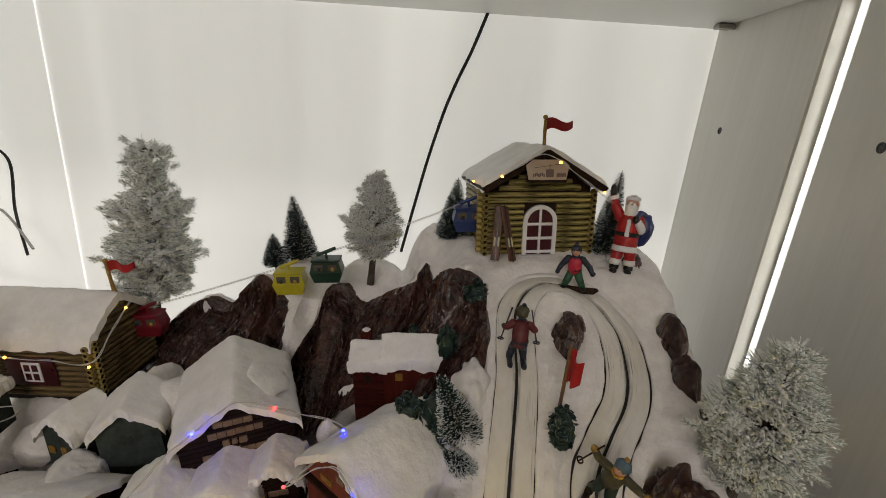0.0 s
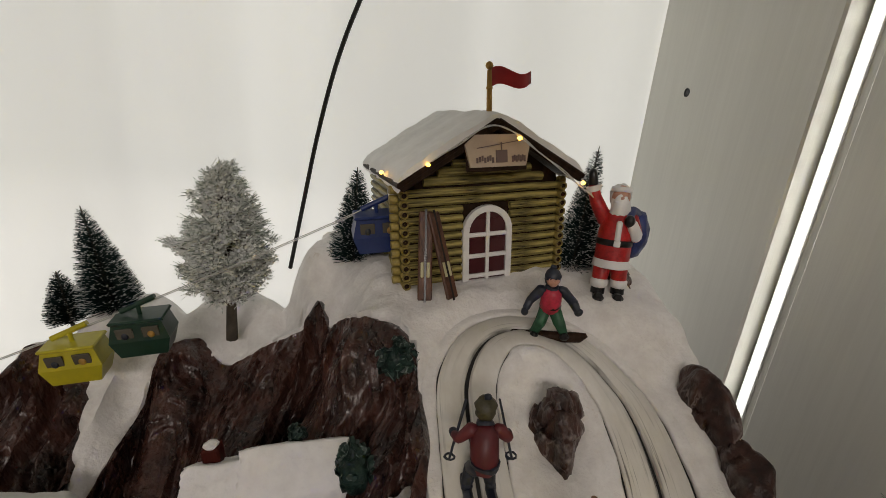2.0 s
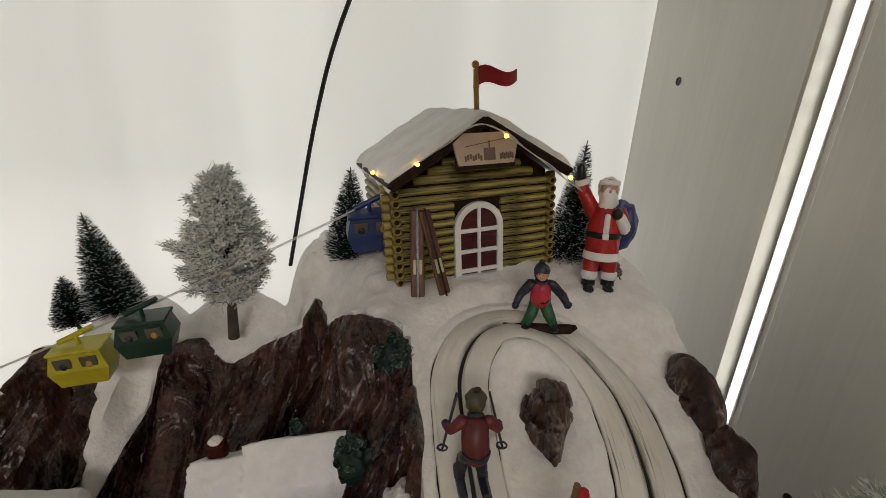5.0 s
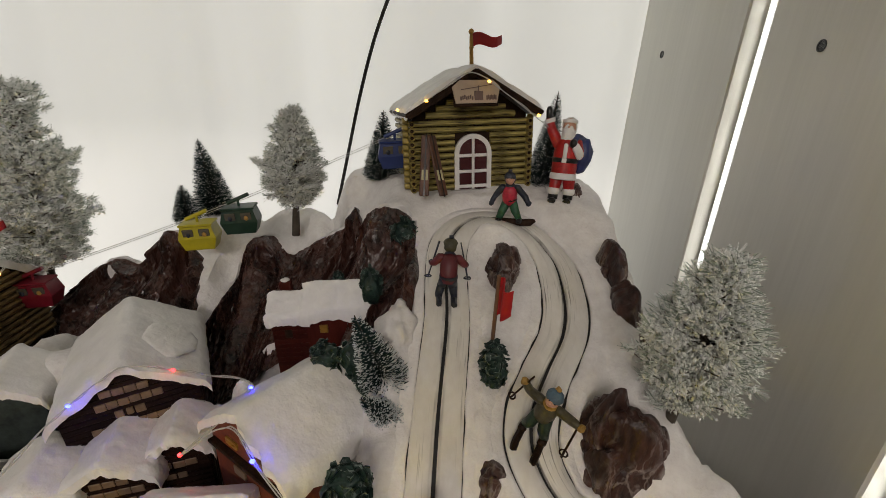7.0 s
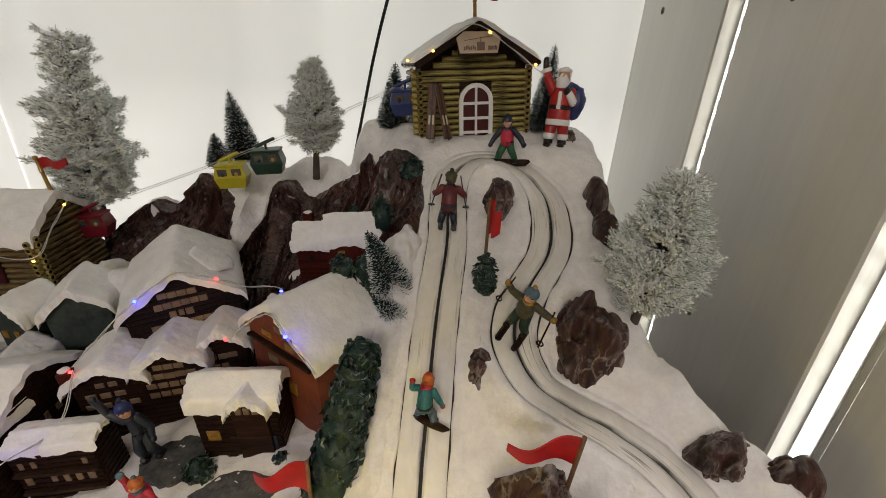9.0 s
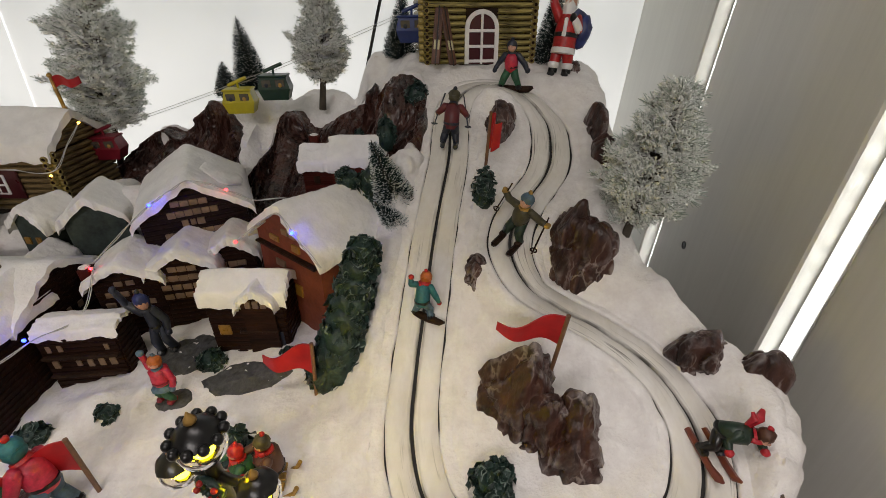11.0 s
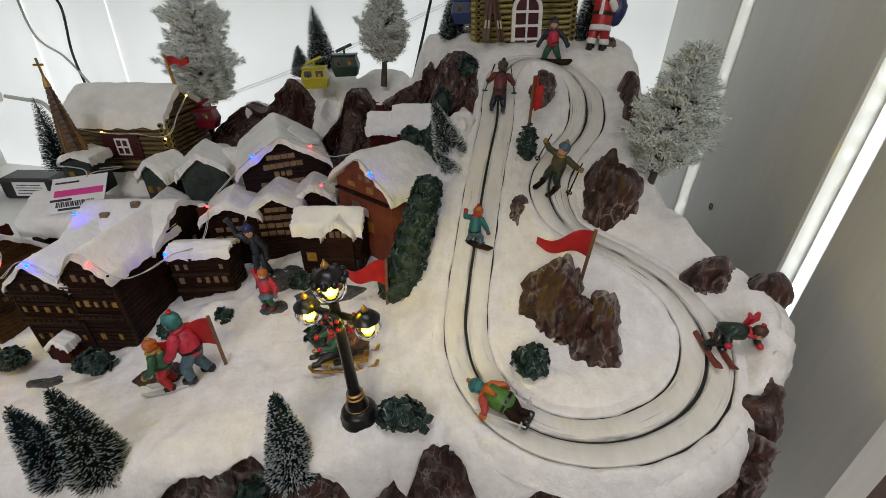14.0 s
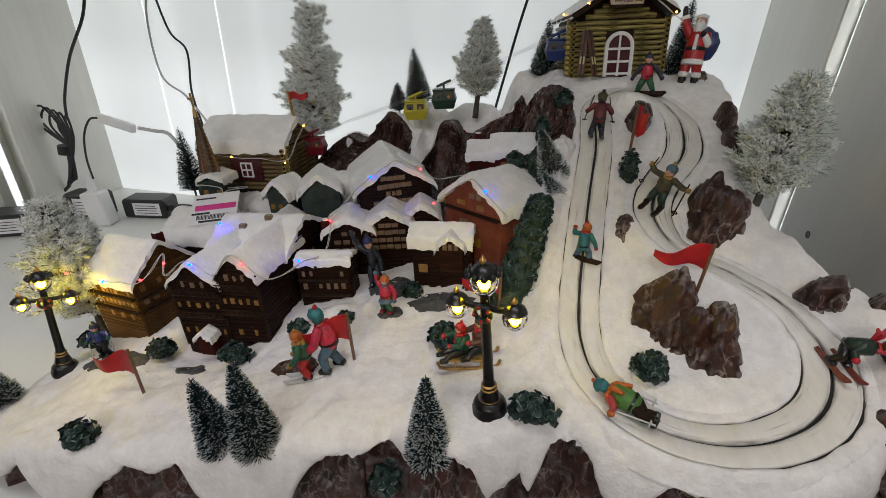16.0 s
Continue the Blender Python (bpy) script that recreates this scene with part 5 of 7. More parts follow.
church = thing("church", (-32.6, 21.0, 12.2), (0, -3, 10), "small grey church with a brown shingled spire and gold cross", "church")
part("wall", G().box((-0.3, 1.5, 1.3), (2.7, 2.8, 3.6), bev=0.1), GREYWALL, church, "", False)
part("roof", snow_roof(2.6, 2.8, 3.0, 0.5, 0.25, 0.4, 41.0), ROOFSNOW, church, "snowy roof")
sp = part("spire", G().lathe([(1.16 - 1.08 * k / 18 + s, 4.0 + 6.3 * (k + (0.85 if s == 0 else 0)) / 18) for k in range(18) for s in (0.06, 0.0)] + [(0.05, 10.4)], (-0.5, 1.3, -0.3), 4), mat("shingle_brown", (0.22, 0.11, 0.035), (0.09, 0.042, 0.014), 0.5, scale=120, fine=300, bump=0.8, stretch=(1, 1, 2.5)), church, "brown shingled spire", False)
for k in range(14):
    z = 3.8 + k * 0.42
    r = 1.0 - (z - 3.7) * 0.14
    part("shingle_course", G().lathe([(r + 0.04, z - 0.03), (r + 0.08, z), (r - 0.02, z + 0.34)], (-0.5, 1.3, 0), 8), mat("shingle", (0.10, 0.048, 0.02), (0.04, 0.02, 0.009), 0.5, scale=200, bump=0.5) if k == 0 else bpy.data.materials["shingle"], sp, "", False)
part("cross", G().box((-0.5, 1.3, 10.9), (0.17, 0.17, 1.7), bev=0.03).box((-0.5, 1.3, 11.2), (0.85, 0.17, 0.18), bev=0.03).tube([(-0.5, 1.3, 9.4), (-0.5, 1.3, 10.2)], [0.3, 0.14], 8), GOLD, church, "gold cross", False)
for x in (-0.7, 0.8):
    part("window", G().box((x, -0.03, 1.6), (0.5, 0.14, 0.9), bev=0.05), AMBER, church, "", False)


# ---- trees and bushes ----
def bristle_tree(loc, h, r, turn=(0, 0, 0), needle=None, n=1500, tip=0.5, seed=1, label="dark green bottle-brush fir with snow on its bristle tips", group="small bristle firs", bare=0.04):
    rnd = random.Random(seed)
    t = thing("bristle_tree", loc, turn, label, "tree", group)
    part("trunk", G().tube([(0, 0, -0.4), (0, 0, h * 0.5), (0, 0, h * 0.97)], [0.13, 0.09, 0.03], 6), TRUNK, t)
    g = G()
    for k in range(n):
        f = (k + rnd.random()) / n
        f = 1 - math.sqrt(1 - f * 0.995)
        z = h * (bare + (1 - bare) * f)
        reach = r * (1 - f) ** 0.82 * rnd.uniform(0.80, 1.05) + 0.08
        a = rnd.uniform(0, 2 * math.pi)
        d = Vector((math.cos(a), math.sin(a), rnd.uniform(0.12, 0.6)))
        side = Vector((-math.sin(a), math.cos(a), 0))
        p0, p1 = Vector((0, 0, z)), Vector((0, 0, z)) + d * reach
        w, snowy = 0.022, rnd.random() < tip
        cut = rnd.uniform(0.82, 0.93) if snowy else 1.0
        pm = p0.lerp(p1, cut)
        up = Vector((0, 0, w))
        g.add([p0 + side * w, p0 - side * w, pm - side * w * 0.8, pm + side * w * 0.8, p0 + up, pm + up], [(0, 1, 2, 3), (0, 3, 5, 4), (1, 4, 5, 2)], 0)
        if snowy:
            v = w * rnd.uniform(1.3, 2.2)
            g.add([pm + side * v, pm - side * v, p1 - side * v * 0.7, p1 + side * v * 0.7, pm + up * 1.5, p1 + up * 1.5], [(0, 1, 2, 3), (0, 3, 5, 4), (1, 4, 5, 2), (3, 2, 5)], 1)
    part("crown", g, [needle or NEEDLE, TIP], t, "dark bristles with snowy tips", False)
    return t


def frosted_tree(loc, h, tiers, turn=(0, 0, 0), seed=1, trunk=2.5, label="frosted white fir with dense needle tufts on a short bare trunk", spread=1.0, dense=1.0):
    """tiers: (height share, radius) of the tufted layers, from the lowest."""
    rnd = random.Random(seed)
    t = thing("frosted_tree", loc, turn, label, "tree", "frosted trees")
    tg = G().tube([(0, 0, -0.8), (0.1, 0, trunk), (0, 0.05, h * 0.6), (0, 0, h * 0.96)], [0.36, 0.28, 0.18, 0.06], 8)
    g = G()
    zs, rs = [a for a, _ in tiers], [b for _, b in tiers]
    levels = int(h * (zs[-1] - zs[0]) / 0.56)
    tufts = []
    for k in range(levels + 1):
        f = zs[0] + (zs[-1] - zs[0]) * k / levels
        rim = table(zs, rs, f)
        arms = max(5, int((6 + rim * 2.9) * dense))
        for j in range(arms):
            a = 6.2832 * (j + rnd.uniform(-0.35, 0.35)) / arms + k * 1.9
            q = rim * rnd.uniform(0.62, 1.08)
            z = h * f + rnd.uniform(-0.35, 0.35)
            tip = Vector((q * math.cos(a), q * math.sin(a), z + 0.10 * q))
            root = Vector((0, 0, z - 0.25 * q))
            tg.tube([root, root.lerp(tip, 0.6) - Vector((0, 0, 0.1)), tip], [0.08, 0.05, 0.03], 4, cap=False)
            steps = max(2, int(q / 0.55))
            for m in range(steps):
                u = 1 - m / steps * 0.78
                tufts.append((root.lerp(tip, u) + Vector((rnd.gauss(0, 0.14), rnd.gauss(0, 0.14), rnd.gauss(0.05, 0.12))), a, m == 0))
    for c, a, tipped in tufts:
        out = Vector((math.cos(a), math.sin(a), rnd.uniform(-0.05, 0.6)))
        for s in range(12 if tipped else 0):
            d = (out + Vector((rnd.gauss(0, 0.3), rnd.gauss(0, 0.3), rnd.gauss(0.1, 0.3)))).normalized()
            side = d.orthogonal().normalized() * 0.02
            up, e = d.cross(side), c + d * rnd.uniform(0.4, 0.85) * spread
            g.add([c + side, c - side * 0.5 + up * 0.8, c - side * 0.5 - up * 0.8, e + side * 0.7, e - side * 0.35 + up * 0.6, e - side * 0.35 - up * 0.6], [(0, 1, 4, 3), (1, 2, 5, 4), (2, 0, 3, 5), (3, 4, 5)], 1 if s % 3 else 0)
        for s in range(32):
            d = (out * rnd.uniform(0.4, 1.2) + Vector((rnd.gauss(0, 0.6), rnd.gauss(0, 0.6), rnd.gauss(0.12, 0.55)))).normalized()
            ln_, w = rnd.uniform(0.18, 0.46) * spread, rnd.uniform(0.016, 0.028)
            side = d.orthogonal().normalized() * w
            up = d.cross(side)
            o = c + Vector((rnd.gauss(0, 0.17), rnd.gauss(0, 0.17), rnd.gauss(0, 0.14)))
            e = o + d * ln_
            g.add([o + side, o - side * 0.5 + up * 0.8, o - side * 0.5 - up * 0.8, e + side * 0.8, e - side * 0.4 + up * 0.65, e - side * 0.4 - up * 0.65],
                  [(0, 1, 4, 3), (1, 2, 5, 4), (2, 0, 3, 5)], 1 if s % 4 == 0 else 0)
            if s % 4 != 3:
                b = rnd.uniform(0.04, 0.105)
                q = o + d * ln_ * rnd.uniform(0.15, 0.95)
                g.add([q + Vector((b, 0, 0)), q + Vector((-b * 0.5, b, 0)), q + Vector((-b * 0.5, -b, 0)), q + Vector((0, 0, b)), q - Vector((0, 0, b))], [(0, 1, 3), (1, 2, 3), (2, 0, 3), (1, 0, 4), (2, 1, 4), (0, 2, 4)], 0)
    part("trunk", tg, TRUNK, t, "bare brown trunk with fine branches")
    part("crown", g, [FROST, FROSTGREEN], t, "white frosted needle tufts", False)
    return t


def leaf(g, c, out, r, rnd):
    """A cupped resin leaf with a wavy, pale-brushed rim."""
    d = Vector(out).normalized()
    u = d.orthogonal().normalized()
    v = d.cross(u)
    spin, n = rnd.uniform(0, 6.28), 9
    pts = [Vector(c) - d * r * 0.15]
    for k, (q, lift) in enumerate(((0.5, -0.02), (0.88, 0.18), (1.0, 0.20))):
        for j in range(n):
            a = spin + 6.2832 * j / n
            w = 1 + 0.30 * math.sin(a * 2 + spin) + rnd.uniform(-0.14, 0.14)
            pts.append(Vector(c) + (u * math.cos(a) + v * math.sin(a)) * r * q * w + d * r * (lift + 0.22 * q * math.sin(3 * a + spin)))
    g.add(pts, [(0, 1 + j, 1 + (j + 1) % n) for j in range(n)] + [(1 + i * n + j, 1 + (i + 1) * n + j, 1 + (i + 1) * n + (j + 1) % n, 1 + i * n + (j + 1) % n) for i in (0, 1) for j in range(n)])
    g.m[-n:] = [1 if rnd.random() < 0.5 else 0 for _ in range(n)]
    return g


def bush(loc, size, seed, n=26, turn=(0, 0, 0), label="dark green leafy resin bush dusted with snow", name="bush"):
    rnd = random.Random(seed)
    g = G().ball((0, 0, 0), 1, 0, 3, 0.3, 2.0, seed, r3=[v * 0.78 for v in size])
    for k in range(n * 2):
        a, e, q = rnd.uniform(0, 6.283), math.asin(rnd.uniform(-0.35, 1)), rnd.uniform(0.72, 0.98)
        d = Vector((math.cos(a) * math.cos(e), math.sin(a) * math.cos(e), math.sin(e)))
        leaf(g, (size[0] * q * d.x, size[1] * q * d.y, size[2] * q * d.z), d + Vector((rnd.gauss(0, 0.35), rnd.gauss(0, 0.35), rnd.gauss(0.1, 0.35))), rnd.uniform(0.26, 0.40) * min(size), rnd)
    return one(name, g, [BUSH, LEAFRIM], loc, turn, label, "bush", "bushes")


frosted_tree((-27.8, 34.6, 13.8), 18.1, ((0.25, 1.4), (0.30, 3.2), (0.35, 3.0), (0.40, 3.2), (0.475, 4.1), (0.55, 3.0), (0.62, 2.5), (0.70, 3.6), (0.75, 2.6), (0.80, 1.5), (0.86, 1.3), (0.92, 1.6), (1.0, 1.2)), (0, 4, 0), 3, 4.0, label="tall frosted white fir standing behind the log cabin")
frosted_tree((-7.4, 37.0, 21.4), 9.2, ((0.24, 1.0), (0.32, 1.9), (0.44, 2.3), (0.58, 2.45), (0.67, 1.6), (0.76, 1.5), (0.85, 1.1), (0.94, 0.8), (1.0, 0.35)), (0, 2, 0), 5, 2.0, label="slim frosted white fir on the snowy knoll", dense=1.45)
frosted_tree((16.6, 17.6, 17.6), 9.9, ((0.27, 1.0), (0.35, 2.2), (0.46, 2.55), (0.58, 2.35), (0.70, 2.0), (0.84, 1.4), (1.0, 0.5)), (0, 6, 0), 7, 1.6, label="round frosted white fir leaning out over the slope's edge", spread=1.0, dense=1.5)
frosted_tree((-38.7, 9.6, 3.4), 12.6, ((0.2, 2.4), (0.3, 3.6), (0.42, 4.0), (0.55, 3.4), (0.7, 2.7), (0.85, 1.9), (1.0, 0.9)), (0, -7, 0), 9, 1.6, label="wide frosted white fir beside the ochre chalet")
bristle_tree((-14.9, 39.0, 21.2), 7.3, 1.75, (0, -7, 0), n=2800, tip=0.4, seed=11, group="firs on the mountain")
bristle_tree((-17.6, 39.0, 20.4), 3.8, 1.3, (0, -4, 0), n=1500, tip=0.35, seed=12, group="firs on the mountain")
bristle_tree((-0.1, 38.0, 25.2), 6.4, 1.6, (0, 2, 0), n=2400, tip=0.4, seed=13, group="firs beside the lodge")
bristle_tree((13.2, 36.0, 25.6), 8.2, 1.5, (0, 3, 0), n=2700, tip=0.5, seed=14, group="firs beside the lodge")
bristle_tree((-15.6, -2.1, 6.4), 5.9, 1.35, (0, -13, 0), BLUENEEDLE, n=3600, tip=0.32, seed=15, group="firs at the front edge")
bristle_tree((-13.2, -2.0, 6.9), 7.1, 1.5, (0, -6, 0), BLUENEEDLE, n=4400, tip=0.32, seed=16, group="firs at the front edge")
bristle_tree((-3.0, -1.1, 8.0), 6.6, 1.35, (0, -2, 0), BLUENEEDLE, n=4000, tip=0.48, seed=17, group="firs at the front edge")
bristle_tree((-39.2, 0.6, 1.8), 4.0, 1.5, (0, -6, 0), BLUENEEDLE, n=2030, tip=0.4, seed=18, group="firs at the front edge")
bristle_tree((-38.6, 25.0, 12.0), 8.0, 1.6, (0, -3, 0), n=1700, tip=0.2, seed=19, label="slim dark green bristle fir behind the church")
bristle_tree((2.6, 19.5, 18.5), 5.2, 1.4, (0, -22, 0), n=2700, tip=0.6, seed=20, label="snow-dusted dark fir leaning over the red house", group="firs by the slope")
bristle_tree((2.95, 18.0, 17.9), 3.1, 0.95, (22, -34, 0), NEEDLE, n=1500, tip=0.9, seed=21, label="pale frosted little fir bent down beside the slope", group="firs by the slope", bare=-0.1)

bush((7.9, 19.3, 20.3), (0.75, 0.8, 1.7), 1, 30, label="upright dark green resin bush in snow beside the run")
bush((8.8, 4.7, 12.7), (1.1, 0.9, 1.0), 2, 28)
bush((2.3, 0.7, 11.7), (1.35, 0.85, 1.0), 3, 34)
hedge = thing("evergreen_bush", (0.2, 11.5, 12.0), (0, 0, 0), "tall dense dark green resin evergreen beside the slope", "bush", "bushes")
hr = random.Random(77)
for k in range(8):
    f = k / 7
    c = Vector((1.3 * f - 0.1, -0.5 + 2.4 * f, 0.2 + 6.6 * f))
    clump = G().ball(c, 1.45 - 0.65 * f, 0, 3, 0.3, 2.0, k)
    for j in range(72):
        wide = 1.75 - 0.75 * f
        a, e = hr.uniform(0, 6.283), hr.uniform(-0.9, 1.3)
        d = Vector((math.cos(a) * math.cos(e) * 0.85, math.sin(a) * math.cos(e) * 0.75, math.sin(e) * 0.62))
        leaf(clump, c + d * wide * hr.uniform(0.9, 1.08), d + Vector((hr.gauss(0, 0.3), hr.gauss(0, 0.3), hr.gauss(0.1, 0.3))), hr.uniform(0.24, 0.42), hr)
    part("foliage_clump", clump, [BUSH, LEAFRIM], hedge)
for k, (x, y, z, sx, sz) in enumerate(((-15.8, 7.6, 8.9, 0.9, 0.8), (-19.7, 4.8, 7.7, 1.3, 0.9), (-27.2, 5.4, 6.3, 1.1, 1.0), (-12.3, 8.9, 9.4, 0.8, 0.9), (-8.0, 12.4, 10.6, 0.9, 0.9), (-25.8, -3.0, 5.9, 1.2, 1.1), (2.5, 29.2, 24.0, 0.95, 1.25),
                                     (-25.6, 24.0, 13.6, 0.9, 1.2), (-1.0, 20.3, 20.0, 0.9, 1.1), (0.6, 20.4, 19.8, 1.15, 1.7), (-5.5, -1.5, 6.2, 1.0, 1.6), (-2.0, 28.4, 20.8, 0.45, 0.6), (0.75, 25.2, 21.9, 0.75, 1.6), (1.5, 19.4, 18.7, 0.9, 1.0), (-3.9, 6.2, 11.2, 1.2, 1.2), (-35.6, 6.4, 4.8, 1.3, 0.9), (-3.4, 13.0, 11.0, 0.6, 0.8))):
    bush((x, y, z), (sx, sx * 0.8, sz), 30 + k, 22)


# ---- figurines ----
def figure(name, loc, turn, h, mats, label, arms, legs=((-0.11, 0.0), (0.11, 0.0)), hip=(0, 0, 0.44), chest=(0, 0, 0.70), head=(0, -0.02, 0.87), gear=(), scarf=None, skirt=False, fat=1.0, sleeve=1, group="skiing figurines", slim=1.0):
    """One painted figurine, built for a height of 1 and enlarged; it faces -y. mats: skin, jacket, trousers, hat, boots, extra, gear."""
    g = G()
    hip, chest, head = Vector(hip), Vector(chest), Vector(head)
    for s, (x, y) in zip((-1, 1), legs):
        foot = Vector((x, y, 0.05))
        knee = (foot + hip) * 0.5 + Vector((s * 0.025, -0.085, 0.0))
        g.limb(hip + Vector((s * 0.06, 0, -0.02)), knee, 0.085 * fat, 0.075, 2, 10)
        g.limb(knee, foot, 0.075, 0.06, 2, 10)
        g.box(foot + Vector((0, -0.03, -0.01)), (0.11, 0.2, 0.1), bev=0.03, slot=4)
    mid = (hip + chest) * 0.5
    g.tube([hip - Vector((0, 0, 0.06)), hip, mid, chest, chest + (head - chest) * 0.35], [0.10 * fat, 0.135 * fat, 0.14 * fat, 0.135 * fat, 0.06], 12, 1)
    if skirt:
        g.tube([hip - Vector((0, 0, 0.12)), hip + Vector((0, 0, 0.02))], [0.2, 0.12], 12, 5)
    for s, hand in zip((-1, 1), arms):
        sh = chest + Vector((s * 0.13 * fat, 0, 0.02))
        hand = Vector(hand)
        elbow = (sh + hand) * 0.5 + Vector((s * 0.05, 0.03, -0.04))
        g.limb(sh, elbow, 0.07, 0.058, sleeve, 8)
        g.limb(elbow, hand, 0.058, 0.05, sleeve, 8)
        g.ball(hand + (hand - elbow).normalized() * 0.05, 0.055, 5, 2)
    g.ball(head, 0.095, 0, 3, 0.06, 2.0, r3=(0.09, 0.095, 0.105))
    g.ball(head + Vector((0, -0.09, -0.005)), 0.02, 0, 1)
    g.ball(head + Vector((0, 0.03, -0.005)), 1, 3, 3, 0.12, 4.0, r3=(0.102, 0.086, 0.112))
    for s in (-1, 1):
        g.ball(head + Vector((s * 0.035, -0.083, 0.02)), 0.012, 4, 1)
    g.tube([chest + (head - chest) * 0.30, chest + (head - chest) * 0.48], [0.10, 0.085], 10, 5)
    g.tube([hip + Vector((0, 0, 0.015)), hip + Vector((0, 0, 0.05))], [0.143 * fat, 0.145 * fat], 12, 4)
    g.tube([head + Vector((0, 0.02, 0.015)), head + Vector((0, 0.012, 0.05)), head + Vector((0, 0.02, 0.10)), head + Vector((0, 0.03, 0.135))], [0.108, 0.112, 0.085, 0.03], 12, 3)
    g.ball(head + Vector((0, 0.03, 0.15)), 0.035, 5, 2, 0.3, 6)
    if scarf:
        g.tube([chest + (head - chest) * 0.40 + Vector((0.09 * math.cos(a), 0.09 * math.sin(a), 0)) for a in (k * math.pi / 5 for k in range(11))], 0.035, 6, 5)
        for o in scarf:
            g.tube([chest + Vector((0, 0.08, 0.07)), chest + Vector((o[0] * 0.5, o[1] * 0.5, o[2] * 0.5 + 0.1)), chest + Vector(o)], [0.04, 0.06, 0.03], 6, 5)
    if "skis" in gear:
        for x, y in legs:
            g.tube([(x, y + 0.28, 0.0), (x, y - 0.25, 0.0), (x, y - 0.40, 0.02), (x, y - 0.48, 0.08)], [0.045, 0.052, 0.05, 0.02], 6, 6)
    if "board" in gear:
        a, b = Vector((*legs[0], 0.0)), Vector((*legs[1], 0.0))
        d = (b - a).normalized()
        g.tube([a - d * 0.30 + Vector((0, 0, 0.05)), a - d * 0.2, a, b, b + d * 0.2, b + d * 0.30 + Vector((0, 0, 0.05))], [0.03, 0.07, 0.075, 0.075, 0.07, 0.03], 8, 6)
    for k, item in enumerate(gear):
        if isinstance(item, tuple):
            hand = Vector(arms[item[0]])
            tip = Vector(item[1])
            up = hand + (hand - tip).normalized() * item[2]
            g.tube([up, tip], 0.014, 6, 6)
            w = hand + (tip - hand) * 0.88
            g.tube([w + Vector((0.05 * math.cos(a), 0.05 * math.sin(a), 0)) for a in (q * math.pi / 4 for q in range(9))], 0.012, 5, 6)
    folds = []
    for p in g.v:
        q = Vector(p)
        folds.append((q + 0.016 * noise.noise_vector(q * 9 + Vector((h, 0, h))) + 0.007 * noise.noise_vector(q * 24)) * h)
    g.v = [(p.x * slim, p.y * slim, p.z) for p in folds]
    return one(name, g, mats, loc, turn, label, "figurine", group)


def on_run(x, y):
    return x, y, hill(x, y) + 0.06


figure("snowboarder_figurine", on_run(9.8, 29.9), (-4, -4, -14), 3.6, [SKIN, PINKP, GREEN, NAVY, BLACK, NAVY, DARKWOOD], "painted snowboarder figurine in a crimson vest and green trousers",
       ((-0.32, -0.06, 0.42), (0.34, -0.02, 0.42)), ((-0.2, 0.0), (0.2, 0.0)), (0, 0.03, 0.40), (0, -0.03, 0.66), (0, -0.06, 0.84), ("board",), sleeve=5)
figure("skier_figurine", on_run(5.45, 24.0), (4, -2, 180), 3.8, [SKIN, mat("dark_red_paint", (0.14, 0.015, 0.02), (0.08, 0.01, 0.014), 0.5, scale=80), NAVY, OLIVE, NAVY, NAVY, NAVY], "painted skier figurine in dark red jacket on the run",
       ((-0.26, -0.12, 0.52), (0.26, -0.12, 0.52)), ((-0.12, 0.0), (0.12, 0.0)), (0, 0.10, 0.36), (0, -0.02, 0.64), (0, -0.12, 0.82), ("skis", (0, (-0.32, -0.05, 0.30), 0.36), (1, (0.32, -0.05, 0.30), 0.36)))
figure("skier_figurine", on_run(9.75, 16.9), (6, 16, -28), 3.7, [SKIN, OLIVE, DARKGREEN, JEANS, DARKWOOD, MUSTARD, DARKWOOD], "painted skier figurine in olive with blue cap and two dark poles",
       ((-0.36, -0.02, 0.74), (0.40, -0.05, 0.62)), ((-0.14, 0.02), (0.16, 0.0)), (0, 0.02, 0.40), (0, -0.06, 0.66), (0, -0.10, 0.84), ("skis", (0, (-0.46, 0.1, 0.25), 0.24), (1, (0.44, -0.12, 0.06), 0.12)))
figure("snowboarder_figurine", on_run(4.85, 12.6), (6, 4, 165), 3.0, [SKIN, TEAL, JEANS, ORANGE, BLACK, RED, DARKWOOD], "painted snowboarder figurine in a teal knit sweater and orange cap, crouching",
       ((-0.26, -0.14, 0.30), (0.24, -0.02, 0.72)), ((-0.17, 0.05), (0.17, -0.05)), (0, 0.05, 0.32), (0.02, -0.08, 0.58), (0.0, -0.17, 0.74), ("board",), scarf=((0.05, 0.1, -0.1),))
figure("tumbling_skier_figurine", (8.75, 1.2, hill(8.75, 1.2) + 0.55), (78, 0, -113.5), 3.7, [SKIN, GRASS, DARKWOOD, TEAL, BLACK, ORANGE, GREYCABLE, CORAL], "painted skier figurine fallen on the run in green vest, teal cap",
       ((-0.30, -0.10, 0.50), (0.30, -0.06, 0.58)), ((-0.10, -0.06), (0.12, 0.04)), (0, 0, 0.36), (0, -0.02, 0.66), (0, -0.06, 0.84), ((1, (0.22, 0.05, 0.02), 0.12), (0, (-0.22, 0.05, 0.10), 0.2)), scarf=((-0.16, 0.16, -0.16), (0.1, 0.16, -0.1)), fat=1.15, sleeve=7)
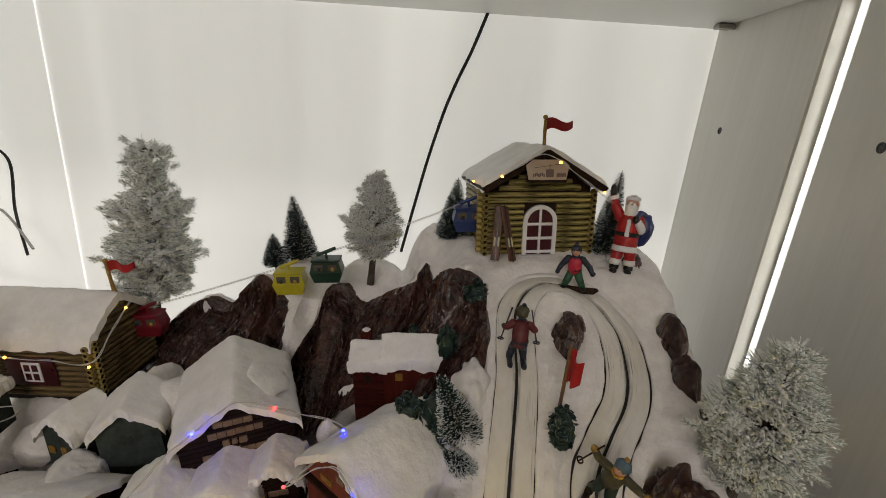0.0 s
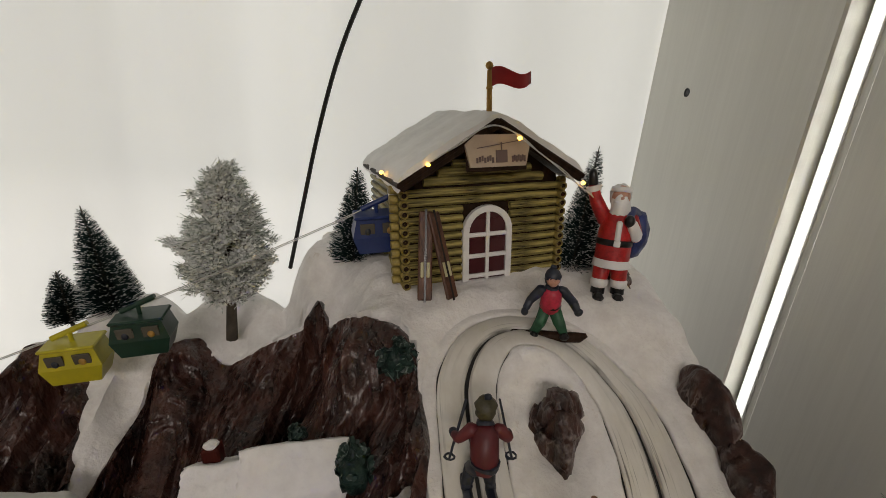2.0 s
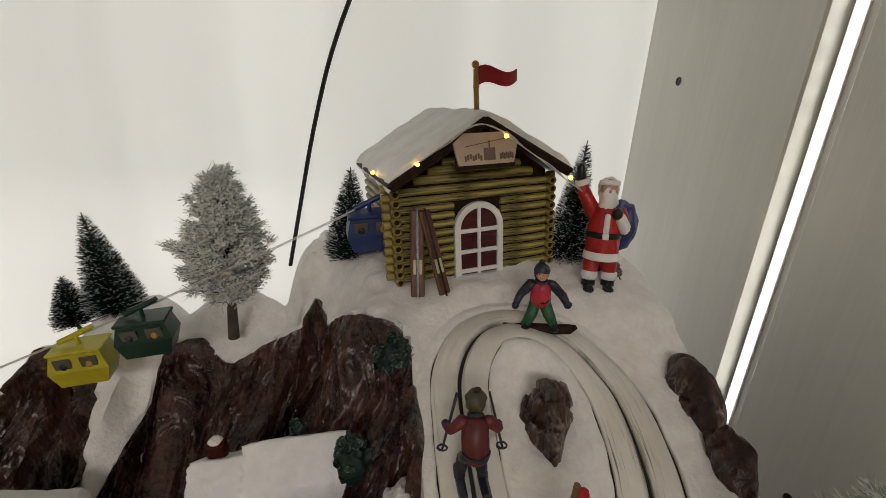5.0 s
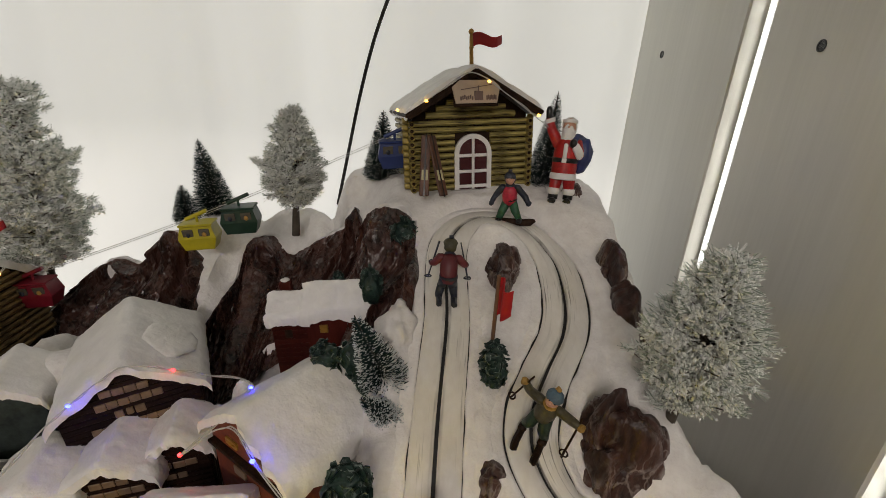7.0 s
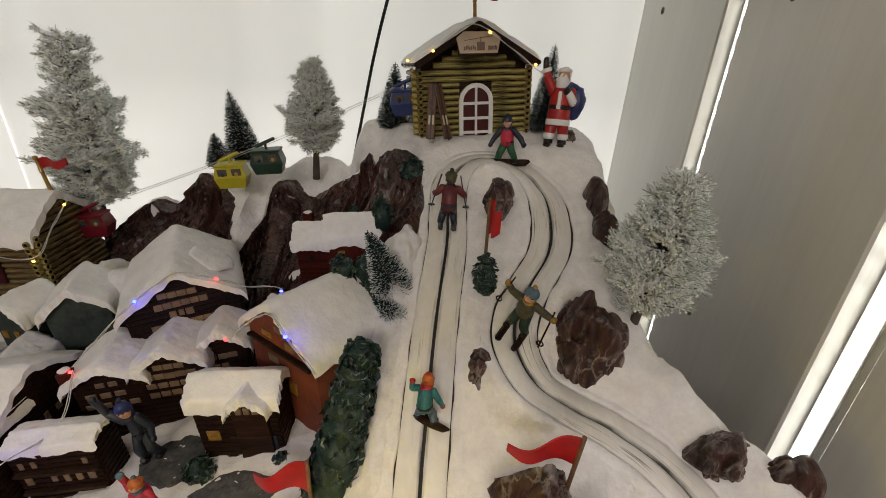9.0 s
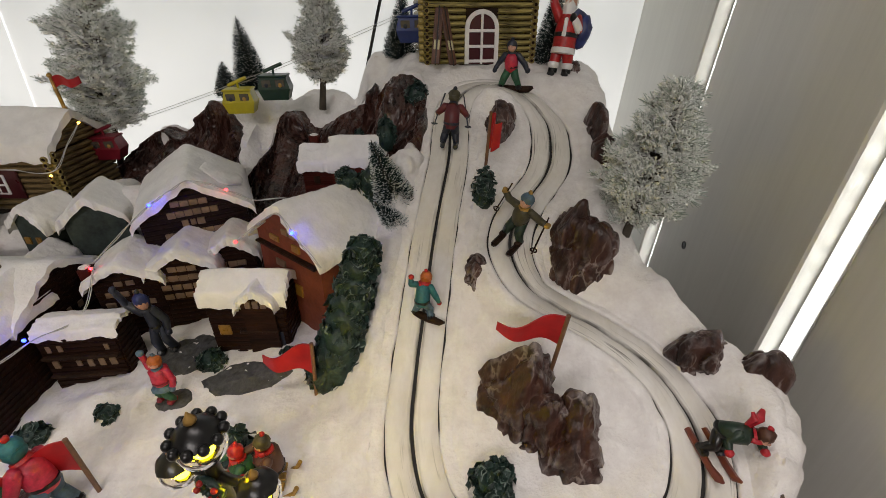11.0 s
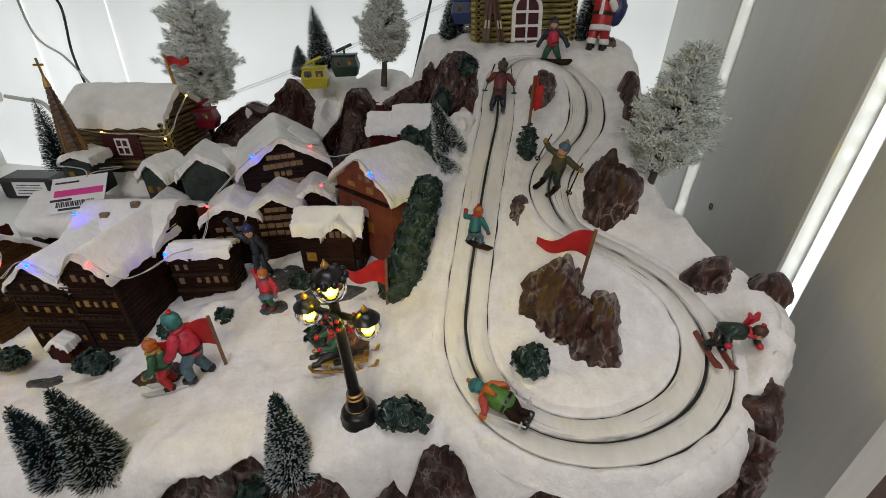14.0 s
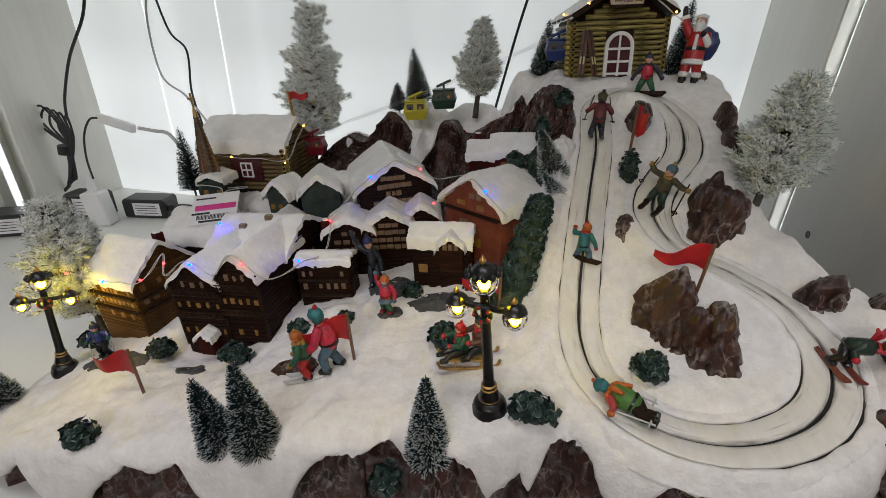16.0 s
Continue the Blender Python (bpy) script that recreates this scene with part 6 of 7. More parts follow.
figure("skier_figurine", (18.8, 6.7, hill(18.8, 6.7) + 0.1), (10, 6, 12), 3.5, [SKIN, DARKGREEN, BLACK, HAIR, BLACK, REDSCARF, REDSKI], "painted skier figurine bent forward with a flying crimson scarf",
       ((0.02, -0.16, 0.30), (0.48, -0.20, 0.36)), ((-0.13, 0.0), (0.13, 0.0)), (0.06, 0.05, 0.34), (0.26, -0.06, 0.46), (0.42, -0.14, 0.53), ("skis",), scarf=((0.02, 0.16, 0.26), (0.24, 0.2, 0.22)))
# villagers
def gz(x, y, up=0.0):
    return x, y, ground(x, y)[0] + up


figure("child_figurine", gz(-9.2, 9.7, 0.08), (0, -3, -12), 3.2, [SKIN, PINKP, GREEN, ORANGE, mat("boot_red", (0.22, 0.01, 0.02), None, 0.4), JEANS, BLACK], "painted child figurine in a pink sweater with an arm raised",
       ((-0.22, -0.02, 0.98), (0.26, -0.05, 0.44)), skirt=True, group="village figurines", fat=1.15)
figure("man_figurine", gz(-11.6, 13.8), (4, -8, 20), 4.9, [SKIN, NAVY, NAVY, BLUE, BLACK, NAVY, BLACK], "tall painted figurine in a navy coat and blue cap, waving",
       ((-0.30, 0.06, 1.04), (0.17, -0.06, 0.42)), group="village figurines", fat=0.62, slim=0.78)
figure("girl_figurine", gz(-10.9, 3.7), (13, -3, -92), 4.7, [SKIN, PINKP, JEANS, TEAL, BLACK, RED, BLACK], "painted girl figurine in a crimson jacket and teal bobble cap",
       ((-0.20, -0.26, 0.42), (0.16, -0.22, 0.40)), ((-0.12, 0.05), (0.12, -0.05)), (0, 0.04, 0.42), (0, 0.0, 0.68), (0, -0.05, 0.87), group="village figurines", fat=0.95)
figure("small_boy_figurine", gz(-12.4, 3.1), (12, -4, -70), 3.6, [SKIN, GREEN, RED, ORANGE, BLACK, MUSTARD, GREYCABLE], "painted small boy figurine in green with cap on skis",
       ((-0.2, -0.2, 0.46), (0.2, -0.2, 0.46)), gear=("skis", (0, (-0.35, -0.5, 0.02), 0.15)), scarf=((0.05, 0.12, -0.1),), group="village figurines", fat=1.15)
figure("boy_figurine", gz(-33.3, 5.5), (0, -5, 10), 3.3, [SKIN, BLUE, BLACK, NAVY, BLACK, GREEN, GREYCABLE], "painted boy figurine in a blue jacket holding two ski poles",
       ((-0.3, -0.06, 0.5), (0.3, -0.06, 0.62)), gear=((0, (-0.34, -0.12, 0.0), 0.2), (1, (0.36, -0.12, 0.02), 0.15)), group="village figurines")

sled = thing("sled", gz(-1.9, 4.4, 0.05), (0, -4, 12), "small golden-brown wooden sled standing on the snow", "sled")
for y in (-0.65, 0.65):
    part("runner", G().tube([(-1.9, y, 0.55), (-1.75, y, 0.12), (-1.2, y, 0.0), (1.2, y, 0.0), (1.8, y, 0.2), (2.0, y, 0.6)], 0.11, 6), MUSTARD, sled)
    for x in (-0.8, 0.8):
        part("post", G().tube([(x, y, 0.0), (x, y, 0.55)], 0.08, 6), MUSTARD, sled)
for k in range(3):
    part("slat", G().box((0, -0.5 + 0.5 * k, 0.6), (2.9, 0.4, 0.12), bev=0.03), MUSTARD, sled, "", False)
figure("sledding_child_figurine", gz(-2.4, 4.4, 0.6), (0, -4, -60), 3.1, [SKIN, GREEN, BLACK, RED, BLACK, RED, BLACK], "painted child figurine in green and red sitting on the sled",
       ((-0.2, -0.25, 0.42), (0.2, -0.25, 0.42)), ((-0.12, -0.35), (0.12, -0.35)), (0, 0.05, 0.18), (0, 0.02, 0.46), (0, -0.02, 0.66), scarf=((0, -0.15, -0.1),), group="village figurines", fat=1.2)
figure("sledding_child_figurine", gz(-1.2, 4.5, 0.6), (0, -4, -60), 3.3, [SKIN, mat("brown_coat", (0.10, 0.04, 0.025), (0.06, 0.025, 0.016), 0.5, scale=80), BLACK, OLIVE, BLACK, RED, BLACK], "painted child figurine in a brown coat sitting behind on the sled",
       ((-0.22, -0.25, 0.42), (0.2, -0.25, 0.42)), ((-0.14, -0.3), (0.14, -0.3)), (0, 0.05, 0.2), (0, 0.02, 0.5), (0, -0.02, 0.70), scarf=((0, -0.15, -0.1),), group="village figurines", fat=1.3)


def santa():
    """A waving figure in a red fur-trimmed suit, with a blue sack: one painted mesh."""
    g = G()
    red, white, skin, black, blue = 0, 1, 2, 3, 4
    for x, y in ((-0.55, -0.25), (0.6, 0.1)):
        g.box((x, y - 0.25, 0.18), (0.62, 1.15, 0.4), bev=0.16, slot=black)
        g.tube([(x, y, 0.3), (x, y, 0.62)], [0.40, 0.40], 12, black)
        g.tube([(x, y, 0.55), (x, y, 0.72), (x, y, 0.95), (x, y, 1.05)], [0.36, 0.5, 0.5, 0.36], 14, white)
        g.tube([(x, y, 0.9), (x * 0.75, 0, 1.9)], [0.42, 0.55], 14, red)
    g.tube([(0, 0, 1.55), (0, 0, 1.6), (0, 0, 1.95), (0, 0, 2.05)], [0.85, 1.06, 1.02, 0.85], 18, white)
    g.tube([(0, 0, 1.95), (0, 0, 2.6), (0, 0, 3.3), (0, 0, 4.0), (0, 0, 4.35)], [0.98, 0.98, 0.95, 0.78, 0.4], 18, red)
    g.tube([(0, 0, 2.62), (0, 0, 2.66), (0, 0, 2.9), (0, 0, 2.94)], [0.95, 1.02, 1.02, 0.95], 18, black)
    g.box((0, -1.02, 2.78), (0.36, 0.1, 0.3), bev=0.04, slot=1)
    g.box((0, -0.93, 3.35), (0.32, 0.2, 0.95), bev=0.08, slot=white)
    g.ball((0, -0.1, 4.85), 1, skin, 3, r3=(0.5, 0.52, 0.58))
    g.ball((0, -0.62, 4.82), 0.11, skin, 2)
    g.ball((0, -0.40, 4.35), 1, white, 3, 0.25, 2.5, r3=(0.52, 0.36, 0.75))
    g.ball((-0.2, -0.58, 4.66), 1, white, 2, r3=(0.24, 0.12, 0.1))
    g.ball((0.2, -0.58, 4.66), 1, white, 2, r3=(0.24, 0.12, 0.1))
    g.ball((0, 0.12, 4.9), 1, white, 3, 0.2, 3.0, r3=(0.58, 0.5, 0.6))
    g.tube([(0, 0, 5.1), (0, 0, 5.15), (0, 0, 5.32), (0, 0, 5.36)], [0.52, 0.6, 0.58, 0.48], 16, white)
    g.limb((-0.75, 0, 3.85), (-1.35, -0.1, 4.65), 0.42, 0.36, red, 12)
    g.limb((-1.35, -0.1, 4.65), (-1.6, -0.15, 5.2), 0.36, 0.3, red, 12)
    g.tube([(-1.52, -0.13, 5.05), (-1.6, -0.15, 5.3)], [0.42, 0.42], 12, white)
    g.limb((-1.62, -0.15, 5.35), (-1.72, -0.2, 5.85), 0.28, 0.24, black, 10)
    g.limb((0.75, 0, 3.85), (1.05, -0.35, 3.2), 0.42, 0.36, red, 12)
    g.limb((1.05, -0.35, 3.2), (0.72, -0.75, 3.65), 0.36, 0.3, white, 12)
    g.ball((0.52, -0.85, 3.85), 0.3, black, 2)
    g.ball((1.15, 0.75, 3.2), 1, blue, 3, 0.2, 2.0, r3=(0.85, 0.75, 1.15))
    g.tube([(1.0, 0.5, 4.1), (0.7, -0.2, 4.3), (0.5, -0.8, 3.9)], [0.36, 0.22, 0.2], 10, blue)
    g.v = [(x * 0.93, y * 1.0, z * 1.15) for x, y, z in g.v]
    return one("santa_figurine", g, [RED, WHITEPAINT, SKIN, BLACK, BLUE], (13.95, 32.7, 25.7), (-10, -1, -20), "painted waving Santa figurine with a blue sack beside the lodge", "figurine")


santa()


# ---- flags ----
def flag(loc, turn, pole, length, height, side, label, gold=False, forked=False, pennant=False):
    t = thing("flag", loc, turn, label, "flag", "red flags")
    if gold:
        part("pole", G().lathe([(0.22, 0), (0.2, 0.3), (0.15, 0.4), (0.14, pole * 0.6), (0.19, pole * 0.62), (0.14, pole * 0.65), (0.12, pole - 0.2)], n=10), GOLD, t, "brass-coloured pole")
        part("knob", G().ball((0, 0, pole), 0.2, 0, 2), GOLD, t)
    else:
        part("pole", G().tube([(0, 0, -0.4), (0, 0, pole)], 0.11, 8), WOODPOLE, t, "brown stick")
    rows, n = [], 14
    for i in range(n + 1):
        f = i / n
        hh = height * (1 - (0.75 * f if pennant else 0.35 * f))
        w = 0.16 * math.sin(f * 7) * (0.4 + f)
        x = side * f * length
        drop = 0.18 * math.sin(f * 6.5) - (0.45 * f if pennant else 0.0)
        rows.append([(x, w, pole - 0.15 - hh * q + drop - (height - hh) * 0.35) for q in (0, 0.33, 0.66, 1)])
    part("cloth", G().sheet(rows, thick=(0, 0.09, 0)), REDFLAG, t, "wavy red plastic flag")
    return t


flag((6.8, 34.3, 34.5), (-6, -4, 4), 2.75, 2.2, 0.9, 1, "red pennant on a brass pole on the lodge's ridge", True)
flag((-27.2, 29.6, 20.6), (0, -8, 0), 2.9, 2.3, 0.85, 1, "small red pennant on a brown pole on the cabin roof", True)
flag((11.4, 8.7, 15.4), (4, 2, 0), 3.9, 3.0, 1.7, -1, "red triangular flag on a brown stick behind the rock", pennant=True)
flag((8.0, 20.9, 21.3), (3, 4, -62), 3.9, 1.0, 2.4, 1, "narrow red flag on a brown stick beside the upper run")
flag(gz(-0.6, 9.6), (-6, -2, 0), 3.3, 2.8, 1.9, -1, "red triangular flag on a brown stick behind the lamp", pennant=True)
flag(gz(-25.0, 1.2), (0, -2, 6), 3.9, 3.2, 2.2, -1, "red triangular flag at the village's front edge", pennant=True)
flag(gz(-9.9, 4.7), (0, -4, 26), 3.9, 3.4, 2.1, -1, "red triangular flag behind the two children", pennant=True)


# ---- street lamps ----
def lantern(parent, c, s):
    x, y, z = c
    ln_ = part("lantern", G().lathe([(0.10, 0.92), (0.30, 0.84), (0.48, 0.68), (0.57, 0.52), (0.50, 0.45), (0.44, 0.40)], (0, 0, 0), 14, flute=0.03), BLACK, parent, "black lantern hood", True, pose(x * CM, y * CM, z * CM) @ Matrix.Scale(s, 4))
    part("finial", G().lathe([(0.05, 0.88), (0.15, 0.98), (0.12, 1.08), (0.07, 1.15), (0.02, 1.26)], n=10), GOLD, ln_, "gold finial")
    gl_ = part("globe", G().lathe([(0.46, 0.42), (0.57, 0.22), (0.54, -0.04), (0.37, -0.28), (0.10, -0.38)], n=16), GLASS, ln_, "clear glass globe")
    gl_.visible_shadow = False
    part("bulb", G().ball((0, 0, 0.06), 1, 0, 2, r3=(0.30, 0.30, 0.34)), LANTERN, ln_, "glowing yellow bulb")
    part("collar", G().lathe([(0.3, -0.34), (0.33, -0.26), (0.28, -0.22)], n=12), BLACK, ln_)


def street_lamp(loc, turn, label):
    t = thing("street_lamp", loc, turn, label, "street lamp", "three-armed street lamps")
    part("foot", G().lathe([(1.0, -0.3), (1.0, 0.15), (0.88, 0.3), (0.92, 0.45), (0.80, 0.62), (0.58, 0.74), (0.60, 0.9), (0.48, 1.3), (0.40, 1.55)], n=20), BLACK, t, "stepped black foot")
    for r, z in ((0.62, 0.86), (0.46, 1.5), (0.44, 1.75)):
        part("ring", G().lathe([(r - 0.08, z - 0.08), (r, z), (r - 0.08, z + 0.08)], n=20), GOLD, t, "gold ring")
    part("post", G().tube([(0, 0, 1.4), (0, 0, 2.2), (0, 0, 7.6)], [0.42, 0.30, 0.24], 14), BLACK, t, "black tapering post")
    part("arm", G().tube([(-1.45, 0, 6.9), (-0.7, 0, 6.75), (0, 0, 6.8), (0.7, 0, 6.75), (1.45, 0, 6.9)], 0.17, 8), BLACK, t, "curved black cross arm")
    ring = [(0.42 * math.cos(k * math.pi / 20), -0.34, 6.6 + 0.42 * math.sin(k * math.pi / 20)) for k in range(41)]
    wreath = part("wreath", G().tube(ring, [0.12 + 0.06 * noise.noise(Vector((math.cos(k * math.pi / 20) * 6, math.sin(k * math.pi / 20) * 6, 0))) for k in range(41)], 8, cap=False), BUSH, t, "dark green wreath")
    for a in (0.6, 1.9, 3.3, 4.6, 5.7):
        part("berry", G().ball((0.42 * math.cos(a), -0.48, 6.6 + 0.42 * math.sin(a)), 0.11, 0, 2), RED, wreath, "red berry")
    lantern(t, (0, 0, 8.05), 1.3)
    knob = mesh_of("scallop", G().ball((0, 0, 0), 1, 0, 2, r3=(0.17, 0.17, 0.20)), BLACK)
    for k in range(11):
        a = k * math.tau / 11
        part("scallop", knob, None, t, "", True, at_cm(0.76 * math.cos(a), 0.76 * math.sin(a), 8.78))
    lantern(t, (-1.55, 0, 6.3), 1.1)
    lantern(t, (1.55, 0, 6.3), 1.1)
    return t


street_lamp((0.0, 0.95, 11.0), (3, -5, -14), "black three-armed street lamp with glowing yellow globes")
street_lamp(gz(-36.8, 4.2, 0.2), (-3, 4, 42), "black three-armed street lamp with yellow globes by ochre chalet")


# ---- cable car ----
WL, WR = Vector((-27.4, 31.2, 18.2)), Vector((2.6, 35.4, 30.6))
for k, off in enumerate((0.0, 0.45)):
    pts = []
    for i in range(13):
        f = i / 12
        p = WL.lerp(WR, f)
        pts.append((p.x, p.y + off * 1.2, p.z - off * 0.5 - 0.5 * math.sin(math.pi * f)))
    one("cable_car_rope", G().tube(pts, 0.028, 5), GREYCABLE, (0, 0, 0), (0, 0, 0), "thin taut rope of the cable car", "rope", "cable car ropes")


def gondola(f, m, label, off=0.0):
    p = WL.lerp(WR, f)
    p.z -= 0.5 * math.sin(math.pi * f)
    t = thing("gondola", (p.x, p.y + off * 1.2, p.z - off * 0.5), (0, -4, 8), label, "gondola", "cable car gondolas")
    t.scale = (0.86, 0.86, 0.86)
    b = part("body", G().add([(-1.25, -0.75, -3.0), (1.25, -0.75, -3.0), (1.25, 0.75, -3.0), (-1.25, 0.75, -3.0), (-1.6, -0.95, -1.9), (1.6, -0.95, -1.9), (1.6, 0.95, -1.9), (-1.6, 0.95, -1.9),
                              (-1.3, -0.8, -0.75), (1.3, -0.8, -0.75), (1.3, 0.8, -0.75), (-1.3, 0.8, -0.75)],
                             [(3, 2, 1, 0), (8, 9, 10, 11)] + [(a + i, a + (i + 1) % 4, a + 4 + (i + 1) % 4, a + 4 + i) for a in (0, 4) for i in range(4)]), m, t, "", False)
    part("roof", G().box((0, 0, -0.68), (2.9, 1.9, 0.22), bev=0.08), m, t, "", False)
    for x in (-0.68, 0.68):
        part("window", G().box((x, -0.90, -1.38), (0.9, 0.12, 0.78), rot(8, 0, 0), 0.03), mat("gondola_glass", (0.10, 0.09, 0.07), None, 0.25) if "gondola_glass" not in bpy.data.materials else bpy.data.materials["gondola_glass"], t, "dark window opening", False)
        part("passenger_bust", G().ball((x, -0.94, -1.5), 1, 0, 2, r3=(0.2, 0.1, 0.24)), MUSTARD if x > 0 else NAVY, t, "painted shape behind the window")
    part("hanger", G().tube([(0, 0, -0.6), (0, 0, 0.02)], 0.13, 6).tube([(-0.95, 0, -0.30), (0.95, 0.1, 0.42)], 0.19, 6), m, t, "arm clamped to the rope")
    return t


gondola(0.455, YELLOWG, "yellow plastic gondola hanging on the rope over the mountain")
gondola(0.560, GREENG, "dark green plastic gondola hanging on the rope over the mountain")
gondola(0.955, BLUEG, "blue plastic gondola arriving at the lodge")
gondola(0.045, REDG, "dark red plastic gondola beside the log cabin")
one("rope_pulley", G().tube([(-0.5, 0, 0), (0.6, 0, 0.25)], 0.34, 10), WHITEPLASTIC, (2.4, 35.4, 30.4), (0, 0, 0), "small white pulley on the lodge's side wall", "pulley")

# skis leaning on the lodge
SKIWOOD = mat("worn_ski_wood", (0.13, 0.050, 0.024), (0.035, 0.014, 0.008), 0.5, scale=260, fine=800, bump=0.6, stretch=(1, 1, 0.12))
for k, (x0, y0, x1, y1, tw) in enumerate(((3.75, 31.0, 3.75, 33.1, 0), (5.25, 31.3, 4.0, 33.0, 0))):
    t = thing("ski_pair", (x0, y0, 25.95), (0, 0, 0), "worn brown wooden ski standing in the snow against the lodge", "ski", "skis against the lodge")
    d = Vector((x1 - x0, y1 - y0, 4.6))
    m3 = d.to_track_quat("Z", "Y").to_matrix()
    part("ski_board", G().box(d * 0.5, (0.70, 0.22, 4.4), m3, 0.06), SKIWOOD, t, "", False)
    part("groove", G().box(d * 0.5 + m3 @ Vector((0, 0.1, 0)), (0.1, 0.05, 4.6), m3), BLACK, t, "", False)
    part("binding", G().box(d * 0.36 + m3 @ Vector((-0.15, 0.1, 0)), (0.16, 0.1, 0.75), m3, 0.03).box(d * 0.36 + m3 @ Vector((0.15, 0.1, 0)), (0.16, 0.1, 0.75), m3, 0.03), mat("cream_paint", (0.52, 0.48, 0.28), None, 0.5) if k == 0 else bpy.data.materials["cream_paint"], t, "cream binding", False)


# ---- strings of lights ----
def light_string(name, knots, bulbs, label):
    pts = curve_points(knots, 8, False)
    t = thing(name, (0, 0, 0), (0, 0, 0), label, "string lights", "strings of lights")
    part("wire", G().tube(pts, 0.03, 5).tube([p + Vector((0.07, 0.05, 0.06 * math.sin(i * 0.9))) for i, p in enumerate(pts)], 0.03, 5), GREYCABLE, t, "thin clear wire")
    for p, m in bulbs:
        part("bulb", G().ball(p, 1, 0, 2, r3=(0.12, 0.10, 0.10)), m, t)
    return t


light_string("string_lights", [(-16.2, 15.3, 15.2), (-14.9, 17.4, 16.9), (-13.4, 17.9, 18.3), (-12.6, 18.9, 18.9), (-11.4, 19.6, 19.5), (-9.8, 20.6, 18.6), (-8.2, 21.6, 17.5), (-4.7, 19.0, 18.9), (-7.2, 16.2, 17.1), (-5.4, 16.1, 18.7), (-3.9, 15.2, 19.7), (-2.6, 14.0, 19.0), (-0.9, 12.8, 17.9)],
             [((-13.4, 17.9, 18.3), BULB_BLUE), ((-9.6, 20.6, 18.6), BULB_RED), ((-7.2, 16.2, 17.1), BULB_RED), ((-4.7, 19.0, 18.9), BULB_BLUE), ((-2.7, 14.0, 19.25), BULB_BLUE), ((-16.3, 15.2, 14.9), BULB_RED)],
             "clear wire with red and blue bulbs along the chalet gables")
light_string("string_lights", [(-16.2, 15.3, 15.0), (-15.9, 13.0, 13.0), (-16.4, 10.3, 13.3), (-17.6, 7.2, 13.2), (-19.9, 6.6, 15.2), (-21.6, 6.4, 13.4), (-23.7, 6.4, 14.3), (-25.9, 6.3, 12.8), (-27.4, 8.0, 13.6), (-28.3, 6.3, 11.9), (-30.6, 6.1, 11.6), (-32.6, 6.0, 11.6), (-35.4, 6.1, 11.8)],
             [((-16.6, 10.0, 13.5), BULB_BLUE), ((-19.0, 6.5, 14.6), BULB_RED), ((-23.3, 6.3, 14.1), BULB_BLUE), ((-26.6, 7.2, 13.3), BULB_RED), ((-28.2, 6.2, 12.1), BULB_RED), ((-31.6, 5.9, 11.6), BULB_BLUE), ((-35.2, 6.0, 11.8), BULB_RED), ((-25.4, 12.6, 14.6), BULB_BLUE)],
             "clear wire with red and blue bulbs along the front chalets' eaves")
light_string("string_lights", [(1.6, 35.6, 31.6), (2.4, 33.2, 31.6), (4.3, 32.6, 33.1), (6.6, 32.4, 34.6), (8.8, 32.7, 33.6), (11.6, 33.2, 31.8), (12.6, 33.6, 31.2)],
             [((1.5, 35.0, 31.7), BULB_WARM), ((3.7, 32.6, 32.6), BULB_WARM), ((7.9, 32.4, 34.1), BULB_WARM), ((11.7, 33.1, 32.0), BULB_WARM)], "clear wire with warm white bulbs round the lodge's gable")
light_string("string_lights", [(-37.0, 24.7, 17.4), (-33.0, 24.6, 16.9), (-29.0, 24.7, 17.0), (-26.0, 25.0, 17.0), (-25.6, 27.0, 18.9), (-25.5, 29.0, 20.4)],
             [((-32.4, 24.5, 17.0), BULB_WARM), ((-26.1, 24.9, 16.7), BULB_WARM), ((-25.4, 28.4, 20.1), BULB_WARM), ((-36.2, 24.5, 17.3), BULB_WARM)], "clear wire with warm white bulbs along the cabin's eaves")

# ---- paved patches and one of painted shade ----
def patch(c, size, m, label, seed, name="paving"):
    rows = []
    for i in range(7):
        r = i / 6
        rows.append([])
        for k in range(25):
            a = k / 24 * 6.2832
            q = r * (1 + 0.22 * noise.noise(Vector((math.cos(a) * 1.4, math.sin(a) * 1.4, seed))))
            x, y = c[0] + size[0] * q * math.cos(a), c[1] + size[1] * q * math.sin(a)
            rows[-1].append((x, y, ground(x, y)[0] + 0.06 - 0.22 * smoothstep(0.8, 1.0, r) - SHELF))
    part(name, G().sheet(rows), m, base, label)


patch((-9.0, 9.8), (1.2, 0.9), STONE_AND_SHADE, "grey cobbled patch", 1)
# no paving here: a dark sheet for the shadow under the roofs
patch((-10.2, 13.4), (2.4, 2.0), STONE_AND_SHADE, "dark patch painting the roofs' shade between the houses", 6)
patch((-5.3, 11.1), (3.0, 1.3), STONE_AND_SHADE, "grey cobbled lane", 2)
patch((-31.5, 4.6), (4.2, 1.3), STONE_AND_SHADE, "grey slab path", 3)
patch((-23.6, 4.2), (1.4, 0.9), STONE_AND_SHADE, "grey slab path", 4)
patch((-14.2, 3.9), (2.2, 1.0), ROCK, "brown rock slab", 5)


# ---- cables, plugs and the price tag ----
def cable(name, knots, r, m, label):
    return one(name, G().tube(curve_points(knots, 8, False), r, 8), m, (0, 0, 0), (0, 0, 0), label, "cable", "cables")


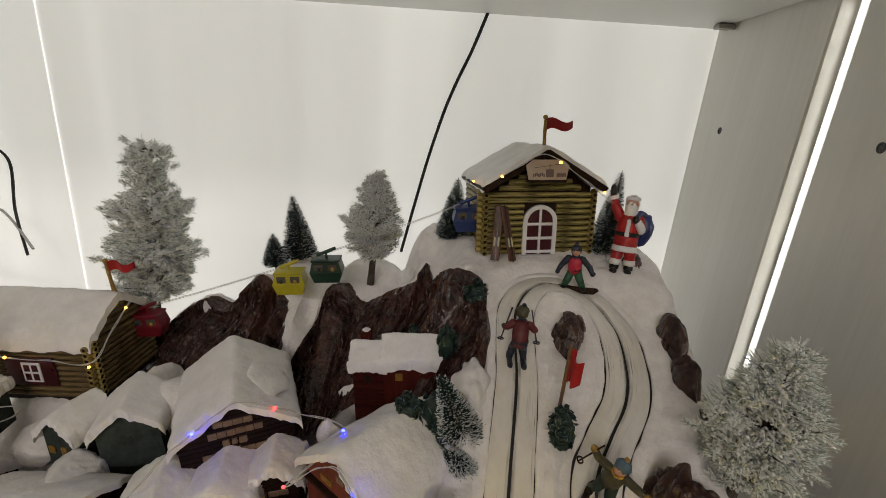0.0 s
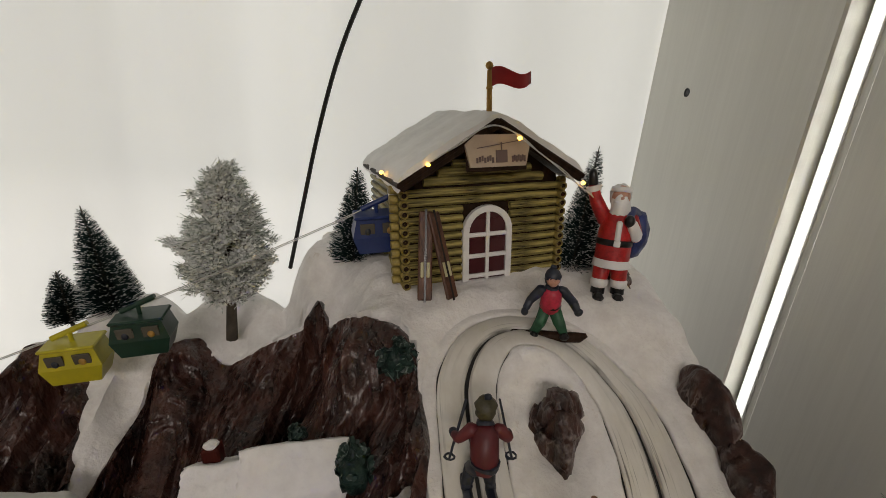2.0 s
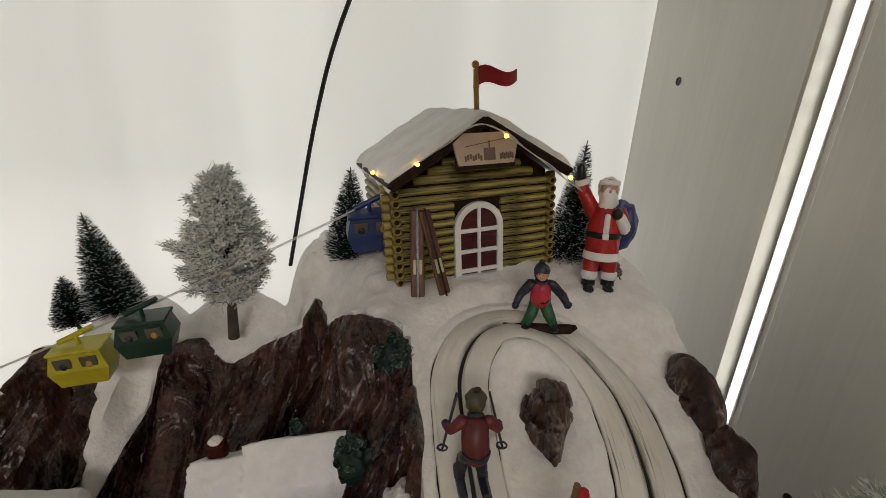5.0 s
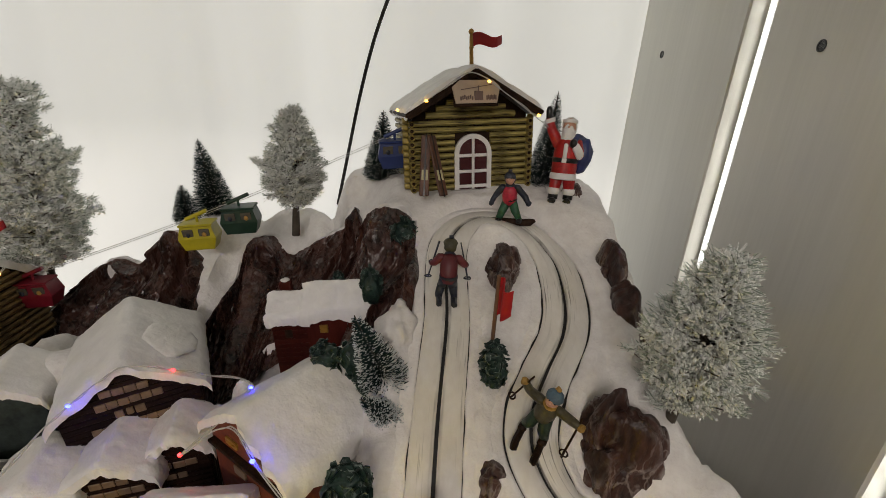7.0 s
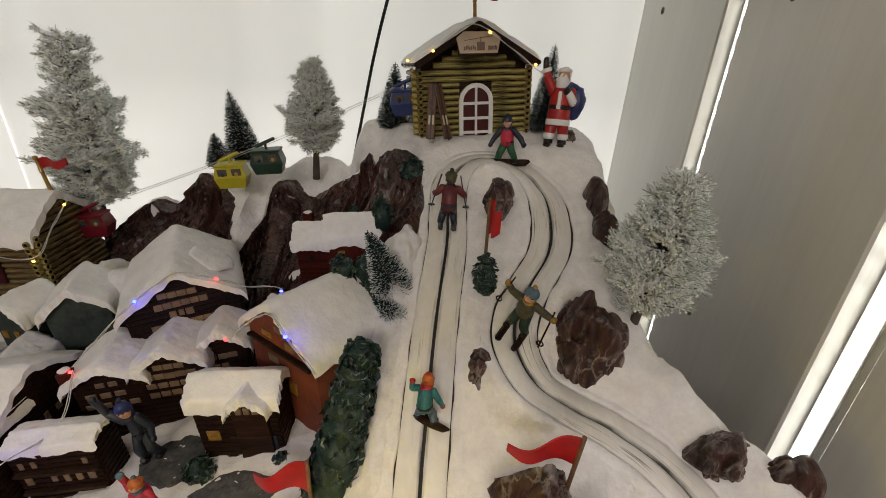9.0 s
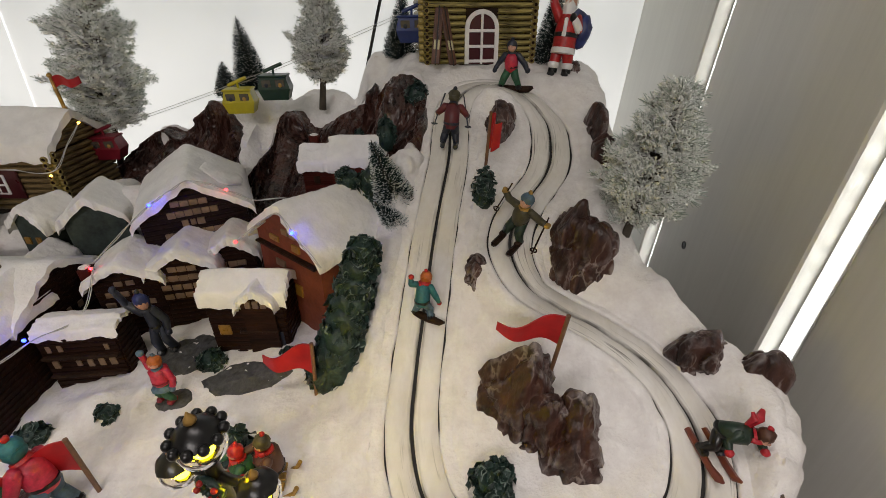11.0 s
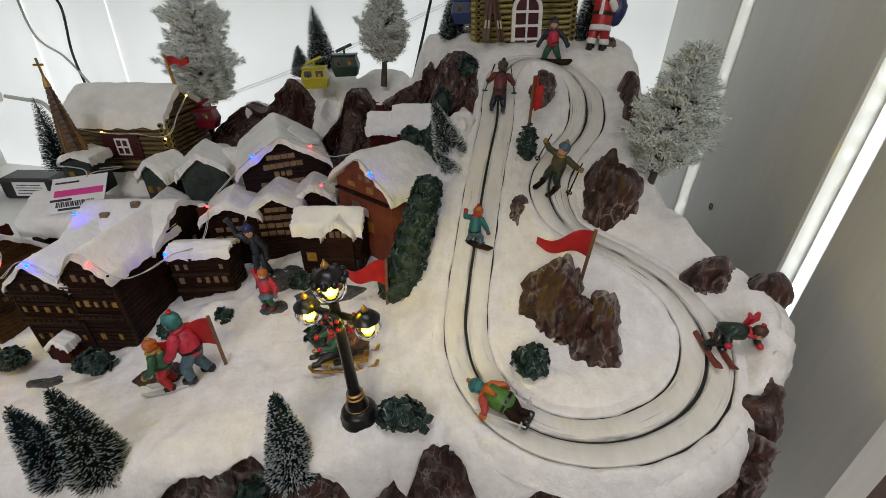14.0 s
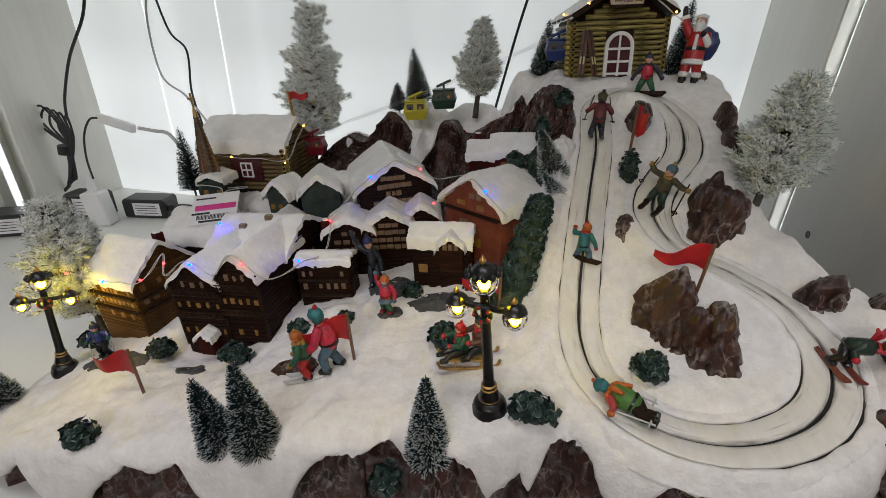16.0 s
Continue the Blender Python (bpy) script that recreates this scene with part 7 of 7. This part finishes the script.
cable("power_cable", [(1.2, 54.6, 47.6), (-0.2, 54.5, 43.6), (-1.7, 54.4, 40.0), (-3.0, 54.3, 36.3), (-4.5, 54.2, 30.8), (-5.9, 54.0, 24.6), (-7.2, 53.4, 18.5)], 0.2, CABLE, "black power cable hanging down behind the mountain")
cable("power_cable", [(-66.5, 44, 36.5), (-69.0, 44, 31), (-74.0, 44, 25), (-77.6, 44, 18.8), (-78.6, 44, 15.5)], 0.22, CABLE, "black power cable hanging to a tied coil")
coil = G()
for k in range(5):
    a0 = -0.5 + 0.25 * k
    coil.tube(curve_points([(-80.8 + 0.3 * k, 44, 10.6), (-85.4 + 1.2 * k, 43.6 + 0.3 * k, 14.6 - 0.4 * k), (-83.4 + 1.2 * k, 44, 17.0 - 0.3 * k), (-80.2 + 0.4 * k, 44, 12.0), (-82.2 + 0.4 * k, 44, 5.6 + 0.5 * k), (-83.6 + 0.5 * k, 43.8, 2.6 + 0.6 * k), (-82.2 + 0.3 * k, 44, 4.6), (-81.0 + 0.25 * k, 44, 10.0)], 6, False), 0.19, 6)
coil.tube([(-81.6, 44, 8.9), (-81.4, 44, 10.4)], [1.1, 1.0], 12)
one("cable_coil", coil, CABLE, (0, 0, 0), (0, 0, 0), "bundled black cable tied in a hanging coil", "cable", "cables")
cable("power_cable", [(-83, 43.8, 3.0), (-84.6, 43, 1.4), (-84.4, 40, -0.4), (-82, 36, -0.7)], 0.28, CABLE, "black cable end lying on the shelf")
cable("usb_cable", [(-70.7, 38.8, 6.8), (-71.6, 39.5, 10), (-71.2, 40, 13.6), (-69.2, 40, 16.2), (-67.4, 40, 16.6)], 0.16, CABLE, "thin dark charging cable rising from the white charger")
one("inline_switch", G().box((0, 0, 0), (6.6, 0.9, 1.4), bev=0.2).box((-0.4, -0.46, 0.1), (4.6, 0.04, 0.7)), [WHITEPLASTIC], (-64.6, 40.4, 15.9), (0, 12, 0), "white inline box with printed label on the cable", "switch", smooth=False)
cable("lead_cable", [(-60.6, 40.4, 15.4), (-58, 40.6, 15.1), (-55.5, 40.6, 14.8), (-53.4, 40.4, 12.6), (-51.0, 40.0, 11.0), (-46, 38, 10.6), (-42, 36, 10.0)], 0.28, GREYCABLE, "grey-white cable running behind the church")
cable("lead_cable", [(-63.6, 52, 36), (-65.3, 52, 30.5), (-65.0, 52, 22), (-61.0, 52, 18.8), (-56, 50, 15)], 0.18, GREYCABLE, "thin grey cable hanging along the back panel")
cable("lead_cable", [(-63.2, 52, 36), (-61.5, 52, 29), (-58.9, 52, 26), (-59.6, 52, 19.5), (-57, 50, 14)], 0.18, CABLE, "thin dark cable hanging along the back panel")
ch = thing("usb_charger", (-70.5, 38.4, SHELF), (0, -5, 14), "white plug-in charger block standing on the shelf", "charger")
part("body", G().box((0, 0, 2.9), (3.3, 2.7, 5.8), bev=0.25), WHITEPLASTIC, ch, "", False)
part("plug", G().box((0, 0, 6.6), (1.3, 0.8, 1.7), bev=0.15).tube([(0, 0, 7.3), (0, 0, 8.6)], [0.35, 0.25], 8), WHITEPLASTIC, ch, "white cable plug", False)
for loc, size, rz in (((-75.8, 41.0, SHELF), (6.5, 4.0, 4.4), 8), ((-66.4, 44.2, SHELF), (7.6, 4.4, 3.4), 12), ((-82.0, 31.5, SHELF), (8.0, 5.0, 3.6), 30)):
    ad = thing("power_adapter", loc, (0, 0, rz), "black power adapter with a white printed label, lying on the shelf", "adapter", "black power adapters")
    part("body", G().box((0, 0, size[2] / 2), size, bev=0.4), CABLE, ad, "", False)
    part("label", G().box((0.6, -size[1] / 2 - 0.02, size[2] * 0.52), (size[0] * 0.62, 0.06, size[2] * 0.66)), PAPER, ad, "white label", False)
    for k in range(4):
        part("print", G().box((0.5, -size[1] / 2 - 0.06, size[2] * (0.32 + 0.13 * k)), (size[0] * (0.5 - 0.05 * (k % 2)), 0.04, 0.12)), INK, ad, "", False)
cable("power_cable", [(-62.6, 44.0, 0.6), (-58.0, 43.4, 1.6), (-53, 42.4, 0.8), (-48, 40, 0.2), (-43, 37, 0.4)], 0.5, CABLE, "black cable from the adapter to the model")
cable("power_cable", [(-55.0, 41.0, 3.0), (-55.8, 38.0, 1.2), (-53.0, 35, -0.4), (-47, 32, 0), (-42, 30, 1.5)], 0.28, CABLE, "thin black cable looping on the shelf")

tag = thing("price_tag", (-29.6, 17.2, 13.9), (-52, -8, 14), "white paper price tag with pink band on a snowy roof", "tag")
part("paper", G().box((0, 0, 0), (4.7, 0.06, 3.5), bev=0.02), PAPER, tag, "", False)
part("band", G().box((0.1, -0.05, 0.15), (4.1, 0.04, 0.6)), PINK, tag, "pink printed band", False)
for k in range(22):
    part("barcode_bar", G().box((-1.6 + k * 0.145, -0.05, -0.95), (0.05 + 0.05 * (k * 7 % 3 == 0), 0.04, 0.5)), INK, tag, "", False)
part("print", G().box((-1.3, -0.05, -0.5), (1.8, 0.04, 0.2)).box((-0.2, -0.05, -1.42), (2.4, 0.04, 0.2)).box((-1.0, -0.05, 1.2), (2.0, 0.04, 0.14)), INK, tag, "small black print", False)
part("string", G().tube(curve_points([(0.6, 0, 1.5), (0.4, -0.2, 2.2), (-2.0, 0.6, 3.4), (-3.4, 1.6, 4.2), (-2.0, 3.0, 4.6), (1.0, 3.0, 4.4), (2.0, 1.6, 3.2), (1.0, 0.2, 2.1), (0.6, 0, 1.5)], 6, False), 0.05, 5), GREYCABLE, tag, "clear string loop")
